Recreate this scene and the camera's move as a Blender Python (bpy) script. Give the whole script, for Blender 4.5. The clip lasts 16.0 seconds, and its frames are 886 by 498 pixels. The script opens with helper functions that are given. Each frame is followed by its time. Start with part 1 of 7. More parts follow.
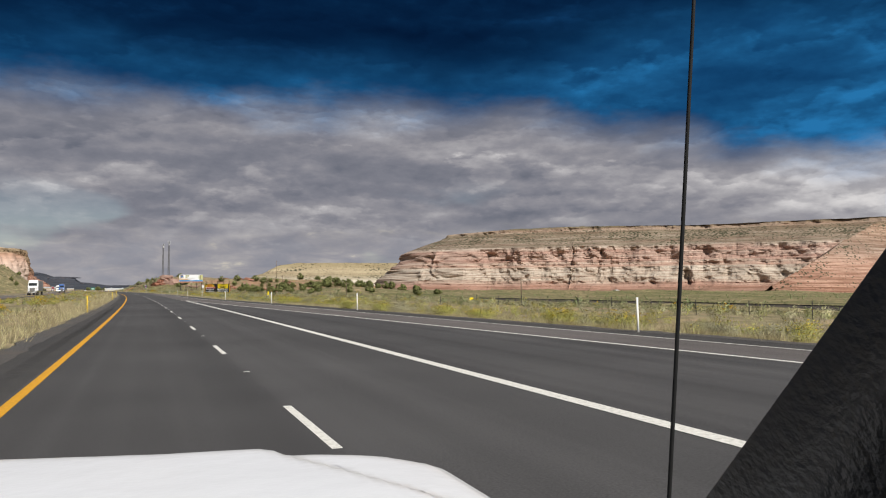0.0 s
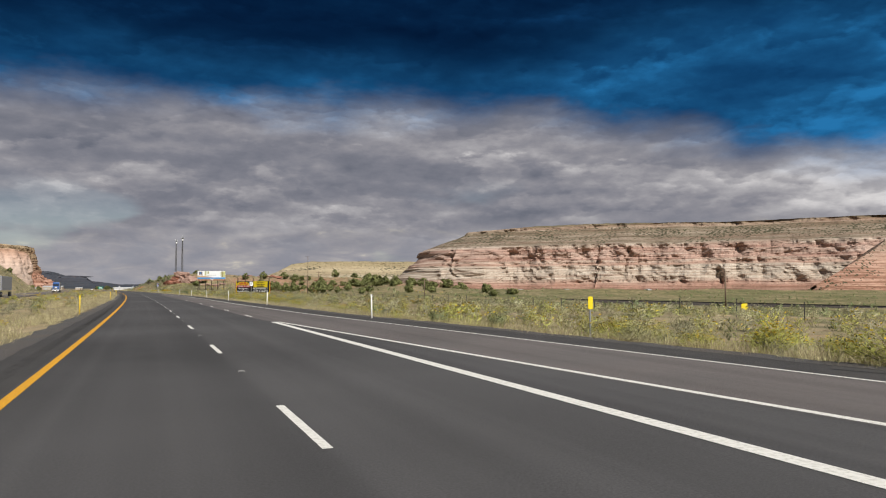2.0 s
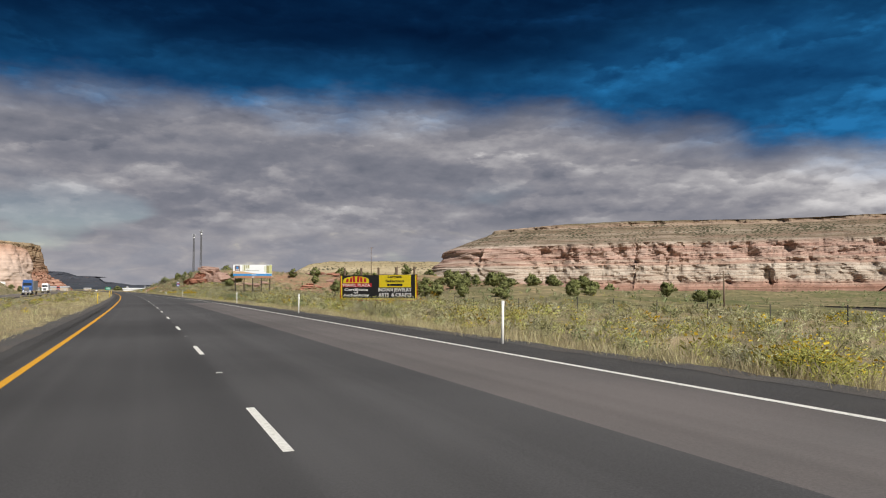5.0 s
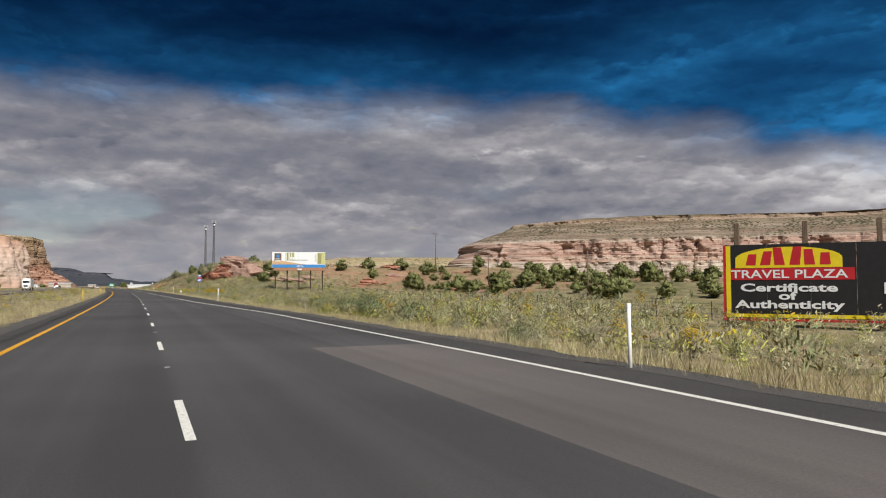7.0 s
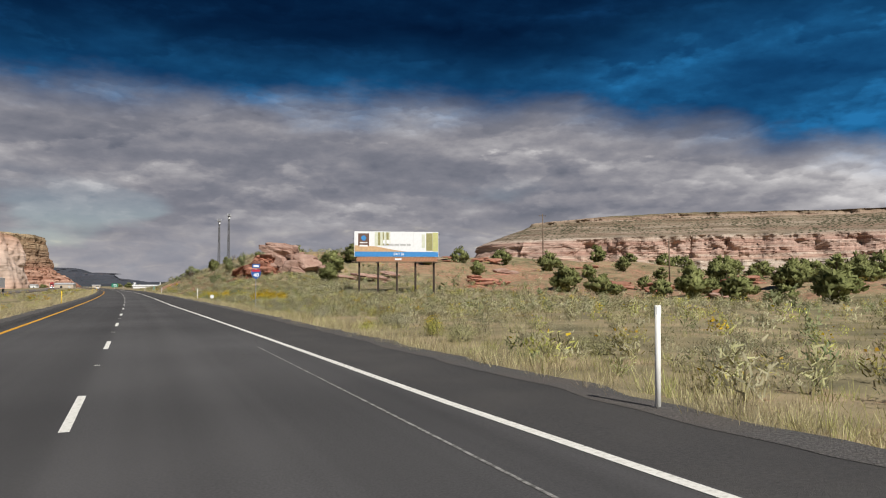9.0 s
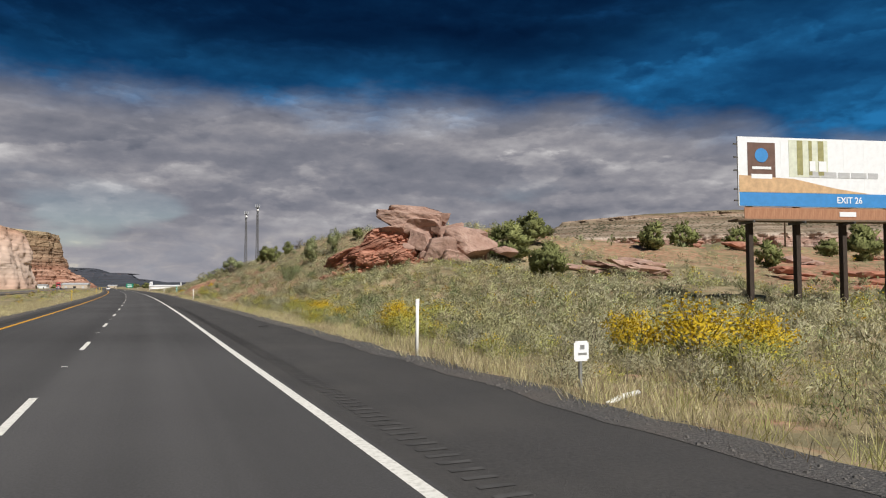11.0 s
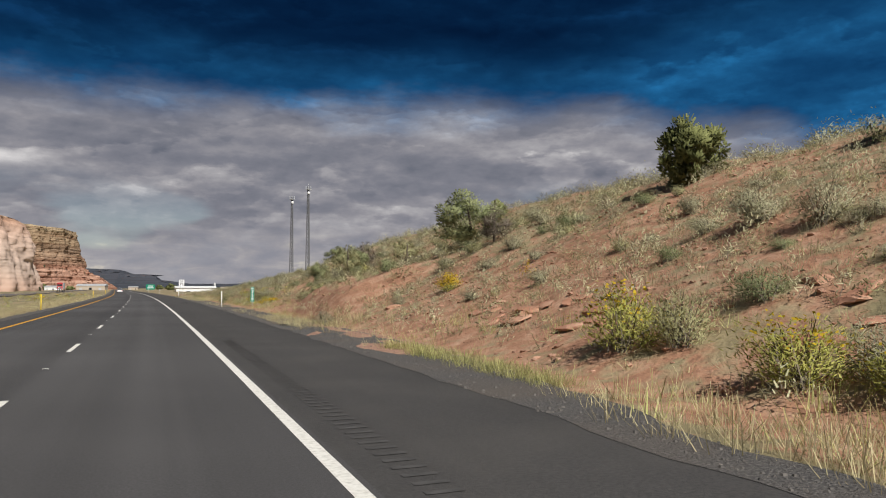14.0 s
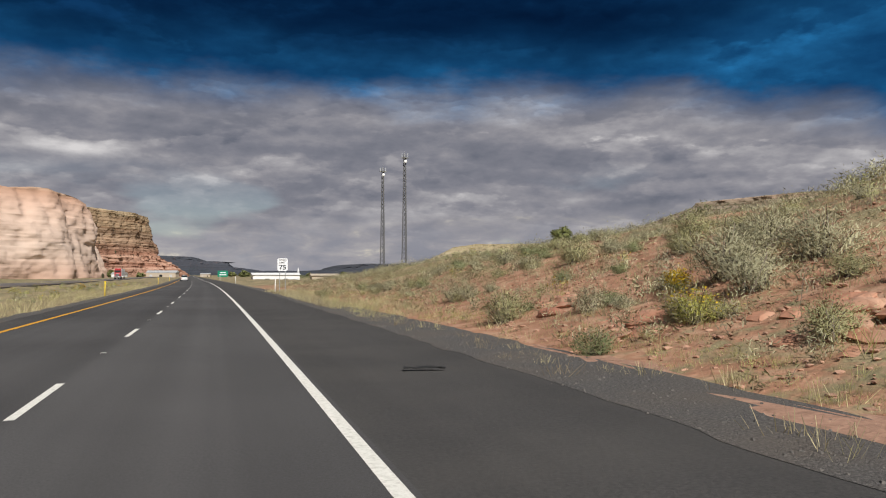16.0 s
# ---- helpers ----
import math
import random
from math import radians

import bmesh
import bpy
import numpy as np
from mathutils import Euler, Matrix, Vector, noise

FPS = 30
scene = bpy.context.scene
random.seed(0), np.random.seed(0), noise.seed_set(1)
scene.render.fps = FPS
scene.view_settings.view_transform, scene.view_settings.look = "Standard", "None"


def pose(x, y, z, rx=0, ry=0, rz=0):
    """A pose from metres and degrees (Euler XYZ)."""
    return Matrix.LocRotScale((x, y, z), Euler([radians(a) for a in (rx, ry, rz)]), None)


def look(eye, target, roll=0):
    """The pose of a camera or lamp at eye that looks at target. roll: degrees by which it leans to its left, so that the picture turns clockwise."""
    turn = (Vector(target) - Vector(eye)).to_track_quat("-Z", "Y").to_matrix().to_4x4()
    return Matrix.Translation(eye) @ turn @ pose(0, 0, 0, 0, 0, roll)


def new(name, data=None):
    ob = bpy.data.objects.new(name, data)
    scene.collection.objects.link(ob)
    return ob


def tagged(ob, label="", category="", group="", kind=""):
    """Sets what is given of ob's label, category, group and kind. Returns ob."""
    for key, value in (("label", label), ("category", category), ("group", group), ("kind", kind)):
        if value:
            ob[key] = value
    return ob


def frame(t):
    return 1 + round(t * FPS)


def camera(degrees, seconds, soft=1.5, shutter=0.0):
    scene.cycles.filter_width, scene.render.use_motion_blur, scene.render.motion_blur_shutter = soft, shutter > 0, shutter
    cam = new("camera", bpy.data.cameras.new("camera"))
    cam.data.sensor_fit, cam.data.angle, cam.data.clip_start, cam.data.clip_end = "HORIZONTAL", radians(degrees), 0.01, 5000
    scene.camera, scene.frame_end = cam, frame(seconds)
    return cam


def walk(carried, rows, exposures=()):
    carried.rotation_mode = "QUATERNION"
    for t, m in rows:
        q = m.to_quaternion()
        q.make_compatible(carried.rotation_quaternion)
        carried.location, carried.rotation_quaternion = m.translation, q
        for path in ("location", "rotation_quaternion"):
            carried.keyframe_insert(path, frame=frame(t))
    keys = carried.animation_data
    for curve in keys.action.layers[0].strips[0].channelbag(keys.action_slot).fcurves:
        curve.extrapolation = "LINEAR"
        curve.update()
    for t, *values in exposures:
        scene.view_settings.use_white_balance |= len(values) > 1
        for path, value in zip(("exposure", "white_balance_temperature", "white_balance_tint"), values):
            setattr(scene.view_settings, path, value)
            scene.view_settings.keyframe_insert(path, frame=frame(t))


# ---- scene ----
# ---------------------------------------------------------------- camera
PATH = [
    (0.0, -1.880, 0.000, 1.690, 93.025, 0.245, -21.786),
    (0.5, -1.884, 18.279, 1.690, 92.959, 0.240, -21.585),
    (1.0, -1.948, 36.558, 1.690, 93.030, 0.231, -21.426),
    (1.5, -2.073, 54.836, 1.690, 92.888, 0.250, -21.207),
    (2.0, -2.258, 73.114, 1.690, 92.964, 0.228, -20.999),
    (2.5, -2.503, 91.392, 1.690, 93.043, 0.207, -20.789),
    (3.0, -2.810, 109.669, 1.690, 92.974, 0.206, -20.542),
    (3.5, -3.176, 127.944, 1.690, 92.912, 0.202, -20.341),
    (4.0, -3.561, 146.220, 1.690, 92.971, 0.213, -20.251),
    (6.5, -5.924, 237.078, 1.690, 93.050, 0.185, -19.689),
    (7.0, -6.427, 255.041, 1.690, 92.783, 0.178, -19.559),
    (7.5, -6.938, 272.989, 1.690, 93.033, 0.224, -19.588),
    (8.0, -7.508, 290.953, 1.690, 92.964, 0.227, -19.432),
    (8.5, -8.175, 308.963, 1.690, 92.837, 0.212, -19.232),
    (11.0, -12.988, 400.030, 1.690, 92.868, 0.130, -17.771),
    (11.5, -14.263, 418.276, 1.690, 92.801, 0.121, -17.400),
    (12.0, -15.599, 436.518, 1.690, 92.937, 0.117, -17.175),
    (12.5, -16.995, 454.756, 1.690, 93.005, 0.110, -16.865),
    (13.0, -18.455, 472.989, 1.690, 93.011, 0.092, -16.598),
    (13.5, -19.975, 491.217, 1.690, 93.011, 0.087, -16.434),
    (14.0, -21.556, 509.441, 1.690, 93.012, 0.088, -16.158),
    (14.5, -23.197, 527.659, 1.690, 92.952, 0.068, -15.826),
    (15.0, -24.919, 545.870, 1.690, 92.820, 0.057, -15.471),
    (15.5, -26.701, 564.075, 1.690, 92.351, 0.055, -14.254),
    (16.0, -28.574, 582.272, 1.690, 92.020, 0.039, -11.139),
]
cam = camera(62.2, 16.0, soft=1.1)
walk(cam, [(t, pose(x, y, z, a, b, c)) for t, x, y, z, a, b, c in PATH])

# ---------------------------------------------------------------- world and sun
SUN_AZ, SUN_EL = 166.0, 46.0       # degrees: where the sun stands, clockwise from +y


def links(tree, *pairs):
    for a, b in pairs:
        tree.links.new(a, b)


def build_world():
    w = bpy.data.worlds.new("sky")
    scene.world = w
    w.use_nodes = True
    t = w.node_tree
    t.nodes.clear()
    N = t.nodes.new

    def math_(op, a, b=None, clamp=False):
        n = N("ShaderNodeMath")
        n.operation, n.use_clamp = op, clamp
        for i, q in enumerate((a, b)):
            if q is None:
                continue
            if isinstance(q, (int, float)):
                n.inputs[i].default_value = q
            else:
                t.links.new(q, n.inputs[i])
        return n.outputs[0]

    def smooth(v, lo, hi):
        n = N("ShaderNodeMapRange")
        n.interpolation_type = "SMOOTHSTEP"
        n.inputs[1].default_value, n.inputs[2].default_value = lo, hi
        t.links.new(v, n.inputs[0])
        return n.outputs[0]

    def mix(f, a, b, kind="MIX"):
        n = N("ShaderNodeMix")
        n.data_type, n.blend_type = "RGBA", kind
        for sock, q in ((n.inputs[0], f), (n.inputs[6], a), (n.inputs[7], b)):
            if isinstance(q, tuple):
                sock.default_value = (*q, 1)
            elif isinstance(q, (int, float)):
                sock.default_value = q
            else:
                t.links.new(q, sock)
        return n.outputs[2]

    def noise_(vec, scale, detail, rough, dist=0.0):
        n = N("ShaderNodeTexNoise")
        n.inputs["Scale"].default_value, n.inputs["Detail"].default_value = scale, detail
        n.inputs["Roughness"].default_value, n.inputs["Distortion"].default_value = rough, dist
        t.links.new(vec, n.inputs["Vector"])
        return n.outputs[0]

    def ramp(v, stops):
        n = N("ShaderNodeValToRGB")
        e = n.color_ramp.elements
        while len(e) < len(stops):
            e.new(0.5)
        for el, (p, c) in zip(e, stops):
            el.position, el.color = p, (*c, 1)
        t.links.new(v, n.inputs[0])
        return n.outputs[0]

    co = N("ShaderNodeTexCoord").outputs["Generated"]
    sep = N("ShaderNodeSeparateXYZ")
    t.links.new(co, sep.inputs[0])
    x, y, z = sep.outputs
    up = math_("MAXIMUM", z, 0.0)
    def scaled(vec, sc, loc=(0, 0, 0)):
        mp = N("ShaderNodeMapping")
        mp.inputs["Scale"].default_value, mp.inputs["Location"].default_value = sc, loc
        t.links.new(vec, mp.inputs[0])
        return mp.outputs[0]

    def puffs(vec, scale):
        n = N("ShaderNodeTexVoronoi")
        n.feature = "SMOOTH_F1"
        n.inputs["Scale"].default_value, n.inputs["Detail"].default_value = scale, 3
        n.inputs["Roughness"].default_value, n.inputs["Smoothness"].default_value = 0.55, 0.6
        t.links.new(vec, n.inputs["Vector"])
        return n.outputs["Distance"]

    # cloud deck: rows of heaped clouds, flat and grey below, lit and lumpy along their upper edges
    fine = noise_(scaled(co, (3.3, 3.3, 9.0), (0.3, 0.1, 0.0)), 2.3, 10, 0.56)
    above = noise_(scaled(co, (3.3, 3.3, 9.0), (0.3, 0.1, 0.11)), 2.3, 10, 0.56)
    layer = noise_(scaled(co, (1.7, 1.7, 6.8), (0.2, 0.0, 0.4)), 2.2, 4, 0.5)
    broad = noise_(scaled(co, (1.6, 1.6, 4.5), (0.2, 0.0, 0.4)), 2.2, 3, 0.5)
    lump = math_("SUBTRACT", 1.0, puffs(scaled(co, (6.0, 6.0, 11.0), (0.3, 0.1, 0.0)), 2.6))
    grain = noise_(scaled(co, (9.0, 9.0, 15.0)), 2.4, 6, 0.6)

    def rows_of_cloud(number, shift):
        v = math_("ADD", math_("MULTIPLY", up, number), math_("MULTIPLY", broad, 3.0))
        v = math_("SUBTRACT", v, math_("MULTIPLY", fine, 1.7))
        v = math_("FRACT", math_("ADD", math_("SUBTRACT", v, math_("MULTIPLY", lump, 0.5)), shift))
        return math_("MULTIPLY", v, smooth(v, 1.0, 0.84))

    rise = math_("ADD", math_("MULTIPLY", math_("SUBTRACT", rows_of_cloud(10.0, 0.2), 0.4), 0.09), math_("MULTIPLY", math_("SUBTRACT", rows_of_cloud(19.0, 0.63), 0.4), 0.07))
    body = math_("ADD", math_("MULTIPLY", math_("SUBTRACT", layer, 0.5), 0.72), math_("MULTIPLY", math_("SUBTRACT", fine, 0.5), 0.3))
    body = math_("ADD", body, math_("ADD", rise, math_("MULTIPLY", math_("SUBTRACT", fine, above), 0.85)))
    body = math_("ADD", body, math_("ADD", math_("MULTIPLY", smooth(x, 0.4, 0.85), 0.09), 0.535))
    body = math_("ADD", body, math_("MULTIPLY", math_("SUBTRACT", grain, 0.5), 0.2))
    cloud = ramp(body, [(0.24, (0.125, 0.135, 0.17)), (0.44, (0.19, 0.193, 0.227)), (0.56, (0.255, 0.25, 0.277)),
                        (0.68, (0.36, 0.35, 0.368)), (0.86, (0.62, 0.6, 0.6))])
    # pale haze under the deck, with small bright puffs towards the horizon
    puff = noise_(scaled(co, (15, 15, 48)), 1.0, 7, 0.55, 0.3)
    low = ramp(puff, [(0.4, (0.25, 0.255, 0.295)), (0.54, (0.315, 0.305, 0.33)), (0.64, (0.4, 0.38, 0.38)), (0.72, (0.66, 0.6, 0.49))])
    col = mix(math_("MULTIPLY", smooth(up, 0.105, 0.035), 0.8), cloud, low)
    sky = N("ShaderNodeTexSky")
    sky.sky_type, sky.sun_disc = "NISHITA", False
    sky.sun_elevation, sky.sun_rotation = radians(SUN_EL), radians(SUN_AZ)
    blue = mix(1.0, sky.outputs[0], (0.075, 0.075, 0.075), "MULTIPLY")
    gap_map = N("ShaderNodeMapping")
    gap_map.inputs["Scale"].default_value = (3.5, 3.5, 12)
    gap_map.inputs["Location"].default_value = (0.35, 0.0, 0.2)
    t.links.new(co, gap_map.inputs[0])
    gap = smooth(math_("ADD", noise_(gap_map.outputs[0], 1.0, 4, 0.5), math_("MULTIPLY", smooth(x, 0.05, -0.2), 0.12)), 0.6, 0.7)
    col = mix(math_("MULTIPLY", gap, math_("MULTIPLY", smooth(up, 0.16, 0.06), 0.45)), col, blue)
    # the windscreen's blue tint band, painted into upper sky; ragged edge sinks towards +x
    edge = math_("ADD", up, math_("ADD", math_("MULTIPLY", math_("SUBTRACT", fine, 0.5), 0.09), math_("MULTIPLY", smooth(x, 0.4, 0.85), 0.085)))
    deep = smooth(edge, 0.198, 0.268)
    tinted = mix(1.0, col, (0.028, 0.26, 0.62), "MULTIPLY")
    navy = mix(1.0, col, (0.007, 0.06, 0.18), "MULTIPLY")
    far_edge = math_("SUBTRACT", edge, math_("MULTIPLY", smooth(x, 0.35, 0.75), 0.11))
    tinted = mix(smooth(far_edge, 0.235, 0.33), tinted, navy)
    col = mix(deep, col, tinted)
    bg = N("ShaderNodeBackground")
    bg.inputs["Strength"].default_value = 1.0
    out = N("ShaderNodeOutputWorld")
    links(t, (col, bg.inputs[0]), (bg.outputs[0], out.inputs[0]))


build_world()
sun_data = bpy.data.lights.new("sun", "SUN")
sun_data.energy, sun_data.angle, sun_data.color = 5.0, radians(0.6), (1.0, 0.97, 0.92)
sun = new("sun", sun_data)
d = Vector((math.sin(radians(SUN_AZ)) * math.cos(radians(SUN_EL)), math.cos(radians(SUN_AZ)) * math.cos(radians(SUN_EL)), math.sin(radians(SUN_EL))))
sun.matrix_world = look(d * 100, (0, 0, 0))
scene.view_settings.exposure = 0.14

# ---------------------------------------------------------------- materials
def material(name, stops, scale=4.0, rough=0.9, detail=6.0, bump=0.3, bump_scale=None, second=None, island=0.0, per_object=0.0, metal=0.0, spec=0.3, stretch=None, tracks=0.0, tone=False):
    """A surface of coloured noise, with a second, larger noise for stains and a bump."""
    m = bpy.data.materials.new(name)
    m.use_nodes = True
    t = m.node_tree
    b = t.nodes["Principled BSDF"]
    b.inputs["Roughness"].default_value, b.inputs["Metallic"].default_value = rough, metal
    b.inputs["Specular IOR Level"].default_value = spec
    N = t.nodes.new
    co = N("ShaderNodeTexCoord").outputs["Object"]
    if stretch:
        mp = N("ShaderNodeMapping")
        mp.inputs["Scale"].default_value = stretch
        t.links.new(co, mp.inputs[0])
        co = mp.outputs[0]
    n = N("ShaderNodeTexNoise")
    n.inputs["Scale"].default_value, n.inputs["Detail"].default_value, n.inputs["Roughness"].default_value = scale, detail, 0.62
    t.links.new(co, n.inputs["Vector"])
    r = N("ShaderNodeValToRGB")
    e = r.color_ramp.elements
    while len(e) < len(stops):
        e.new(0.5)
    for el, (p, c) in zip(e, stops):
        el.position, el.color = p, (*c, 1)
    t.links.new(n.outputs[0], r.inputs[0])
    col = r.outputs[0]
    if second:
        s_scale, s_col, s_amount = second
        n2 = N("ShaderNodeTexNoise")
        n2.inputs["Scale"].default_value, n2.inputs["Detail"].default_value = s_scale, 4
        t.links.new(co, n2.inputs["Vector"])
        mr = N("ShaderNodeMapRange")
        mr.inputs[1].default_value, mr.inputs[2].default_value, mr.inputs[4].default_value = 0.42, 0.66, s_amount
        t.links.new(n2.outputs[0], mr.inputs[0])
        mx = N("ShaderNodeMix")
        mx.data_type = "RGBA"
        mx.inputs[7].default_value = (*s_col, 1)
        links(t, (mr.outputs[0], mx.inputs[0]), (col, mx.inputs[6]))
        col = mx.outputs[2]
    if tone:
        at = N("ShaderNodeAttribute")
        at.attribute_name = "tone"
        ad, hu = N("ShaderNodeMath"), N("ShaderNodeMath")
        ad.inputs[1].default_value = 1.0
        hu.operation, hu.inputs[1].default_value, hu.inputs[2].default_value = "MULTIPLY_ADD", 0.07, 0.5
        hsv = N("ShaderNodeHueSaturation")
        links(t, (at.outputs["Fac"], ad.inputs[0]), (at.outputs["Fac"], hu.inputs[0]), (ad.outputs[0], hsv.inputs["Value"]), (hu.outputs[0], hsv.inputs["Hue"]), (col, hsv.inputs["Color"]))
        col = hsv.outputs[0]
    for amount, node, sock in ((island, "ShaderNodeNewGeometry", "Random Per Island"), (per_object, "ShaderNodeObjectInfo", "Random")):
        if amount:
            mr = N("ShaderNodeMapRange")
            mr.inputs[3].default_value, mr.inputs[4].default_value = 1 - amount, 1 + amount
            hsv = N("ShaderNodeHueSaturation")
            links(t, (N(node).outputs[sock], mr.inputs[0]), (mr.outputs[0], hsv.inputs["Value"]), (col, hsv.inputs["Color"]))
            col = hsv.outputs[0]
    if tracks:
        at = N("ShaderNodeAttribute")
        at.attribute_name = "across"
        n4 = N("ShaderNodeTexNoise")
        n4.noise_dimensions = "1D"
        n4.inputs["Scale"].default_value, n4.inputs["Detail"].default_value = 0.8, 4
        n5 = N("ShaderNodeTexNoise")
        n5.inputs["Scale"].default_value, n5.inputs["Detail"].default_value = 0.09, 3
        ad = N("ShaderNodeMath")
        mr = N("ShaderNodeMapRange")
        mr.inputs[1].default_value, mr.inputs[2].default_value, mr.inputs[3].default_value, mr.inputs[4].default_value = 0.7, 1.3, 1 - tracks, 1 + tracks
        hsv = N("ShaderNodeHueSaturation")
        links(t, (at.outputs["Fac"], n4.inputs["W"]), (co, n5.inputs["Vector"]), (n4.outputs[0], ad.inputs[0]), (n5.outputs[0], ad.inputs[1]), (ad.outputs[0], mr.inputs[0]),
              (mr.outputs[0], hsv.inputs["Value"]), (col, hsv.inputs["Color"]))
        col = hsv.outputs[0]
    t.links.new(col, b.inputs["Base Color"])
    if bump:
        n3 = N("ShaderNodeTexNoise")
        n3.inputs["Scale"].default_value, n3.inputs["Detail"].default_value = bump_scale or scale * 3, 5
        t.links.new(co, n3.inputs["Vector"])
        bp = N("ShaderNodeBump")
        bp.inputs["Strength"].default_value, bp.inputs["Distance"].default_value = bump, 0.05
        links(t, (n3.outputs[0], bp.inputs["Height"]), (bp.outputs[0], b.inputs["Normal"]))
    return m


def plain(name, c, rough=0.6, metal=0.0, var=0.12, scale=3.0, per_object=0.0, spec=0.4):
    lo, hi = [v * (1 - var) for v in c], [min(1, v * (1 + var)) for v in c]
    return material(name, [(0.35, lo), (0.65, hi)], scale=scale, rough=rough, metal=metal, bump=0.05, per_object=per_object, spec=spec)


def leaf(name, dark, light, island=0.08, trans=0.32, dry=0.4, each=0.12):
    """Leaves that let light through, faded to straw in patches, a little different from plant to plant."""
    m = material(name, [(0.3, dark), (0.7, light)], scale=2.2, rough=0.85, bump=0, island=island, per_object=each, spec=0.15, tone=True, second=(0.12, (0.5, 0.44, 0.26), dry) if dry else None)
    t = m.node_tree
    b = t.nodes["Principled BSDF"]
    src = b.inputs["Base Color"].links[0].from_socket
    tr = t.nodes.new("ShaderNodeBsdfTranslucent")
    mx = t.nodes.new("ShaderNodeMixShader")
    mx.inputs[0].default_value = trans
    out = next(n for n in t.nodes if n.type == "OUTPUT_MATERIAL")
    links(t, (src, tr.inputs[0]), (b.outputs[0], mx.inputs[1]), (tr.outputs[0], mx.inputs[2]), (mx.outputs[0], out.inputs[0]))
    return m


ASPHALT = material("asphalt", [(0.3, (0.046, 0.044, 0.044)), (0.55, (0.076, 0.073, 0.073)), (0.75, (0.107, 0.102, 0.101))], scale=35, rough=0.88, bump=0.35, bump_scale=120, second=(0.35, (0.08, 0.077, 0.076), 0.4), tracks=0.3)
ASPHALT_WORN = material("worn_asphalt", [(0.3, (0.104, 0.092, 0.088)), (0.7, (0.16, 0.141, 0.133))], scale=30, rough=0.9, bump=0.35, bump_scale=120, second=(0.3, (0.11, 0.102, 0.098), 0.5), tracks=0.22)
SHOULDER = material("shoulder_asphalt", [(0.3, (0.038, 0.036, 0.036)), (0.7, (0.076, 0.072, 0.069))], scale=22, rough=0.92, bump=0.5, bump_scale=70, second=(0.5, (0.084, 0.078, 0.072), 0.4), tracks=0.12)
GROOVE_SHADE = plain("groove_shade", (0.062, 0.059, 0.057), 0.95, var=0.3)
GRAVEL = material("gravel", [(0.3, (0.045, 0.043, 0.042)), (0.5, (0.1, 0.094, 0.09)), (0.72, (0.21, 0.195, 0.18))], scale=24, rough=0.95, bump=1.0, bump_scale=40, second=(0.5, (0.15, 0.12, 0.095), 0.4))
LOOSE = material("loose_stone", [(0.3, (0.06, 0.057, 0.054)), (0.7, (0.17, 0.155, 0.14))], scale=6, rough=0.95, bump=0.3)
WHITE_PAINT = material("white_road_paint", [(0.3, (0.5, 0.48, 0.43)), (0.5, (0.72, 0.7, 0.64)), (0.7, (0.8, 0.78, 0.73))], scale=14, rough=0.75, bump=0.3, bump_scale=110)
WORN_PAINT = material("worn_road_paint", [(0.4, (0.1, 0.096, 0.09)), (0.6, (0.3, 0.29, 0.27))], scale=9, rough=0.85, bump=0.3, bump_scale=110)
YELLOW_PAINT = material("yellow_road_paint", [(0.3, (0.5, 0.25, 0.02)), (0.6, (0.72, 0.36, 0.03))], scale=14, rough=0.75, bump=0.3, bump_scale=110)
SAGE = leaf("sage_leaf", (0.32, 0.31, 0.2), (0.56, 0.525, 0.345))
GREEN = leaf("green_leaf", (0.19, 0.225, 0.105), (0.34, 0.375, 0.19), dry=0.2)
OLIVE = leaf("olive_leaf", (0.31, 0.305, 0.15), (0.53, 0.505, 0.275))
YELLOW_GREEN = leaf("rabbitbrush_leaf", (0.34, 0.345, 0.075), (0.58, 0.555, 0.17), dry=0.15)
FLOWER = leaf("yellow_flower", (0.5, 0.34, 0.02), (0.75, 0.55, 0.05), 0.2, dry=0)
STRAW = leaf("dry_grass", (0.38, 0.32, 0.175), (0.63, 0.555, 0.34), 0.3, dry=0.2, each=0)
GRASS = leaf("green_grass", (0.32, 0.32, 0.11), (0.53, 0.5, 0.22), 0.3, dry=0.3, each=0)
JUNIPER = leaf("juniper_scale", (0.18, 0.2, 0.075), (0.34, 0.355, 0.145), 0.3, 0.42, dry=0.12)
BROAD = leaf("young_leaf", (0.24, 0.27, 0.13), (0.42, 0.44, 0.24), 0.25, 0.5, dry=0.25)
TWIG = plain("grey_twig", (0.16, 0.13, 0.1), 0.9, var=0.3)
BARK = material("bark", [(0.3, (0.06, 0.045, 0.035)), (0.7, (0.17, 0.13, 0.1))], scale=9, rough=0.95, bump=0.8)
POST_WHITE = plain("post_white", (0.78, 0.77, 0.72), 0.55, var=0.08)
POST_YELLOW = plain("post_yellow", (0.72, 0.5, 0.03), 0.55, var=0.1)


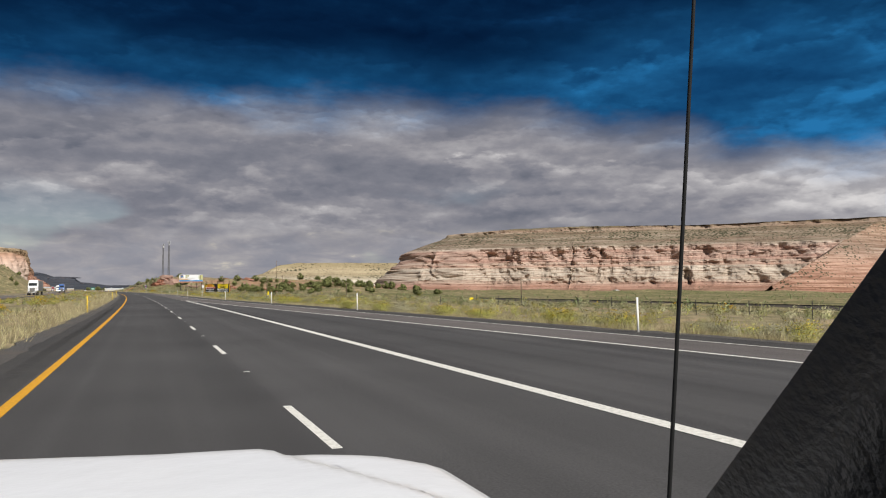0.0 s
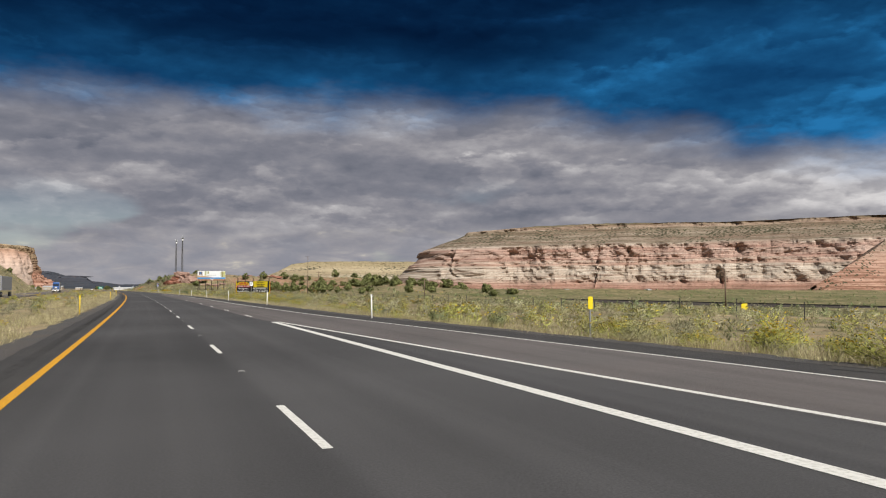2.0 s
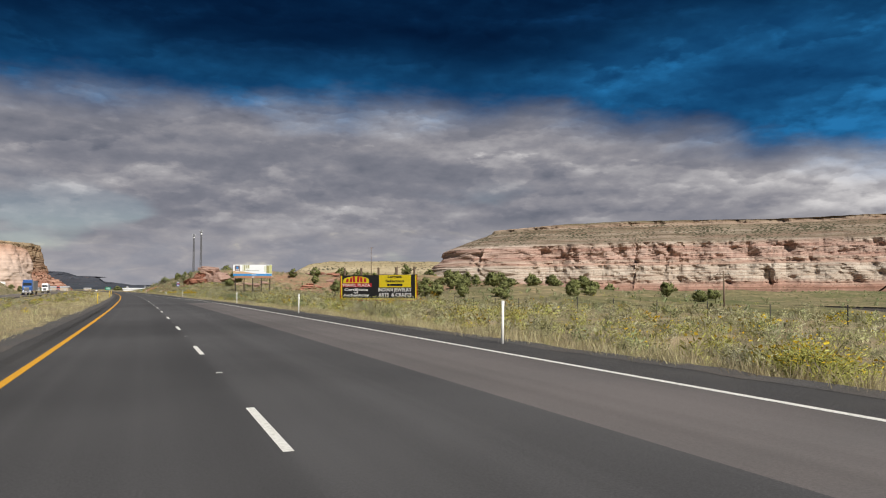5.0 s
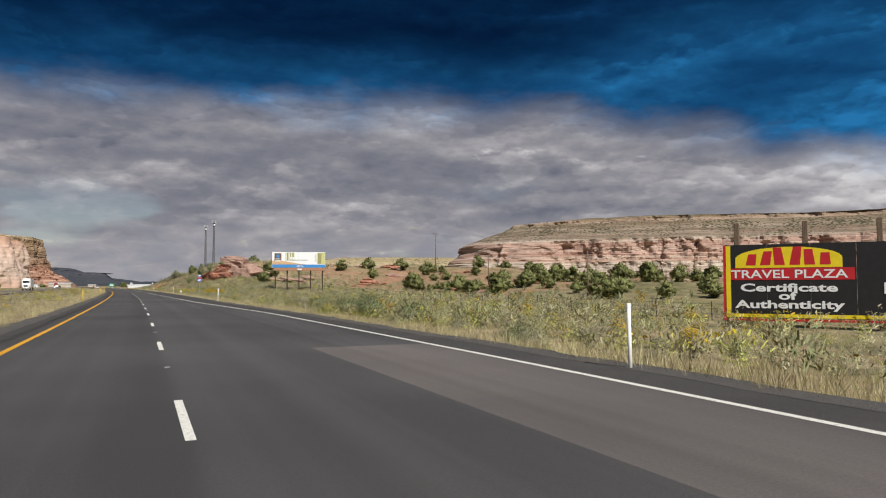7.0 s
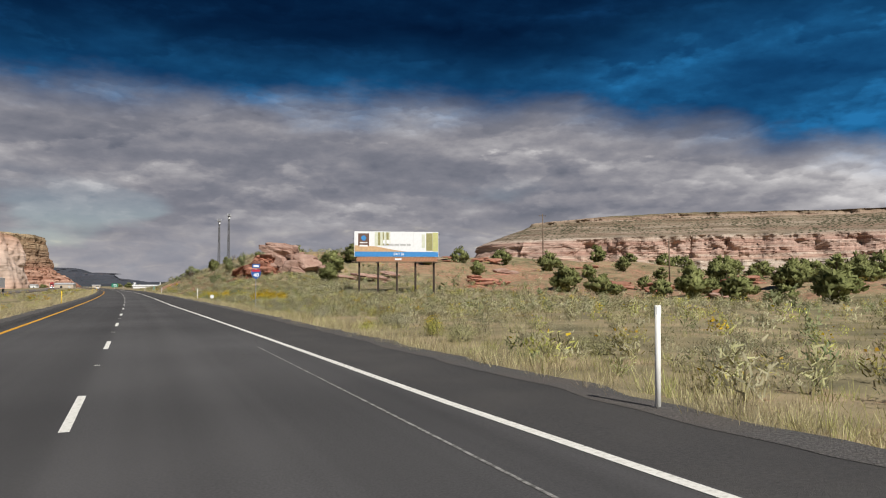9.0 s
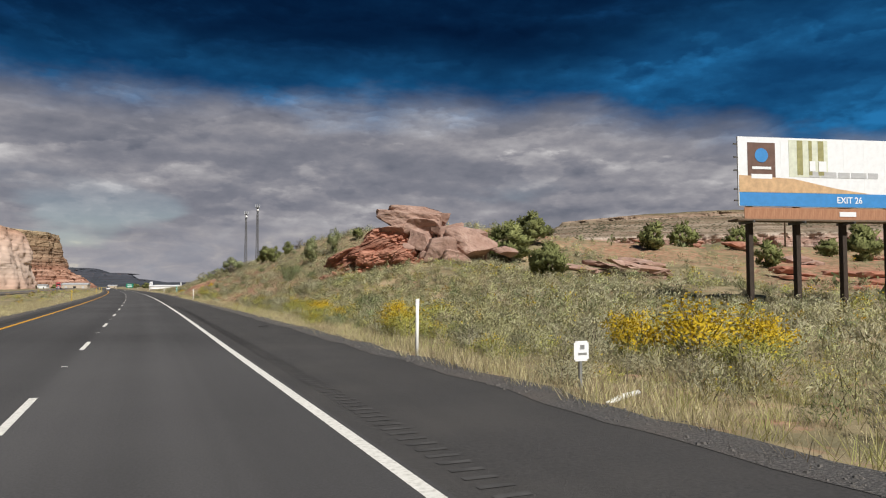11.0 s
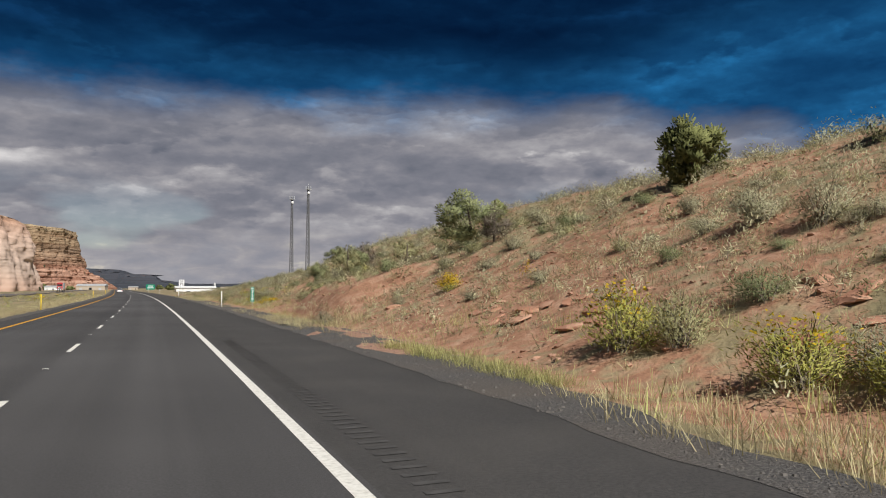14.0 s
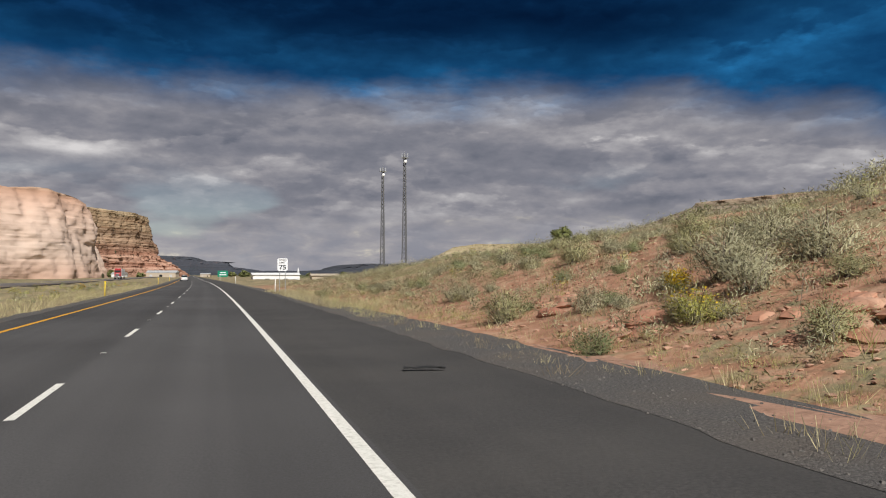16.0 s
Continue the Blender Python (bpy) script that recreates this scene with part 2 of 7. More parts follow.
def soil_material():
    """Red soil, tan silt and low green cover, patch by patch."""
    m = material("desert_soil", [(0.3, (0.215, 0.108, 0.066)), (0.5, (0.348, 0.187, 0.115)), (0.7, (0.455, 0.292, 0.198))], scale=1.6, detail=9, rough=0.95, bump=1.0, bump_scale=8.0)
    t = m.node_tree
    b = t.nodes["Principled BSDF"]
    src = b.inputs["Base Color"].links[0].from_socket
    N = t.nodes.new
    at = N("ShaderNodeAttribute")
    at.attribute_name = "cover"
    co = N("ShaderNodeTexCoord").outputs["Object"]
    n = N("ShaderNodeTexNoise")
    n.inputs["Scale"].default_value, n.inputs["Detail"].default_value = 0.33, 8
    r = N("ShaderNodeValToRGB")
    e = r.color_ramp.elements
    stops = [(0.3, (0.13, 0.115, 0.065)), (0.46, (0.215, 0.18, 0.1)), (0.57, (0.28, 0.225, 0.13)), (0.7, (0.4, 0.3, 0.185))]
    while len(e) < len(stops):
        e.new(0.5)
    for el, (p, c) in zip(e, stops):
        el.position, el.color = p, (*c, 1)
    mx = N("ShaderNodeMix")
    mx.data_type = "RGBA"
    meadow = N("ShaderNodeAttribute")
    meadow.attribute_name = "meadow"
    mead = N("ShaderNodeMix")
    mead.data_type, mead.blend_type = "RGBA", "MULTIPLY"
    mead.inputs[7].default_value = (0.62, 0.74, 0.56, 1)
    n6 = N("ShaderNodeTexNoise")
    n6.inputs["Scale"].default_value, n6.inputs["Detail"].default_value = 0.035, 6
    r6 = N("ShaderNodeValToRGB")
    r6.color_ramp.elements[0].position, r6.color_ramp.elements[0].color = 0.38, (0.5, 0.62, 0.42, 1)
    r6.color_ramp.elements[1].position, r6.color_ramp.elements[1].color = 0.66, (1.0, 0.98, 0.9, 1)
    links(t, (co, n6.inputs["Vector"]), (n6.outputs[0], r6.inputs[0]), (r6.outputs[0], mead.inputs[7]))
    links(t, (meadow.outputs["Fac"], mead.inputs[0]), (r.outputs[0], mead.inputs[6]))
    n2 = N("ShaderNodeTexNoise")
    n2.inputs["Scale"].default_value, n2.inputs["Detail"].default_value = 1.7, 8
    ad = N("ShaderNodeMath")
    ad.operation = "ADD"
    sm = N("ShaderNodeMapRange")
    sm.inputs[1].default_value, sm.inputs[2].default_value = 0.92, 1.12
    links(t, (co, n.inputs["Vector"]), (co, n2.inputs["Vector"]), (n.outputs[0], r.inputs[0]), (at.outputs["Fac"], ad.inputs[0]), (n2.outputs[0], ad.inputs[1]),
          (ad.outputs[0], sm.inputs[0]), (sm.outputs[0], mx.inputs[0]), (src, mx.inputs[6]), (mead.outputs[2], mx.inputs[7]), (mx.outputs[2], b.inputs["Base Color"]))
    return m


SOIL = soil_material()


# ---------------------------------------------------------------- plan of the road
def heading(s):
    return radians(0.0104 * min(max(s, -900.0), 760.0))


STEP = 5.0
S_LO, S_HI = -900.0, 5200.0
ROAD_S = np.arange(S_LO, S_HI + STEP, STEP)
ROAD_H = np.array([heading(s) for s in ROAD_S])
_mid = np.array([heading(s + STEP / 2) for s in ROAD_S])
ROAD_X = np.concatenate([[0], np.cumsum(-np.sin(_mid) * STEP)[:-1]])
ROAD_Y = np.concatenate([[0], np.cumsum(np.cos(_mid) * STEP)[:-1]])
_i0 = int(round(-S_LO / STEP))
ROAD_X, ROAD_Y = ROAD_X - ROAD_X[_i0], ROAD_Y - ROAD_Y[_i0]


def on_road(s, l):
    """World x, y of the place s metres along the lane line and l metres to its right (arrays or numbers)."""
    h = np.interp(s, ROAD_S, ROAD_H)
    return np.interp(s, ROAD_S, ROAD_X) + np.cos(h) * l, np.interp(s, ROAD_S, ROAD_Y) + np.sin(h) * l


def at_road(s, l, z=0.0, turn=0.0):
    x, y = on_road(s, l)
    return pose(float(x), float(y), z, 0, 0, math.degrees(heading(s)) + turn)


def right_line(s):
    """The white line on the right: the ramp's edge, the extra lane, its taper, then the through lane's edge."""
    return np.interp(s, [-200, 0, 120, 150, 270, 300, 322, 335, 395, 420], [29, 15.2, 7.9, 7.3, 7.2, 6.85, 5.65, 4.95, 3.78, 3.66])


def pavement_right(s):
    return np.interp(s, [-200, 0, 120, 160, 250, 300, 330, 400, 500, 545, 600, 5000], [31.5, 17.0, 9.9, 9.35, 9.0, 8.3, 7.4, 7.3, 7.1, 7.4, 7.6, 7.6])


def value_noise(x, y, seed=0):
    """Smooth noise on a lattice, about -1 to 1, for arrays."""
    x, y = np.asarray(x, float), np.asarray(y, float)
    xi, yi = np.floor(x), np.floor(y)
    fx, fy = x - xi, y - yi
    fx, fy = fx * fx * (3 - 2 * fx), fy * fy * (3 - 2 * fy)

    def h(i, j):
        n = np.sin(i * 127.1 + j * 311.7 + seed * 74.7) * 43758.5453
        return (n - np.floor(n)) * 2 - 1
    return (h(xi, yi) * (1 - fx) + h(xi + 1, yi) * fx) * (1 - fy) + (h(xi, yi + 1) * (1 - fx) + h(xi + 1, yi + 1) * fx) * fy


def fbm(x, y, octaves=4, seed=0, gain=0.5):
    out, a = 0, 1.0
    for k in range(octaves):
        out = out + a * value_noise(x * 2 ** k + k * 17.3, y * 2 ** k - k * 9.1, seed + k)
        a *= gain
    return out


def ss(a, b, v):
    t = np.clip((np.asarray(v, float) - a) / (b - a), 0, 1)
    return t * t * (3 - 2 * t)


def ground_height(s, l):
    """Height of the ground: verge, valley, the red hill beside the road, the ledges behind it and the median."""
    s, l = np.asarray(s, float), np.asarray(l, float)
    pr = pavement_right(s)
    r = l - pr
    n = fbm(s / 9.0, l / 9.0, 4, 3)
    fine = fbm(s / 1.7, l / 1.7, 3, 8)
    # right of the road
    z = -0.02 - 0.3 * ss(0, 2.5, r) * (1 - 0.85 * ss(505, 525, s)) + 0.05 * fine * ss(0.3, 2, r) + 0.16 * n * ss(1, 8, r)
    z = z - 3.9 * ss(14, 110, r) * (1 - ss(300, 380, s)) - 9.0 * ss(150, 1300, r) - 3.9 * ss(120, 210, r) * ss(300, 380, s)
    z = z + 1.2 * fbm(s / 60.0, l / 60.0, 3, 5) * ss(30, 90, r)
    hill = np.interp(s, [395, 430, 455, 468, 479, 486, 500, 515, 545, 572, 590, 612, 655, 720, 790], [0, 0.9, 2.5, 4.4, 7.6, 8.8, 8.9, 8.5, 8.4, 8.2, 6.9, 5.4, 3.6, 1.2, 0])
    foot = np.interp(s, [395, 430, 460, 490, 700], [18, 16, 12.5, 10.0, 10.5])
    top = np.interp(s, [395, 430, 460, 500, 700], [46, 40, 31, 28.5, 30])
    t = np.clip((l - foot) / (top - foot), 0, 1)
    rise = 0.72 * t + 0.28 * (t * t * (3 - 2 * t))
    z = z + hill * rise * (1 + 0.06 * n) + 0.22 * n * ss(0, 3, hill) * ss(0.05, 0.4, t)
    z = z + np.clip(hill, 0, 3) * 0.25 * ss(30, 70, l) - hill * 0.75 * ss(45, 120, l)
    bank = ss(545.5, 548.5, s) * (1 - ss(557.5, 561, s))
    z = z + bank * (1.0 * ss(10.5, 11.9, l + 0.3 * n) * (1 - ss(13.5, 19, l)) - 0.2 * ss(9.2, 10.2, l) * (1 - ss(10.2, 11, l)))
    ledge = np.interp(s, [250, 330, 400, 520, 640, 900], [0, 2.0, 2.6, 3, 3, 0]) * ss(62, 100, l) * (1 - ss(115, 190, l))
    z = z + ledge * (1 + 0.5 * fbm(s / 25.0, l / 25.0, 3, 6))
    # left of the road
    left = -5.1 - l
    zl = -0.02 - 0.35 * ss(0, 5, left) + 0.06 * fine * ss(0.2, 2, left) + 0.2 * n * ss(2, 10, left) + 0.35 * ss(14, 20, left) - 0.1 * ss(32, 60, left)
    zl = zl + 1.0 * fbm(s / 70.0, l / 70.0, 3, 11) * ss(45, 120, left)
    knoll = ss(395, 465, s) * (1 - ss(515, 575, s))
    zl = zl + knoll * ((14.5 + 1.2 * n) * ss(35.5, 60, -l) - 6.0 * ss(80, 160, -l))
    under = -0.12
    return np.where(l > pr, z, np.where(l < -5.1, zl, under))


def ground_at(s, l):
    return float(ground_height(s, l))


# ---------------------------------------------------------------- mesh helpers
def mesh_from(name, verts, faces, mats, slots=None, smooth=False):
    me = bpy.data.meshes.new(name)
    me.from_pydata(np.asarray(verts).tolist() if isinstance(verts, np.ndarray) else verts, [], faces.tolist() if isinstance(faces, np.ndarray) else faces)
    for m in mats if isinstance(mats, (list, tuple)) else [mats]:
        me.materials.append(m)
    if slots is not None:
        me.polygons.foreach_set("material_index", np.asarray(slots, dtype=np.int32))
    if smooth:
        me.polygons.foreach_set("use_smooth", np.ones(len(me.polygons), dtype=bool))
    me.update()
    return me


def quads_mesh(name, quads, mats, slots=None, normals=None):
    """A mesh from an (n, 4, 3) array of quads, every quad an island."""
    q = np.asarray(quads, float)
    n = len(q)
    if normals is not None:
        normals = np.asarray(normals)
        normals = np.repeat(normals[:, None], 4, axis=1) if normals.ndim == 2 else normals.copy()
        face = np.cross(q[:, 1] - q[:, 0], q[:, 3] - q[:, 0])
        turned = (face * normals.mean(1)).sum(1) < 0
        q[turned], normals[turned] = q[turned][:, ::-1], normals[turned][:, ::-1]
    me = bpy.data.meshes.new(name)
    me.vertices.add(n * 4)
    me.vertices.foreach_set("co", q.reshape(-1))
    me.loops.add(n * 4)
    me.loops.foreach_set("vertex_index", np.arange(n * 4, dtype=np.int32))
    me.polygons.add(n)
    me.polygons.foreach_set("loop_start", np.arange(0, n * 4, 4, dtype=np.int32))
    for m in mats if isinstance(mats, (list, tuple)) else [mats]:
        me.materials.append(m)
    if slots is not None:
        me.polygons.foreach_set("material_index", np.asarray(slots, dtype=np.int32))
    me.update(calc_edges=True)
    if normals is not None:
        me.normals_split_custom_set_from_vertices(normals.reshape(-1, 3).tolist())
    return me


def grid_faces(nu, nv):
    i, j = np.meshgrid(np.arange(nu - 1), np.arange(nv - 1), indexing="ij")
    a = (i * nv + j).reshape(-1)
    return np.stack([a, a + nv, a + nv + 1, a + 1], 1)


def part(name, me, parent=None, label="", m=None):
    """One mesh object, under a thing or a part. me: a mesh or a bmesh with its material in a pair."""
    ob = new(name, me)
    if parent is not None:
        ob.parent = parent
    if m is not None:
        ob.matrix_local = m
    if label:
        ob["label"] = label
    return ob


def thing(name, label, category, group="", kind="", m=None, me=None):
    ob = new(name, me)
    if m is not None:
        ob.matrix_world = m
    return tagged(ob, label, category, group, kind)


def box_mesh(name, size, mat, bevel=0.0, at=(0, 0, 0)):
    bm = bmesh.new()
    bmesh.ops.create_cube(bm, size=1)
    bmesh.ops.scale(bm, vec=size, verts=bm.verts)
    if bevel:
        bmesh.ops.bevel(bm, geom=bm.edges[:], offset=bevel, segments=2, affect="EDGES", profile=0.5)
    bmesh.ops.translate(bm, vec=at, verts=bm.verts)
    return bm_mesh(name, bm, mat)


def bm_mesh(name, bm, mat, smooth=False):
    me = bpy.data.meshes.new(name)
    bm.normal_update()
    bm.to_mesh(me)
    bm.free()
    for m in mat if isinstance(mat, (list, tuple)) else [mat]:
        me.materials.append(m)
    if smooth:
        me.polygons.foreach_set("use_smooth", np.ones(len(me.polygons), dtype=bool))
    return me


def tube_mesh(name, pts, radii, mat, sides=8):
    """A tapered round bar through the points."""
    pts = [Vector(p) for p in pts]
    verts, faces = [], []
    for i, p in enumerate(pts):
        d = (pts[min(i + 1, len(pts) - 1)] - pts[max(i - 1, 0)]).normalized()
        a = d.orthogonal().normalized()
        b = d.cross(a)
        for k in range(sides):
            c = 2 * math.pi * k / sides
            verts.append(p + (a * math.cos(c) + b * math.sin(c)) * radii[i])
    for i in range(len(pts) - 1):
        for k in range(sides):
            faces.append((i * sides + k, i * sides + (k + 1) % sides, (i + 1) * sides + (k + 1) % sides, (i + 1) * sides + k))
    faces.append(tuple(range(sides))[::-1])
    faces.append(tuple(range((len(pts) - 1) * sides, len(pts) * sides)))
    return mesh_from(name, [tuple(v) for v in verts], faces, mat, smooth=True)


def across(me, offsets):
    me.attributes.new("across", "FLOAT", "POINT").data.foreach_set("value", offsets.reshape(-1).astype(np.float32))
    return me


def strip_mesh(name, s, lo, hi, z, mat, thick=0.0):
    """A ribbon along the road between the offsets lo and hi (arrays over s)."""
    s = np.asarray(s, float)
    lo, hi = np.broadcast_to(lo, s.shape), np.broadcast_to(hi, s.shape)
    x0, y0 = on_road(s, lo)
    x1, y1 = on_road(s, hi)
    zz = np.full_like(s, z)
    if not thick:
        v = np.stack([np.stack([x0, y0, zz], 1), np.stack([x1, y1, zz], 1)], 1).reshape(-1, 3)
        f = grid_faces(len(s), 2)
        return across(mesh_from(name, v, f[:, ::-1], mat), np.stack([lo, hi], 1))
    rows = np.stack([np.stack([x0, y0, zz - thick], 1), np.stack([x0, y0, zz], 1), np.stack([x1, y1, zz], 1), np.stack([x1, y1, zz - thick], 1)], 1)
    return across(mesh_from(name, rows.reshape(-1, 3), grid_faces(len(s), 4)[:, ::-1], mat), np.stack([lo, lo, hi, hi], 1))


# ---------------------------------------------------------------- ground and road
def build_ground():
    s = np.concatenate([np.arange(-860, -40, 40), np.arange(-40, 760, 1.5), np.arange(760, 1300, 10), np.arange(1300, 5100, 120)])
    l = np.concatenate([-np.geomspace(3600, 130, 20), np.arange(-126, -61, 4.0), np.arange(-60, -9, 3), np.arange(-9, -5.1, 0.6), [-5.1, -5.0, -2, 2, 5.5],
                        np.arange(6.5, 46, 0.6), np.arange(46, 132, 3), np.geomspace(134, 4600, 34)])
    S, L = np.meshgrid(s, l, indexing="ij")
    Z = ground_height(S, L)
    X, Y = on_road(S, L)
    me = mesh_from("ground", np.stack([X, Y, Z], -1).reshape(-1, 3), grid_faces(len(s), len(l))[:, ::-1], SOIL, smooth=True)
    hill = ss(0.2, 2.5, np.interp(S, [436, 456, 478, 660, 740], [0, 0.9, 3, 3, 0])) * ss(7.6, 9.6, L) * (1 - ss(40, 60, L))
    cover = 0.77 - (0.27 + 0.14 * ss(505, 540, S)) * hill * (1 - 0.45 * ss(15, 22, L)) + 0.12 * fbm(S / 6, L / 6, 3, 21)
    cover = cover - 0.24 * ss(372, 395, S) * (1 - ss(475, 505, S)) * ss(42, 58, L) * (1 - ss(130, 170, L))
    cover = cover - 0.4 * ss(545, 548, S) * (1 - ss(558, 562, S)) * ss(10, 11, L) * (1 - ss(13.5, 16, L))
    at = me.attributes.new("cover", "FLOAT", "POINT")
    at.data.foreach_set("value", cover.reshape(-1).astype(np.float32))
    me.attributes.new("meadow", "FLOAT", "POINT").data.foreach_set("value", (ss(24, 90, L) * (1 - 0.6 * ss(330, 400, S) * (1 - ss(160, 300, L))) + 0.5 * ss(24, 60, -L)).reshape(-1).astype(np.float32))
    return thing("ground", "red desert soil with patches of dry grass and low scrub", "ground", kind="structure", me=me)


def build_road():
    s = np.concatenate([np.arange(-300, 1000, 5.0), np.arange(1000, 3000, 40)])
    road = thing("road", "dark grey asphalt carriageway of two lanes with worn wheel tracks", "road", kind="structure", me=strip_mesh("road", s, -3.9, np.minimum(3.75, 3.75 + 0 * s), 0.0, ASPHALT, 0.1))
    part("left_shoulder", strip_mesh("left_shoulder", s, -5.05, -3.9, -0.004, SHOULDER, 0.1), road, "narrow dark paved shoulder")
    sr = s
    gore = np.clip(12.35 - 0.0745 * sr, 3.75, None)
    part("gore_area", strip_mesh("gore_area", sr[sr < 118], 3.75, gore[sr < 118] + 0.02, -0.003, ASPHALT, 0.1), road, "dark asphalt between the two white lines")
    for lo, hi, mat, lab in ((-300, 275, ASPHALT_WORN, "paler worn asphalt of the joining lane"), (275, 3000, ASPHALT, "dark asphalt where the joining lane ends")):
        sx = sr[(sr >= lo) & (sr <= hi)]
        part("extra_lane", strip_mesh("extra_lane", sx, gore[(sr >= lo) & (sr <= hi)], np.maximum(right_line(sx) + 0.15, 3.76), -0.002, mat, 0.1), road, lab)
    part("right_shoulder", strip_mesh("right_shoulder", s, np.maximum(right_line(s) + 0.15, 3.75), pavement_right(s), -0.006, SHOULDER, 0.1), road, "wide dark paved shoulder")
    se = np.concatenate([np.arange(-300, -20, 5.0), np.arange(-20, 700, 0.5), np.arange(700, 3000, 20)])
    e = pavement_right(se)
    rag = 0.12 * fbm(se / 1.3, se * 0, 4, 61)
    part("gravel_edge", strip_mesh("gravel_edge", se, e - 0.3 + np.clip(rag, -0.3, 0.28), e + 0.5 + 1.6 * rag + 1.5 * ss(512, 530, se) * (1 - ss(640, 700, se)), 0.0, GRAVEL), road, "loose grey gravel")
    part("gravel_edge", strip_mesh("gravel_edge", se, -5.75 - 1.2 * rag, -4.98 + rag * 0.6, 0.0, GRAVEL), road, "loose grey gravel")
    part("yellow_line", strip_mesh("yellow_line", s, -3.83, -3.66, 0.004, YELLOW_PAINT), road, "solid yellow line")
    sl = np.arange(112, 2000, 5.0)
    part("edge_line", strip_mesh("edge_line", sl, right_line(sl) - 0.08, right_line(sl) + 0.08, 0.004, WHITE_PAINT), road, "solid white line")
    s3 = np.append(np.arange(-300, 111, 5.0), 112.0)
    part("edge_line", strip_mesh("edge_line", s3, right_line(s3) - 0.06, right_line(s3) + 0.06, 0.004, WHITE_PAINT), road, "thin white line")
    s4 = np.arange(-300, 111, 5.0)
    part("gore_line", strip_mesh("gore_line", s4, 3.92, 4.2, 0.004, WHITE_PAINT), road, "broad white line")
    ramp_l = np.maximum(12.35 - 0.0745 * s4, 4.17)
    part("gore_line", strip_mesh("gore_line", s4, ramp_l + 0.04, ramp_l + 0.22, 0.0045, WHITE_PAINT), road, "broad white line")
    for k in range(-6, 66):
        s0 = 7.7 + 12.19 * k
        part("lane_dash", strip_mesh("lane_dash", [s0, s0 + 3.05], -0.06, 0.06, 0.004, WHITE_PAINT), road)
    for k in range(9, 15):
        s0 = 7.5 + 12.19 * k
        part("lane_dash", strip_mesh("lane_dash", [s0, s0 + 3.05], 3.9, 4.03, 0.0045, WHITE_PAINT), road)
    sj = np.arange(312, 352, 4.0)
    part("joint_line", strip_mesh("joint_line", sj, 3.84, 3.885, 0.003, WORN_PAINT), road, "worn pale line along the joint")
    for k in range(-4, 60):
        s0 = 7.7 + 12.19 * k + 7.6
        part("reflector", strip_mesh("reflector", [s0, s0 + 0.11], -0.055, 0.055, 0.018, WHITE_PAINT, 0.02), road)
    rnd = np.random.RandomState(66)
    q = []
    for s0, l0, sz in zip(rnd.uniform(380, 625, 9000), rnd.beta(1.3, 2.0, 9000), 0.011 + 0.03 * rnd.rand(9000) ** 3):
        far = 0.9 + 1.5 * float(ss(512, 530, s0))
        x0, y0 = on_road(s0, float(pavement_right(s0)) - 0.3 + far * l0)
        a = rnd.uniform(0, 6.28) + np.arange(4) * math.pi / 2
        ring = np.stack([x0 + sz * np.cos(a) * rnd.uniform(0.7, 1.3, 4), y0 + sz * np.sin(a) * rnd.uniform(0.7, 1.3, 4), np.full(4, -0.004)], 1)
        cap = (ring - [x0, y0, 0]) * [0.5, 0.5, 0] + [x0, y0, 0.55 * sz]
        q += [cap] + [[ring[k], ring[(k + 1) % 4], cap[(k + 1) % 4], cap[k]] for k in range(4)]
    part("loose_stones", quads_mesh("loose_stones", np.array(q, float), LOOSE), road, "loose grey stones on the gravel edge")["kind"] = "stuff"
    # rumble strip: flat bars, the shade of milled grooves put into their colour
    grooves = [(s0, l0) for l0 in (4.15, -4.55) for s0 in np.arange(405 if l0 > 0 else 0, 535, 0.3)]
    q = []
    for s0, l0 in grooves:
        a, b, c, d_ = on_road(s0, l0), on_road(s0, l0 + 0.34), on_road(s0 + 0.1, l0 + 0.34), on_road(s0 + 0.1, l0)
        q.append([(*p, 0.001) for p in (a, b, c, d_)])
    grooves = part("rumble_strip", quads_mesh("rumble_strip", np.array(q, float), GROOVE_SHADE), road, "flat bars painted on the shoulder as the shade of milled grooves")
    grooves["kind"] = "stuff"
    return road


build_ground()
build_road()


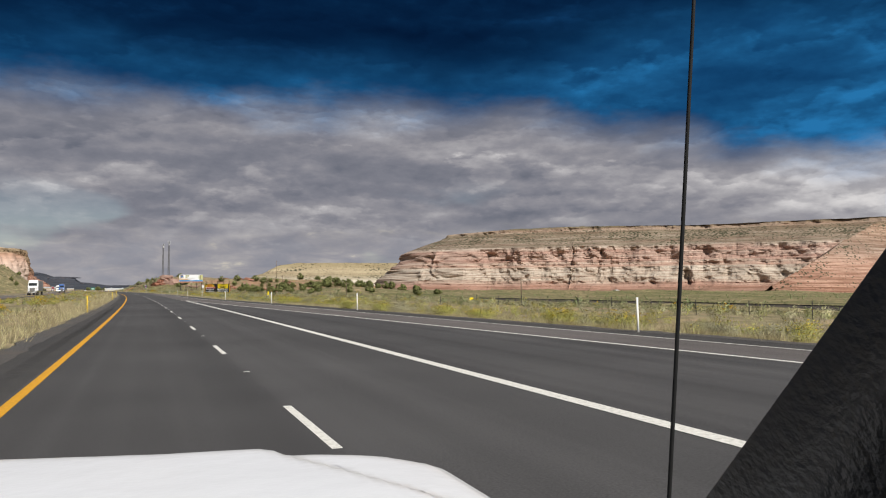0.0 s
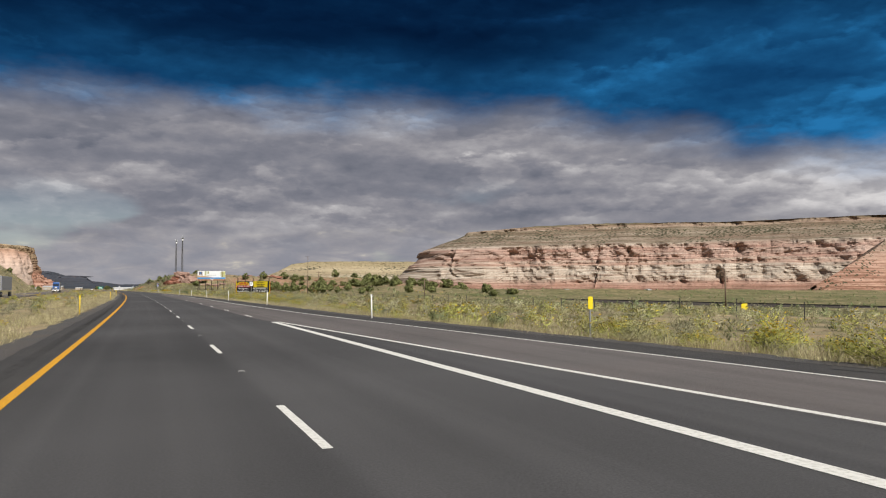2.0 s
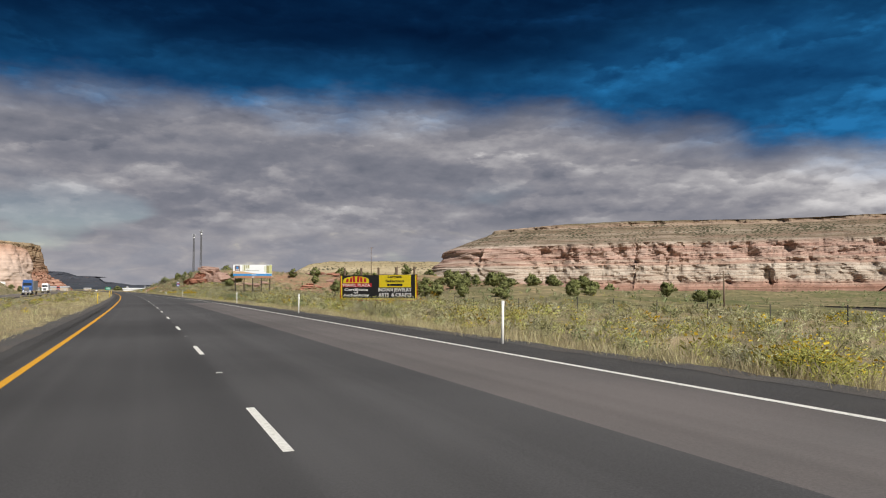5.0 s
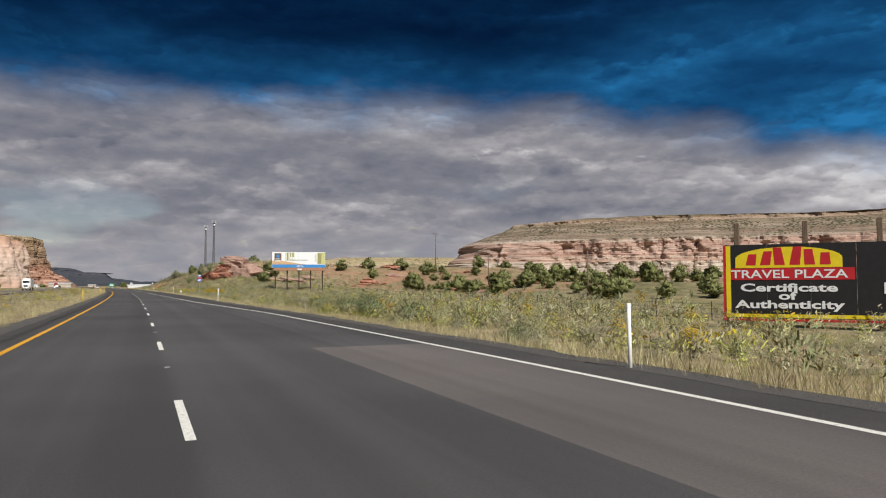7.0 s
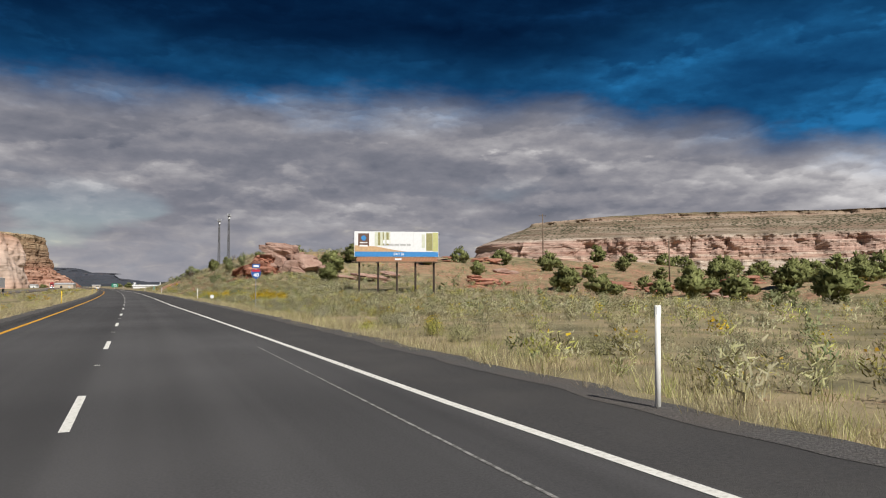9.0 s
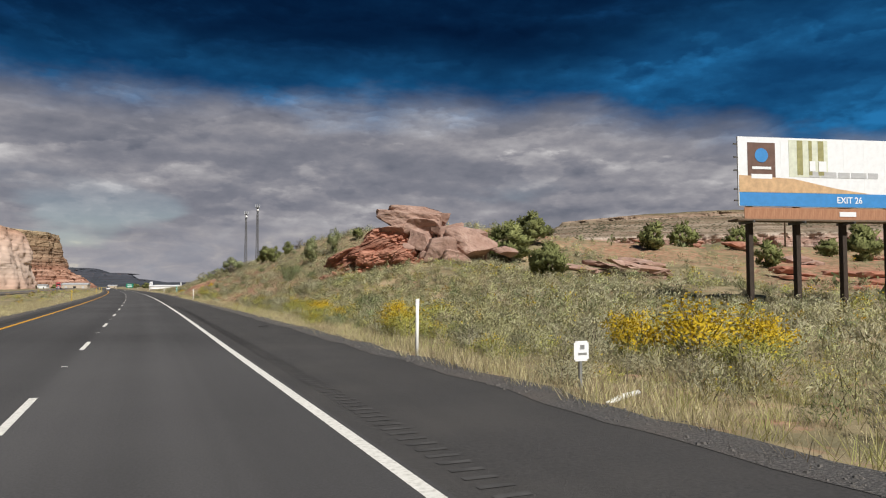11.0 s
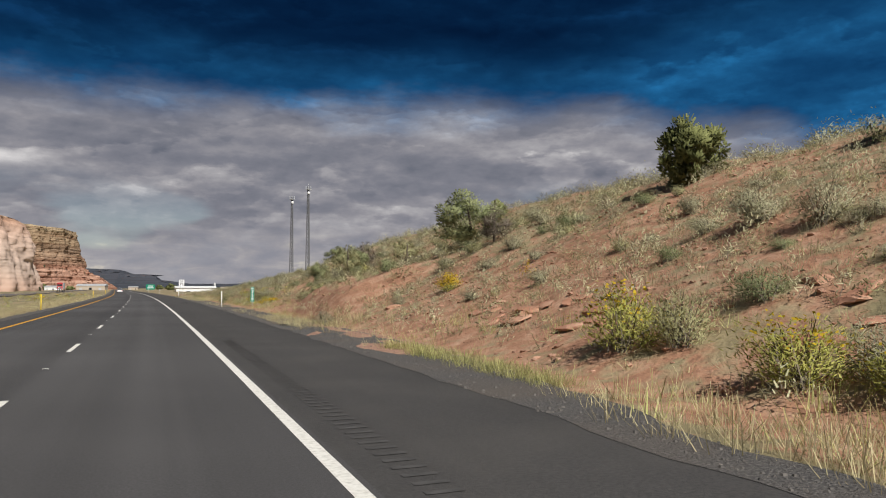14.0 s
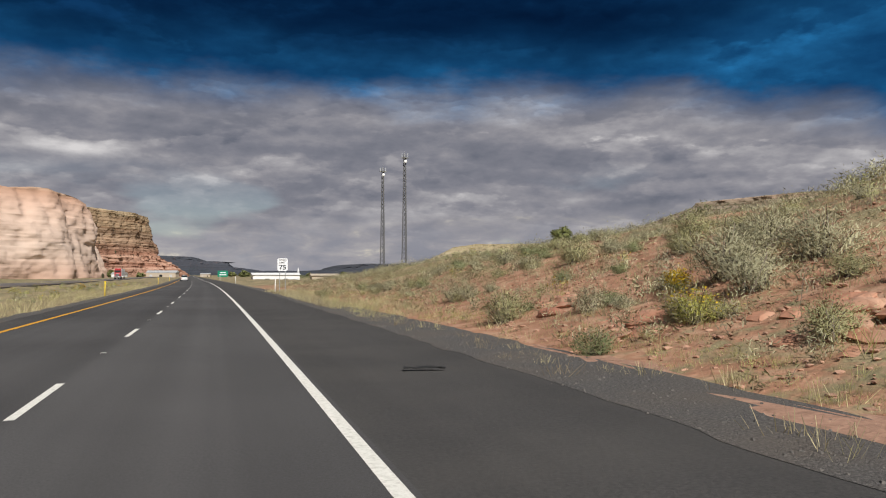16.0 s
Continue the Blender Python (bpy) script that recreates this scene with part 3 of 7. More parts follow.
# ---------------------------------------------------------------- landforms
def strata_material(name, stops, z0, z1, warp=5.0, fine=0.35, veg=(0.075, 0.07, 0.042), dot=0.1, relief=0.9):
    """Beds of rock by height, warped a little, with stains, cracks and far scrub where the slope lets it grow."""
    m = bpy.data.materials.new(name)
    m.use_nodes = True
    t = m.node_tree
    b = t.nodes["Principled BSDF"]
    b.inputs["Roughness"].default_value, b.inputs["Specular IOR Level"].default_value = 0.95, 0.1
    N = t.nodes.new

    def noise_(scale, detail=5, stretch=None):
        n = N("ShaderNodeTexNoise")
        n.inputs["Scale"].default_value, n.inputs["Detail"].default_value = scale, detail
        if stretch:
            mp = N("ShaderNodeMapping")
            mp.inputs["Scale"].default_value = stretch
            links(t, (co, mp.inputs[0]), (mp.outputs[0], n.inputs["Vector"]))
        else:
            t.links.new(co, n.inputs["Vector"])
        return n.outputs[0]

    def math_(op, a, b_):
        n = N("ShaderNodeMath")
        n.operation = op
        for i, q in enumerate((a, b_)):
            if isinstance(q, (int, float)):
                n.inputs[i].default_value = q
            else:
                t.links.new(q, n.inputs[i])
        return n.outputs[0]

    def range_(v, a, c, lo=0.0, hi=1.0):
        n = N("ShaderNodeMapRange")
        for i, q in ((1, a), (2, c), (3, lo), (4, hi)):
            n.inputs[i].default_value = q
        t.links.new(v, n.inputs[0])
        return n.outputs[0]

    def mix(f, a, c, kind="MIX"):
        n = N("ShaderNodeMix")
        n.data_type, n.blend_type = "RGBA", kind
        for sock, q in ((n.inputs[0], f), (n.inputs[6], a), (n.inputs[7], c)):
            if isinstance(q, tuple):
                sock.default_value = (*q, 1)
            elif isinstance(q, (int, float)):
                sock.default_value = q
            else:
                t.links.new(q, sock)
        return n.outputs[2]

    co = N("ShaderNodeTexCoord").outputs["Object"]
    sep = N("ShaderNodeSeparateXYZ")
    t.links.new(co, sep.inputs[0])
    z = math_("ADD", sep.outputs[2], math_("MULTIPLY", math_("SUBTRACT", noise_(0.006, 3), 0.5), warp * 4))
    z = math_("ADD", z, math_("MULTIPLY", math_("SUBTRACT", noise_(0.05, 4), 0.5), warp))
    r = N("ShaderNodeValToRGB")
    e = r.color_ramp.elements
    while len(e) < len(stops):
        e.new(0.5)
    for el, (p, c) in zip(e, stops):
        el.position, el.color = p, (*c, 1)
    t.links.new(range_(z, z0, z1), r.inputs[0])
    col = r.outputs[0]
    beds = noise_(1.0, 6, (0.012, 0.012, 0.55))
    col = mix(range_(beds, 0.38, 0.62, 0, fine), col, mix(1.0, col, (0.5, 0.42, 0.38), "MULTIPLY"))
    bands = noise_(1.0, 3, (0.004, 0.004, 0.2))
    col = mix(range_(bands, 0.5, 0.58, 0, fine * 0.8), col, mix(1.0, col, (0.62, 0.5, 0.46), "MULTIPLY"))
    streak = noise_(1.0, 5, (0.09, 0.09, 0.02))
    col = mix(range_(streak, 0.55, 0.75, 0, 0.22), col, (0.2, 0.115, 0.08))
    at = N("ShaderNodeAttribute")
    at.attribute_name = "scrub"
    dots = N("ShaderNodeTexVoronoi")
    dots.inputs["Scale"].default_value = dot
    t.links.new(co, dots.inputs["Vector"])
    patch = noise_(0.02, 5)
    thr = math_("MULTIPLY", at.outputs["Fac"], range_(patch, 0.3, 0.7, 0.42, 0.68))
    spot = N("ShaderNodeMath")
    spot.operation = "LESS_THAN"
    links(t, (dots.outputs["Distance"], spot.inputs[0]), (thr, spot.inputs[1]))
    col = mix(spot.outputs[0], col, veg)
    t.links.new(col, b.inputs["Base Color"])
    bp = N("ShaderNodeBump")
    bp.inputs["Strength"].default_value, bp.inputs["Distance"].default_value = relief, 2.5
    links(t, (math_("ADD", beds, noise_(0.12, 6)), bp.inputs["Height"]), (bp.outputs[0], b.inputs["Normal"]))
    return m


MESA_ROCK = strata_material("mesa_sandstone", [
    (0.0, (0.285, 0.182, 0.131)), (0.09, (0.419, 0.252, 0.189)), (0.14, (0.472, 0.346, 0.274)), (0.18, (0.535, 0.456, 0.369)), (0.34, (0.570, 0.498, 0.411)), (0.38, (0.462, 0.312, 0.241)), (0.42, (0.533, 0.422, 0.343)),
    (0.46, (0.488, 0.330, 0.266)), (0.53, (0.541, 0.414, 0.343)), (0.59, (0.479, 0.321, 0.258)), (0.64, (0.525, 0.430, 0.351)), (0.68, (0.262, 0.219, 0.160)), (0.73, (0.338, 0.267, 0.204)), (0.76, (0.254, 0.214, 0.155)), (0.83, (0.338, 0.275, 0.208)), (0.86, (0.254, 0.210, 0.147)),
    (0.91, (0.279, 0.223, 0.160)), (0.935, (0.422, 0.327, 0.248)), (0.97, (0.320, 0.241, 0.170)), (1.0, (0.169, 0.145, 0.090))], -12, 176, warp=4.0, fine=0.65, dot=0.13)
SPUR_ROCK = strata_material("spur_sandstone", [(0.0, (0.4, 0.24, 0.17)), (0.3, (0.5, 0.33, 0.25)), (0.5, (0.36, 0.28, 0.22)), (0.75, (0.42, 0.3, 0.22)), (1.0, (0.26, 0.21, 0.14))], -12, 176, warp=9.0, fine=0.8, dot=0.14)
CLIFF_ROCK = strata_material("cliff_sandstone", [
    (0.0, (0.34, 0.22, 0.16)), (0.1, (0.5, 0.34, 0.26)), (0.35, (0.6, 0.47, 0.385)), (0.6, (0.61, 0.46, 0.37)), (0.75, (0.57, 0.39, 0.3)), (0.85, (0.42, 0.26, 0.18)),
    (0.9, (0.48, 0.35, 0.25)), (0.95, (0.3, 0.2, 0.14)), (1.0, (0.22, 0.2, 0.11))], -6, 52, warp=3.5, fine=0.14, relief=0.25)
BANDED_ROCK = strata_material("banded_sandstone", [(0.0, (0.36, 0.23, 0.16)), (0.2, (0.5, 0.31, 0.23)), (0.38, (0.46, 0.28, 0.2)), (0.45, (0.3, 0.19, 0.13)), (0.55, (0.44, 0.31, 0.21)), (0.66, (0.26, 0.18, 0.12)),
    (0.74, (0.42, 0.31, 0.2)), (0.86, (0.3, 0.21, 0.13)), (0.93, (0.5, 0.4, 0.26)), (1.0, (0.4, 0.32, 0.2))], -6, 78, warp=1.5, fine=0.8)
PALE_ROCK = strata_material("pale_sandstone", [(0.0, (0.5, 0.46, 0.36)), (0.3, (0.58, 0.53, 0.42)), (0.5, (0.36, 0.3, 0.19)), (0.65, (0.48, 0.4, 0.26)), (0.8, (0.36, 0.3, 0.18)), (1.0, (0.3, 0.25, 0.15))], -10, 112)
# skyline mesa: blue-grey of distance haze put into rock and scrub colours
HAZED_ROCK = strata_material("far_hazed_rock", [(0.0, (0.05, 0.06, 0.075)), (0.5, (0.065, 0.07, 0.085)), (1.0, (0.045, 0.055, 0.07))], -10, 130, veg=(0.04, 0.05, 0.05))


def resample(pts, n):
    p = np.asarray(pts, float)
    d = np.concatenate([[0], np.cumsum(np.linalg.norm(np.diff(p[:, :2], axis=0), axis=1))])
    u = np.linspace(0, d[-1], n)
    return np.stack([np.interp(u, d, p[:, k]) for k in range(p.shape[1])], 1), u


def landform(name, label, rim, profile, mat, n_u, n_v, lobes, lobe_size, seed, back=350.0, ledges=1.0, top_drop=0.0, rough=0.3, taper=False, smooth=False, octaves=4, alcoves=()):
    """A mesa or cliff: a rim line (x, y, z), and a profile of (setback, share of the height, scrub) from the foot to the rim."""
    c, u = resample(rim, n_u)
    for _ in range(max(2, n_u // 60)):
        c[1:-1, :2] = (c[:-2, :2] + 2 * c[1:-1, :2] + c[2:, :2]) / 4
    tan = np.gradient(c[:, :2], axis=0)
    tan /= np.linalg.norm(tan, axis=1)[:, None]
    nor = np.stack([tan[:, 1], -tan[:, 0]], 1)
    foot = -14.0
    U, V = np.meshgrid(u, np.linspace(0, 1, n_v), indexing="ij")
    prof = np.asarray(profile, float)
    length = np.concatenate([[0], np.cumsum(np.hypot(np.diff(prof[:, 0]), np.diff(prof[:, 1]) * 160))])
    length /= length[-1]
    back_off = np.interp(V, length, prof[:, 0])
    share = np.interp(V, length, prof[:, 1])
    scrub = np.interp(V, length, prof[:, 2])
    height = foot + (c[:, 2][:, None] - foot) * share
    big = fbm(U / lobe_size, share * 0.5, octaves, seed, 0.55)
    small = fbm(U / (lobe_size * 0.16), share * 9, 4, seed + 7, 0.6)
    crack = np.abs(value_noise(U / (lobe_size * 0.4) + 0.6 * value_noise(U / lobe_size, share * 2, seed + 4), share * 0.8, seed + 3)) + 0.12 * (1 + value_noise(U / (lobe_size * 1.3), share, seed + 6))
    crack = -np.clip(0.16 - crack, 0, 1) / 0.16
    steep = 1 - scrub
    shelf = fbm(share * 42 + 1.5 * big, U / (lobe_size * 0.7), 4, seed + 5) * ledges * (0.5 + np.abs(value_noise(U / (lobe_size * 0.8), share * 3, seed + 12)))
    bump = lobes * (big * (0.35 + 0.65 * steep) + rough * small * (0.4 + 0.6 * steep)) + lobes * 0.5 * 0.5 * crack * steep * (share < 0.9) + shelf * 2.2 * steep
    ragged = 1 + 0.5 * fbm(U / 9, share * 14, 3, seed + 21)
    for a, w, lo, hi, deep in alcoves:
        wide = np.exp(-(((U - a - 90 * (share - lo) * math.sin(a)) / (w * (1.5 - 1.2 * (share - lo) / (hi - lo)))) ** 2)) * ragged
        bump = bump + wide * ss(lo, lo + 0.05, share) * (1 - ss(hi - 0.08, hi, share)) * deep * 0.45
    if taper:
        back_off = back_off * ((c[:, 2] - foot) / (c[:, 2].max() - foot))[:, None]
    out = back_off - bump
    X = c[:, 0][:, None] + nor[:, 0][:, None] * out
    Y = c[:, 1][:, None] + nor[:, 1][:, None] * out
    Z = height + (0.02 * lobes * small + 0.5 * fbm(U / 14, share * 30, 2, seed + 9)) * (share > 0.03)
    # the top runs back from the rim
    tops = np.stack([c[:, 0] - nor[:, 0] * back, c[:, 1] - nor[:, 1] * back, c[:, 2] - top_drop], 1)
    pts = np.concatenate([np.stack([X, Y, Z], -1), tops[:, None]], 1)
    me = mesh_from(name, pts.reshape(-1, 3), grid_faces(n_u, n_v + 1), mat, smooth=smooth)
    sc = np.concatenate([scrub, np.full((n_u, 1), 0.8)], 1) + 0.25 * np.concatenate([fbm(U / 60, V * 5, 3, seed + 2), np.zeros((n_u, 1))], 1)
    me.attributes.new("scrub", "FLOAT", "POINT").data.foreach_set("value", np.clip(sc, 0, 1).reshape(-1).astype(np.float32))
    return thing(name, label, "mesa", kind="structure", me=me)


MESA_PROFILE = [(310, 0.0, 0.35), (262, 0.07, 0.2), (232, 0.13, 0.05), (200, 0.37, 0.0), (187, 0.385, 0.12), (178, 0.46, 0.0), (171, 0.47, 0.1), (156, 0.66, 0.0), (146, 0.675, 0.5),
                (72, 0.83, 0.78), (22, 0.93, 0.62), (12, 0.945, 0.1), (4, 0.99, 0.0), (0, 1.0, 0.6)]
landform("mesa", "banded red and cream sandstone mesa dotted with scrub", [(1250, 2620, 150), (940, 2230, 158), (850, 2090, 164), (905, 2020, 168), (1010, 1950, 175), (1165, 1840, 179), (1400, 1620, 173), (1700, 1300, 176), (2100, 850, 178), (2600, 200, 178), (2900, -300, 178)],
         MESA_PROFILE, MESA_ROCK, 900, 120, 34, 190, 4, ledges=0.5, rough=0.24,
         alcoves=[(700, 10, 0.35, 0.6, 12), (790, 14, 0.4, 0.62, 12), (905, 12, 0.38, 0.64, 14), (1035, 10, 0.4, 0.62, 18), (1062, 8, 0.38, 0.6, 14), (1150, 14, 0.1, 0.64, 30), (1178, 9, 0.12, 0.5, 18),
                  (1298, 22, 0.0, 0.2, 26), (1376, 15, 0.06, 0.36, 34), (1392, 10, 0.3, 0.46, 16), (1480, 9, 0.2, 0.5, 20), (1548, 24, 0.05, 0.22, 22), (1690, 16, 0.1, 0.5, 26), (1840, 20, 0.08, 0.4, 26), (560, 14, 0.2, 0.5, 16)])
landform("mesa_spur", "scrubby sandstone spur running down from the mesa", [(1120, 1085, 4), (1230, 1090, 48), (1370, 1130, 98), (1560, 1200, 148), (1830, 1300, 176)],
         [(150, 0, 0.5), (100, 0.32, 0.4), (50, 0.66, 0.45), (0, 1, 0.6)], SPUR_ROCK, 260, 60, 7, 90, 17, back=50, top_drop=30, ledges=0.35, taper=True)
landform("far_mesa", "long pale mesa with scrub-covered ledges", [(2600, 3300, 112), (1900, 3050, 110), (1300, 2920, 106), (900, 2860, 103), (700, 2900, 104), (545, 2930, 103), (470, 2960, 92), (400, 3040, 45)][::-1],
         [(260, 0, 0.5), (215, 0.25, 0.1), (190, 0.4, 0.0), (150, 0.5, 0.7), (100, 0.65, 0.2), (60, 0.75, 0.7), (14, 0.92, 0.3), (0, 1, 0.5)], PALE_ROCK, 420, 60, 26, 160, 31)
CLIFF_PROFILE = [(24, 0, 0.4), (15, 0.1, 0.15), (11, 0.18, 0.0), (8, 0.5, 0.0), (5, 0.78, 0.0), (3, 0.9, 0.0), (1, 0.97, 0.05), (0, 1, 0.3)]
landform("red_cliff", "pale pink sandstone cliff with rounded buttresses", [(-330, 600, 40), (-262, 760, 44), (-208, 880, 47), (-176, 935, 47), (-160, 958, 43), (-149, 975, 45), (-141, 995, 43), (-141, 1018, 38), (-158, 1060, 40), (-200, 1130, 44)],
         CLIFF_PROFILE, CLIFF_ROCK, 520, 100, 8, 44, 43, back=120, ledges=0.05, rough=0.11, smooth=True, octaves=4)
landform("banded_cliff", "brown banded sandstone bluff with a flat pale cap", [(-330, 1340, 70), (-278, 1372, 72), (-246, 1420, 74), (-222, 1480, 74), (-213, 1545, 74), (-240, 1640, 76), (-316, 1800, 70)],
         [(40, 0, 0.5), (26, 0.12, 0.3), (20, 0.2, 0.0), (15, 0.4, 0.0), (12, 0.42, 0.2), (8, 0.62, 0.0), (6, 0.64, 0.15), (3, 0.86, 0.0), (2, 0.88, 0.2), (0, 1, 0.1)], BANDED_ROCK, 260, 90, 9, 60, 45, back=140, ledges=0.35, rough=0.2)
landform("cliff_toe", "red sandstone talus slope at the foot of the cliff", [(-262, 1425, 46), (-226, 1470, 42), (-205, 1505, 33), (-190, 1540, 22), (-172, 1585, 6)],
         [(34, 0, 0.35), (18, 0.4, 0.05), (8, 0.75, 0.0), (0, 1, 0.1)], BANDED_ROCK, 160, 40, 6, 22, 47, back=60, ledges=0.5, rough=0.5)
landform("distant_mesa", "mesa on the skyline, distance haze painted in as dark blue-grey", [(-1500, 3900, 84), (-900, 4150, 92), (-640, 4200, 92), (-520, 4210, 88), (-490, 4210, 66), (-420, 4200, 68), (-360, 4190, 62), (-330, 4200, 40), (-200, 4210, 22), (60, 4230, 22), (180, 4260, 30), (290, 4300, 58), (520, 4320, 60), (900, 4400, 40), (1500, 4300, 45)],
         [(220, 0, 0.6), (120, 0.4, 0.6), (40, 0.75, 0.3), (20, 0.8, 0.0), (0, 1, 0.3)], HAZED_ROCK, 320, 30, 30, 200, 53, back=300)


# ---------------------------------------------------------------- rocks
RED_ROCK = material("red_sandstone", [(0.3, (0.2, 0.085, 0.055)), (0.5, (0.33, 0.14, 0.09)), (0.72, (0.44, 0.22, 0.15))], scale=1.3, rough=0.92, bump=0.8, bump_scale=4, second=(0.5, (0.3, 0.17, 0.12), 0.6), per_object=0.18)
PINK_ROCK = material("pink_sandstone", [(0.3, (0.23, 0.145, 0.115)), (0.5, (0.36, 0.235, 0.185)), (0.72, (0.46, 0.335, 0.28))], scale=1.9, detail=10, rough=0.92, bump=1.0, bump_scale=2.2, second=(0.5, (0.27, 0.16, 0.12), 0.7), per_object=0.12)


def boulder_mesh(name, size, mat, seed, square=3.0, cuts=5, rough=0.06, sub=3):
    """A broken block: a squared-off ball, cut by a few planes and roughened."""
    rnd = np.random.RandomState(seed)
    bm = bmesh.new()
    bmesh.ops.create_icosphere(bm, subdivisions=sub, radius=1)
    v = np.array([q.co for q in bm.verts])
    v = v / (np.abs(v) ** square).sum(1, keepdims=True) ** (1 / square)
    for _ in range(cuts):
        n = rnd.normal(size=3)
        n /= np.linalg.norm(n)
        d = rnd.uniform(0.55, 0.85)
        over = np.maximum(v @ n - d, 0)
        v = v - over[:, None] * n
    v = v * (1 + rough * fbm(v[:, 0] * 2.3 + seed, v[:, 1] * 2.3 + v[:, 2] * 1.9, 3 + (sub > 3) * 2, seed))[:, None]
    v = v * (np.array(size) / 2)
    for q, c in zip(bm.verts, v):
        q.co = c
    return bm_mesh(name, bm, mat)


def bedded_mesh(name, size, mat, seed, dip=(0.2, 0.0), thick=0.32, sub=6, break_=0.4, square=3.0):
    """A rock mass of thin beds: each bed stands out or back by its own amount and is broken along its length."""
    rnd = np.random.RandomState(seed)
    bm = bmesh.new()
    bmesh.ops.create_icosphere(bm, subdivisions=sub, radius=1)
    v = np.array([q.co for q in bm.verts])
    v = v / (np.abs(v) ** square).sum(1, keepdims=True) ** (1 / square)
    v = v * (np.array(size) / 2) * (1 + 0.16 * fbm(v[:, 0] * 1.6 + seed, v[:, 1] * 1.6 + v[:, 2] * 1.3, 3, seed))[:, None]
    h = v[:, 2] + dip[0] * v[:, 0] + dip[1] * v[:, 1] + 0.3 * fbm(v[:, 0] / 2.6, v[:, 1] / 2.6, 2, seed + 2)
    b = h / thick + 0.9 * value_noise(v[:, 0] / 1.7, v[:, 1] / 1.7 + h, seed + 5)
    i = np.floor(b)
    f = b - i
    table = rnd.uniform(-1, 1, 400)
    arc = np.arctan2(v[:, 1], v[:, 0]) * max(size[0], size[1]) / 2
    piece = np.floor(arc / 0.9 + 7.3 * table[(i + 200).astype(int) % 400] + 0.4 * value_noise(arc, b, seed))
    step = table[(i * 31 + piece * 7 + 200).astype(int) % 400]
    push = break_ * (0.6 * table[(i + 77).astype(int) % 400] + 0.7 * step) - 0.5 * break_ * (f < 0.2)
    out = v * np.array([1, 1, 0.15])
    out /= np.linalg.norm(out, axis=1, keepdims=True) + 1e-6
    v = v + out * (push * ss(0.0, 0.35, np.hypot(v[:, 0] / size[0], v[:, 1] / size[1]) * 2))[:, None]
    for q, c in zip(bm.verts, v):
        q.co = c
    return bm_mesh(name, bm, mat)


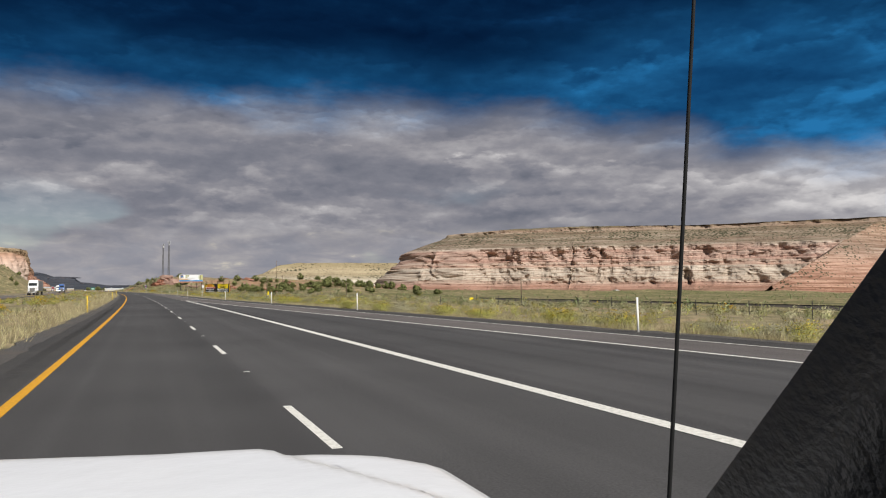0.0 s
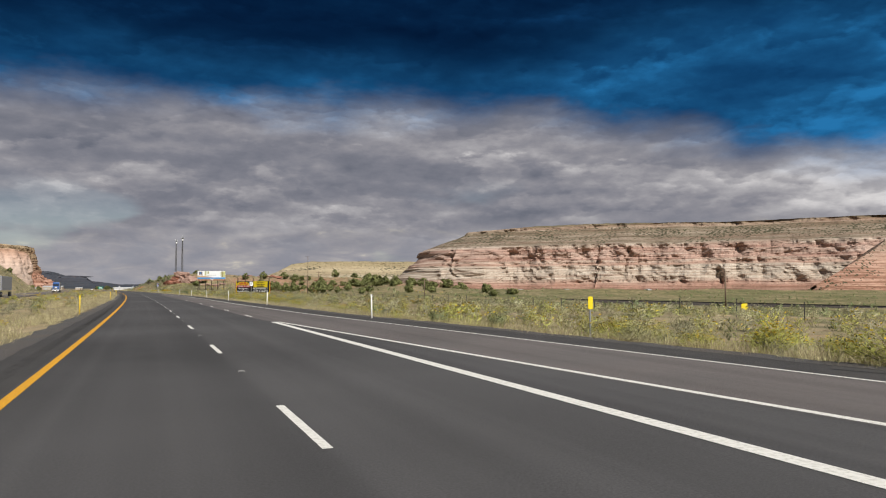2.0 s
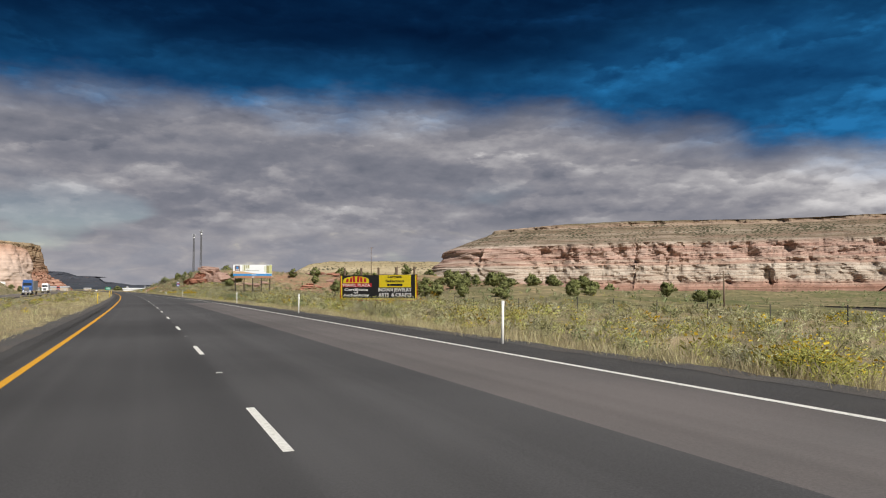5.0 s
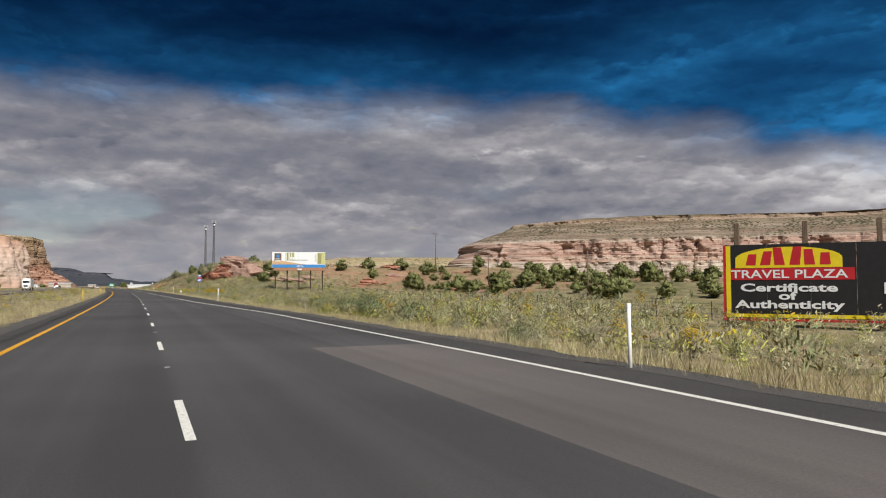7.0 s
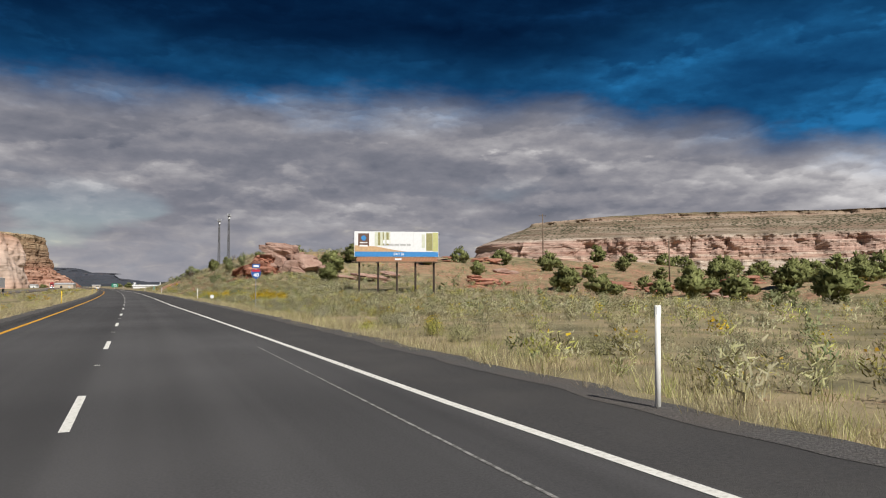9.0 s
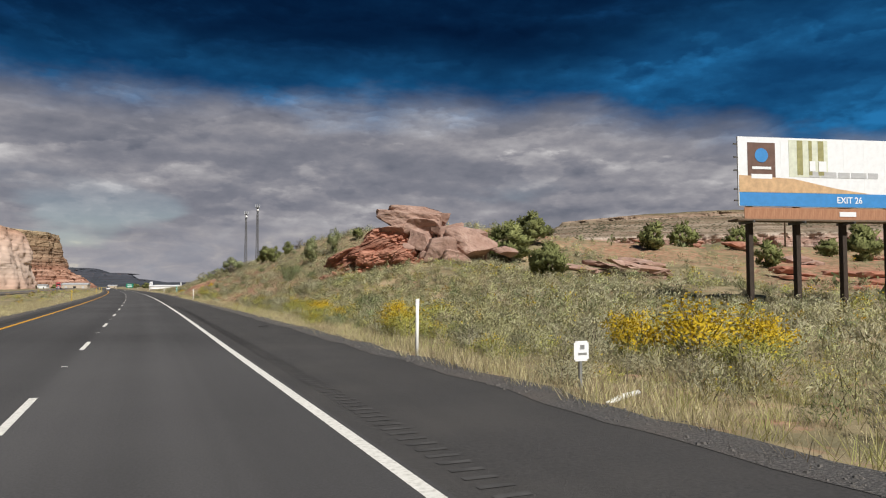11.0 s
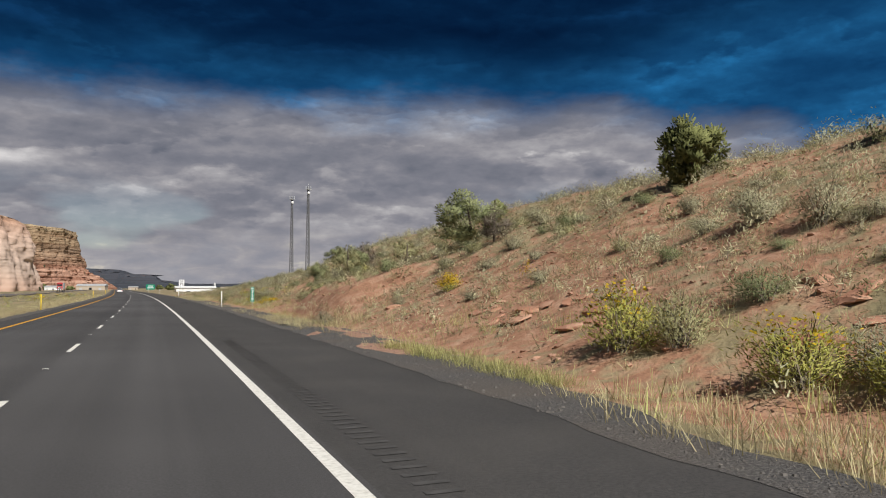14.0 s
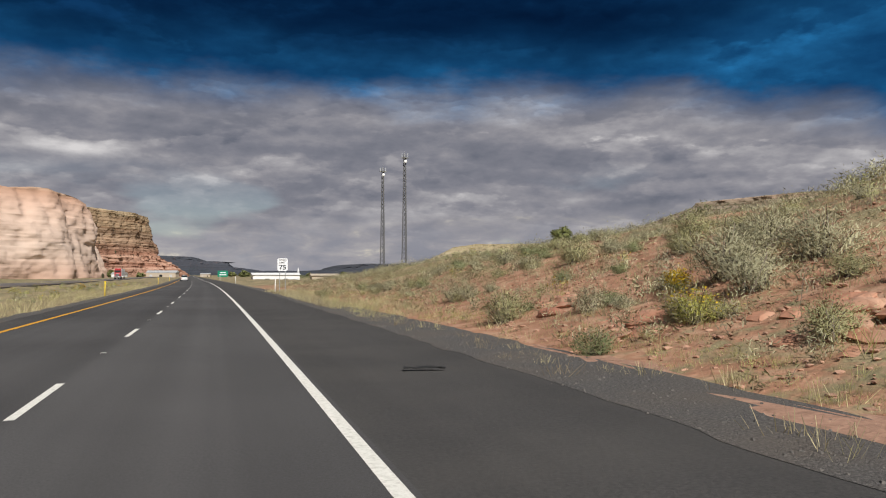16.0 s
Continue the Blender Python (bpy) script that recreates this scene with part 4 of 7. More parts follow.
def build_outcrop():
    """The outcrop on the hill: thin red beds dipping to one side, a heavy cap over them and pink blocks fallen at the other end."""
    s0, l0 = 472.0, 27.0
    root = thing("rock_outcrop", "red bedded sandstone outcrop with a pink cap and fallen blocks", "rock outcrop", m=at_road(s0, l0, 0.0, -33.5))

    def put(name, me, u, w, z, rot=(0, 0, 0)):
        return part(name, me, root, m=pose(u, w, z, *rot))
    put("bedded_rock", bedded_mesh("bedded_rock", (8.6, 9.0, 6.4), RED_ROCK, 90, (-0.22, 0.1), 0.34, 6, 0.36), -0.9, 3.0, 4.9, (0, -10, 0))
    put("bedded_rock", bedded_mesh("bedded_rock", (7.6, 6.0, 2.7), RED_ROCK, 91, (-0.1, 0.0), 0.26, 6, 0.28), -4.3, 0.8, 4.7, (0, -18, 0))
    put("bedded_rock", bedded_mesh("bedded_rock", (4.2, 3.4, 2.0), RED_ROCK, 92, (-0.35, 0.2), 0.3, 5, 0.3), -2.6, -1.9, 4.4, (0, 0, 12))
    put("bedded_rock", bedded_mesh("bedded_rock", (3.6, 2.6, 1.5), RED_ROCK, 93, (-0.3, 0.2), 0.24, 5, 0.3), -0.6, -2.3, 4.6, (0, 0, -8))
    for k, (sz, u, w, z, rot) in enumerate([((7.0, 6.4, 3.3), -0.1, 2.6, 8.4, (2, 4, 4)), ((5.4, 5.2, 1.3), 0.3, 2.6, 9.5, (1, 3, 14)), ((6.4, 6.0, 3.2), 0.2, 3.0, 6.9, (0, 0, 10)), ((3.2, 3.0, 1.5), 1.9, 0.4, 8.0, (6, 10, -10)), ((3.4, 3.0, 1.3), -1.2, 0.3, 7.5, (4, -8, 12)),
                                            ((1.4, 1.6, 1.5), 3.6, 1.6, 8.9, (10, 24, 30)), ((2.7, 2.8, 2.8), 4.4, 1.0, 7.1, (0, 18, 20)), ((2.6, 2.4, 2.6), 1.8, -0.7, 6.4, (2, 4, -12)), ((4.0, 3.4, 2.9), 3.5, -1.2, 5.1, (4, -6, 10)),
                                            ((5.6, 5.4, 3.1), 7.0, 1.2, 5.9, (4, 15, -8)), ((9.0, 7.0, 5.6), 4.6, 3.6, 5.0, (0, 6, 0)), ((1.3, 1.3, 1.1), 3.3, -0.4, 7.4, (20, 10, 40)), ((1.6, 1.5, 1.4), 5.7, -0.8, 6.0, (14, 30, 10)),
                                            ((2.8, 2.2, 1.0), 10.1, 0.8, 5.2, (4, 12, 20)), ((3.0, 2.4, 1.6), 5.4, -1.7, 4.6, (0, 8, 30)), ((1.5, 1.2, 1.1), 2.3, -1.9, 4.6, (10, 10, 60)), ((1.2, 1.4, 0.9), 0.6, -1.7, 5.6, (18, 6, 15))]):
        put("block", boulder_mesh("block", sz, PINK_ROCK, 300 + k, 6.0, 3 if k < 2 else 7, 0.06, 5 if sz[0] > 2.5 else 4), u, w, z, rot)
    rnd = random.Random(5)
    for k in range(70):
        u = rnd.uniform(-8.5, 2.2)
        w = rnd.uniform(-3.6, -1.4) + 0.12 * abs(u + 3)
        q = root.matrix_world @ Vector((u, w, 0))
        h = math.radians(0.0104 * s0)
        dx, dy = q.x - root.matrix_world.translation.x, q.y - root.matrix_world.translation.y
        s, l = s0 - dx * math.sin(h) + dy * math.cos(h), l0 + dx * math.cos(h) + dy * math.sin(h)
        a = rnd.uniform(0.35, 1.2)
        put("slab", boulder_mesh("slab", (a, a * rnd.uniform(0.7, 1.2), a * rnd.uniform(0.22, 0.5)), RED_ROCK, 400 + k, 5.0, 5, 0.06, 2), u, w, ground_at(s, l) + 0.08, (rnd.uniform(-20, 20), rnd.uniform(-20, 20), rnd.uniform(0, 360)))
    return root


build_outcrop()


def build_ledges():
    """Low red ledges on the rise behind the scrub."""
    rnd = random.Random(9)
    n = 0
    for s, l, z in [(455, 38, 4.6), (452, 41, 4.6), (458, 44, 5.2)]:
        root = thing("rock_ledge", "low weathered red sandstone ledge among scrub", "rock ledge", "red ledges", m=at_road(s, l, ground_at(s, l)))
        for k in range(4):
            part("slab", boulder_mesh("slab", (rnd.uniform(2.5, 4.5), rnd.uniform(2, 3), rnd.uniform(0.4, 0.7)), PINK_ROCK, 500 + n, 4, 4, 0.05, 2), root, m=pose(rnd.uniform(-2, 2), rnd.uniform(-1, 1), 0.35 * k, 5, 6, rnd.uniform(-30, 30)))
            n += 1
    for k in range(22):
        s = 398 + k * 7.0 + rnd.uniform(-3, 3)
        l = 66 + 26 * math.sin(k * 0.7) * rnd.random() + k * 0.6 + rnd.uniform(0, 10)
        z = ground_at(s, l)
        root = thing("rock_ledge", "low weathered red sandstone ledge among scrub", "rock ledge", "red ledges", m=at_road(s, l, z))
        for j in range(3):
            part("slab", boulder_mesh("slab", (rnd.uniform(2.5, 6), rnd.uniform(1.8, 3.4), rnd.uniform(0.5, 1.0)), RED_ROCK if rnd.random() < 0.7 else PINK_ROCK, 500 + n, 4, 4, 0.06, 2), root,
                 m=pose(rnd.uniform(-2, 2), rnd.uniform(-1.5, 1.5), 0.0 + 0.5 * j, rnd.uniform(-5, 8), rnd.uniform(-6, 6), rnd.uniform(-25, 25)))
            n += 1


build_ledges()


def build_hill_stones():
    rnd = np.random.RandomState(12)
    protos = []
    for k in range(5):
        me = boulder_mesh("stone", (1, 0.8, 0.45), RED_ROCK, 700 + k, 3, 4, 0.05, 1)
        protos.append((np.array([v.co[:] for v in me.vertices]), np.array([p.vertices[:] for p in me.polygons])))
        bpy.data.meshes.remove(me)
    V, F, n = [], [], 0
    for k in range(21000):
        s, l = rnd.uniform(478, 640), 10.0 + 17 * rnd.beta(1.1, 1.8)
        if value_noise(s / 7, l / 4, 31) < -0.15 and rnd.rand() < 0.8:
            continue
        if 545.5 < s < 560 and 10.4 < l < 13.8 and rnd.rand() < 0.9:
            continue
        sz = 0.05 + 0.2 * rnd.rand() ** 3
        pv, pf = protos[k % 5]
        a = rnd.uniform(0, 6.28)
        c, d = math.cos(a), math.sin(a)
        x, y = on_road(s, l)
        p = pv * sz
        V.append(np.stack([p[:, 0] * c - p[:, 1] * d + x, p[:, 0] * d + p[:, 1] * c + y, p[:, 2] + ground_at(s, l) + 0.05 * sz], 1))
        F.append(pf + n)
        n += len(pv)
    me = mesh_from("hill_stones", np.concatenate(V), np.concatenate(F), material("loose_red_stone", [(0.3, (0.3, 0.155, 0.1)), (0.7, (0.48, 0.3, 0.215))], scale=1.2, rough=0.95, bump=0.4, island=0.3))
    thing("hill_stones", "loose red stones strewn over the hillside", "stones", kind="stuff", me=me)
    for s, l, sz in [(604, 12.5, (1.3, 0.9, 0.5)), (462, 12.0, (2.0, 1.4, 0.5)), (560, 15, (1.4, 1, .6)), (571, 17.5, (2.2, 1.4, 0.7)), (519, 12.3, (1.2, .9, .4))]:
        thing("boulder", "weathered red sandstone boulder half sunk in the slope", "boulder", "boulders on the hill", m=at_road(s, l, ground_at(s, l) - 0.12, 40 * math.sin(s)), me=boulder_mesh("boulder", sz, RED_ROCK, int(s), 3, 5, 0.05, 3))


build_hill_stones()


def build_hill_rock():
    """Where the cut has bared the rock: thin ledges that jut from the slope."""
    for k, (s, l, sz) in enumerate([(575.6, 14.3, (1.5, 2.0, 0.9)), (574.2, 13.9, (1.2, 1.6, 0.7)), (598.2, 12.4, (1.1, 2.0, 0.55)), (594.0, 13.6, (1.3, 1.8, 0.7))]):
        thing("rock_outcrop", "small bare red sandstone outcrop breaking through the slope", "rock outcrop", "small outcrops in the cut", m=at_road(s, l, ground_at(s, l) - 0.12) @ pose(0, 0, 0, 4 * math.sin(s), -22, 20 * math.cos(s)),
              me=bedded_mesh("rock_outcrop", sz, BANK_ROCK, 71 + k, (0.25, 0.05), 0.3, 5, 0.12, 3.2))
    rnd = random.Random(14)
    for n, (s, l) in enumerate([(598.4, 11.5), (599.6, 12.6), (593.4, 12.3), (595.2, 13.4), (591.5, 13.9), (587.0, 12.6), (528.8, 13.1), (530.5, 12.2), (533.5, 13.0), (519.4, 13.4), (525.5, 12.4), (541.0, 12.5), (564.5, 13.0), (570.0, 13.6), (488.5, 12.4), (560.2, 15.2), (605.5, 13.2)]):
        root = thing("rock_ledge", "thin red sandstone ledge jutting from the bare slope", "rock ledge", "ledges in the cut", m=at_road(s, l, ground_at(s, l), rnd.uniform(-12, 12)))
        for k in range(rnd.randint(4, 6)):
            a = rnd.uniform(0.4, 1.2)
            y = rnd.uniform(-1.2, 1.2)
            x = rnd.uniform(-0.5, 0.7)
            z = ground_at(s + y, l + x) - ground_at(s, l)
            part("slab", boulder_mesh("slab", (rnd.uniform(0.5, 0.9), a, rnd.uniform(0.12, 0.26)), BANK_ROCK, 800 + 10 * n + k, 6.0, 6, 0.05, 2), root, m=pose(x, y, z - 0.02, rnd.uniform(-6, 6), rnd.uniform(-24, -10), rnd.uniform(-25, 25)))


BANK_ROCK = material("bank_sandstone", [(0.3, (0.29, 0.13, 0.08)), (0.5, (0.41, 0.2, 0.125)), (0.72, (0.5, 0.28, 0.19))], scale=0.9, detail=9, rough=0.95, bump=0.7, bump_scale=3.5, second=(0.35, (0.46, 0.3, 0.21), 0.6))
build_hill_rock()


# ---------------------------------------------------------------- plants
def frame_quads(centres, dirs, length, width, rnd, bend=0.0):
    """Quads of a given length along dirs and width across, turned at random about their length."""
    n = len(centres)
    d = dirs / np.linalg.norm(dirs, axis=1, keepdims=True)
    r = rnd.normal(size=(n, 3))
    a = np.cross(d, r)
    a /= np.linalg.norm(a, axis=1, keepdims=True) + 1e-9
    L, W = np.broadcast_to(length, n)[:, None], np.broadcast_to(width, n)[:, None]
    b0, b1 = centres - d * L / 2, centres + d * L / 2
    return np.stack([b0 - a * W / 2, b0 + a * W / 2, b1 + a * W * 0.3, b1 - a * W * 0.3], 1)


def shrub_quads(seed, n, leaf_len, leaf_w, stems=40, flower=0.0, upright=0.55, clumps=9):
    """A unit shrub, about 1 m wide and high: fine sprays that rise from a woody foot to an uneven dome. Slots: 0 leaf, 1 twig, 2 flower."""
    rnd = np.random.RandomState(seed)
    a, r = rnd.uniform(0, 2 * math.pi, clumps), 0.36 * np.sqrt(rnd.rand(clumps))
    tip = np.stack([r * np.cos(a), r * np.sin(a), (1 - 3.2 * r ** 2) * rnd.uniform(0.62, 0.95, clumps)], 1)
    foot = tip * np.array([0.4, 0.4, 0.0])
    k = rnd.randint(0, clumps, n)
    u = (0.1 + 0.9 * rnd.rand(n) ** 0.7)[:, None]
    p = foot[k] + (tip - foot)[k] * u + rnd.normal(size=(n, 3)) * np.array([0.09, 0.09, 0.05]) * (0.5 + 0.6 * u)
    p[:, 2] = np.maximum(p[:, 2], 0.03)
    rise = (tip - foot)[k]
    d = rise / np.linalg.norm(rise, axis=1, keepdims=True) * upright + p * np.array([0.8, 0.8, 0]) + rnd.normal(size=(n, 3)) * (1 - upright) * 0.75
    q = frame_quads(p, d + 1e-4, leaf_len * rnd.uniform(0.6, 1.3, n), leaf_w * rnd.uniform(0.6, 1.3, n), rnd)
    slot = np.zeros(n, int)
    if flower:
        topness = u[:, 0] + 0.25 * p[:, 2] + rnd.normal(size=n) * 0.08
        slot[topness > np.quantile(topness, 1 - flower)] = 2
        f = slot == 2
        q[f] = frame_quads(p[f], d[f] + 1e-4, leaf_len * rnd.uniform(0.4, 0.75, f.sum()), leaf_w * rnd.uniform(1.6, 3.0, f.sum()), rnd)
    base = rnd.normal(size=(stems, 3)) * np.array([0.07, 0.07, 0])
    end = tip[rnd.randint(0, clumps, stems)] * 0.92 + rnd.normal(size=(stems, 3)) * 0.04
    sq = frame_quads((base + end) / 2, end - base + 1e-3, np.linalg.norm(end - base, axis=1), 0.011, rnd)
    q = np.concatenate([q, sq])
    soft = q.mean(1) * np.array([1.7, 1.7, 1.0]) + np.array([0, 0, 0.06]) + 0.1 * rnd.normal(size=(len(q), 3))
    return q, np.concatenate([slot, np.ones(stems, int)]), soft / np.linalg.norm(soft, axis=1, keepdims=True)


def tuft_quads(seed, n, spread=0.16, height=0.5, width=0.012):
    rnd = np.random.RandomState(seed)
    base = rnd.normal(size=(n, 3)) * np.array([spread * 0.5, spread * 0.5, 0])
    lean = rnd.normal(size=(n, 3)) * np.array([0.3, 0.3, 0]) + base * 1.2 + np.array([0, 0, 1])
    lean /= np.linalg.norm(lean, axis=1, keepdims=True)
    L = height * rnd.uniform(0.55, 1.1, n)
    return frame_quads(base + lean * L[:, None] / 2, lean, L, width, rnd)


def joined(name, label, category, quads, slots, mats, where, soft=None):
    """One mesh of many plants. where: rows of (x, y, z, turn, width, height, kind)."""
    out, sl, no, tone = [], [], [], []
    rnd = random.Random(len(where))
    for x, y, z, a, w, h, k in where:
        q = quads[int(k)]
        c, d = math.cos(a), math.sin(a)
        p = q * np.array([w, w, h])
        out.append(np.stack([p[..., 0] * c - p[..., 1] * d + x, p[..., 0] * d + p[..., 1] * c + y, p[..., 2] + z], -1))
        sl.append(slots[int(k)])
        tone.append(np.full(len(q), rnd.uniform(-0.3, 0.22)))
        if soft is not None:
            f = soft[int(k)]
            no.append(np.stack([f[..., 0] * c - f[..., 1] * d, f[..., 0] * d + f[..., 1] * c, f[..., 2]], -1))
    me = quads_mesh(name, np.concatenate(out), mats, np.concatenate(sl), np.concatenate(no) if no else None)
    me.attributes.new("tone", "FLOAT", "FACE").data.foreach_set("value", np.concatenate(tone).astype(np.float32))
    return thing(name, label, category, kind="stuff", me=me)


def veg_places(seed, n, s_rng, l_fn, clump, lo, hi, kinds):
    """Scattered plants, denser in patches. l_fn(u, s): offset from the lane line."""
    rnd = np.random.RandomState(seed)
    s = rnd.uniform(*s_rng, n)
    l = l_fn(rnd.rand(n), s)
    keep = fbm(s / 11.0, l / 7.0, 3, seed) + rnd.uniform(-1, 1, n) * 0.6 > clump
    s, l = s[keep], l[keep]
    m = len(s)
    size = rnd.uniform(lo, hi, m) * (1 + 0.25 * value_noise(s / 9, l / 9, seed + 1))
    x, y = on_road(s, l)
    z = ground_height(s, l) - 0.04
    return np.stack([x, y, z, rnd.uniform(0, 6.28, m), size, size * rnd.uniform(0.65, 1.0, m), rnd.choice(kinds, m)], 1), s, l


LEAF_KINDS = [(SAGE, 0.0), (GREEN, 0.0), (OLIVE, 0.0), (YELLOW_GREEN, 0.6), (YELLOW_GREEN, 0.05)]
SHRUBS = [shrub_quads(20 + k, 235, 0.075, 0.0145, 3, fl, clumps=11) for k, (m, fl) in enumerate(LEAF_KINDS)]
FAR_SHRUBS = [shrub_quads(30 + k, 78, 0.12, 0.03, 1, fl, clumps=8) for k, (m, fl) in enumerate(LEAF_KINDS)]
SMALL_SHRUBS = {k: shrub_quads(35 + k, 64, 0.1, 0.023, 1, 0, clumps=9) for k in (0, 2)}
SHRUB_MESHES = {}
for k, (m, fl) in enumerate(LEAF_KINDS):
    for j in range(3):
        q, sl, nn = shrub_quads(40 + 10 * k + j, 2600, 0.05, 0.0105, 40, fl, clumps=24 + 3 * j)
        SHRUB_MESHES[k, j] = [(nm, quads_mesh(nm, q[sl == v], mt, None, nn[sl == v])) for nm, v, mt in (("foliage", 0, m), ("twig_tangle", 1, TWIG), ("bloom", 2, FLOWER)) if (sl == v).any()]
SHRUB_LABELS = ["grey-green sagebrush with twiggy stems", "leafy dark green desert shrub", "olive green desert shrub among dry grass", "rabbitbrush covered with bright yellow flowers", "yellow-green rabbitbrush with few flowers"]
SHRUB_NAMES = ["sagebrush", "green_shrub", "olive_shrub", "rabbitbrush", "rabbitbrush"]


def shrub(kind, s, l, w, h, j=None, turn=None):
    j = random.randrange(3) if j is None else j
    m = at_road(s, l, ground_at(s, l) - 0.05, random.uniform(0, 360) if turn is None else turn)
    ob = thing(SHRUB_NAMES[kind], SHRUB_LABELS[kind], "shrub", "roadside shrubs", m=m @ Matrix.Diagonal((w, w, h, 1)))
    for nm, me in SHRUB_MESHES[kind, j]:
        part(nm, me, ob)["kind"] = "stuff"
    return ob


# shrubs that stand out beside the road: kind, along, right, width, height
for k, s, l, w, h in [(3, 416.4, 15.5, 3.3, 2.1), (3, 417.7, 14.5, 2.0, 1.7), (3, 415.6, 17.0, 2.2, 1.8), (4, 413.5, 14.6, 2.2, 1.3), (3, 422.5, 17.5, 2.0, 1.3), (3, 434.9, 13.2, 2.5, 1.5), (4, 433.6, 14.8, 2.6, 1.5), (1, 437.0, 10.6, 1.6, 1.0), (4, 427.0, 10.9, 2.6, 1.4), (3, 428.6, 11.1, 1.8, 1.2), (4, 442.8, 11.4, 2.5, 1.2), (4, 445.2, 11.3, 2.2, 1.1), (3, 441.4, 11.8, 1.6, 1.1),
                      (3, 452.4, 13.3, 2.6, 1.5), (4, 454.4, 12.9, 2.4, 1.4), (4, 456.6, 12.6, 2.4, 1.3), (4, 458.6, 12.7, 2.6, 1.4), (1, 453.8, 17.4, 3.0, 1.7), (1, 451.4, 16.4, 2.4, 1.5), (4, 471.1, 12.1, 2.4, 1.2), (0, 469.3, 12.4, 2.0, 1.1), (0, 466.6, 12.6, 2.2, 1.3), (0, 463.6, 12.4, 2.2, 1.2), (0, 461.2, 12.6, 2.0, 1.2),
                      (0, 449.2, 13.7, 2.2, 1.2), (0, 447.6, 12.4, 1.9, 0.9), (4, 446.2, 14.0, 1.8, 1.2),
                      (2, 480.6, 11.9, 1.9, 1.1), (0, 475.6, 13.2, 1.7, 1.5), (0, 469.7, 16.5, 3.0, 1.6), (1, 476.3, 18.1, 1.4, 1.2), (0, 471.7, 15.8, 1.6, 1.0), (1, 482.8, 16.8, 3.0, 2.6), (1, 484.6, 18.0, 2.2, 1.8),
                      (4, 522.9, 11.2, 2.6, 1.6), (2, 521.6, 11.6, 1.8, 1.3), (4, 518.3, 11.0, 2.2, 1.3), (4, 516.6, 11.2, 1.6, 1.1), (0, 522.7, 16.7, 2.0, 1.4), (0, 525.3, 17.2, 1.8, 1.2), (4, 507.6, 10.9, 1.8, 1.3), (1, 509.4, 11.3, 1.9, 1.3), (0, 505.6, 11.0, 1.9, 1.3), (4, 503.6, 11.0, 1.8, 1.2), (2, 510.1, 16.1, 2.2, 1.2), (0, 507.9, 14.5, 1.5, 0.8), (0, 502.0, 12.1, 2.4, 1.6), (2, 510.1, 13.0, 1.5, 0.8),
                      (2, 563.7, 16.2, 2.6, 1.7), (0, 566.2, 15.8, 2.4, 1.8), (2, 569.0, 15.9, 2.2, 1.6),
                      (2, 592.8, 20.0, 1.7, 1.0), (2, 609.3, 21.4, 2.2, 1.3), (2, 582.2, 11.8, 2.6, 1.3), (4, 584.6, 11.4, 1.7, 0.8), (2, 604.9, 11.1, 2.1, 1.35), (4, 577.6, 11.9, 1.7, 0.6), (0, 597.6, 14.5, 2.4, 1.4), (2, 612.5, 17.8, 2.3, 1.3), (3, 601.2, 14.9, 1.1, 0.9), (2, 583.4, 12.4, 2.4, 1.3), (0, 581.2, 12.5, 2.0, 1.2), (2, 577.9, 12.4, 1.8, 0.9), (3, 573.6, 11.2, 1.5, 0.6), (3, 572.6, 11.7, 1.4, 0.6), (2, 501.2, 13.4, 2.6, 1.5), (0, 599.6, 15.4, 2.9, 1.8), (0, 598.0, 17.0, 2.6, 1.6), (0, 600.6, 17.6, 2.4, 1.5),
                      (1, 548.2, 13.9, 1.4, 1.1), (3, 539.9, 14.2, 1.4, 1.0), (0, 560.8, 23.9, 2.2, 1.6), (2, 562.3, 13.1, 1.6, 1.0), (2, 605.5, 18.2, 1.9, 1.1),
                      (4, 19, 19, 2.0, 1.0), (4, 27, 17.5, 2.4, 1.1), (4, 31, 17, 2.4, 1.1), (0, 22, 18.6, 1.6, 0.9), (4, 43, 15.5, 2.0, 1.0), (4, 53, 14.6, 2.2, 1.0), (4, 60, 13.8, 2.4, 1.1), (4, 84, 13, 2.8, 1.3), (4, 72, 15.5, 2.4, 1.2),
                      (4, 158, 12.9, 2.2, 1.1), (4, 161, 12.4, 2.4, 1.2), (4, 165, 12.6, 2.4, 1.1), (1, 168, 13.0, 2.2, 1.1), (1, 160, 14.4, 2.4, 1.2), (4, 154, 12.5, 2.4, 1.1), (4, 183, 12.8, 1.9, 1.0), (3, 190, 14.5, 1.6, 0.9),
                      (2, 262, 12.8, 2.2, 1.2), (1, 258, 13.5, 2.0, 1.2), (3, 273, 15, 1.6, 0.9), (1, 300, 13, 2.4, 1.7), (1, 304, 12.6, 2.4, 1.7), (2, 307, 12.0, 2.0, 1.4), (1, 312, 12.5, 2.2, 1.5), (2, 329, 12.5, 2.0, 1.2), (1, 297, 12.2, 2.2, 1.6), (2, 301.5, 14.6, 2.6, 1.7), (1, 306.5, 14.8, 2.6, 1.7), (2, 309.5, 13.4, 2.2, 1.5), (1, 315.5, 13.6, 2.4, 1.5), (0, 318.5, 12.6, 2.0, 1.2), (2, 322.0, 13.2, 2.2, 1.3), (1, 293.5, 13.4, 2.4, 1.6), (2, 288.0, 12.8, 2.2, 1.3), (1, 311.0, 16.0, 2.8, 1.8), (2, 304.0, 17.0, 2.8, 1.7)]:
    shrub(k, s, l, w, h)
rv = random.Random(41)
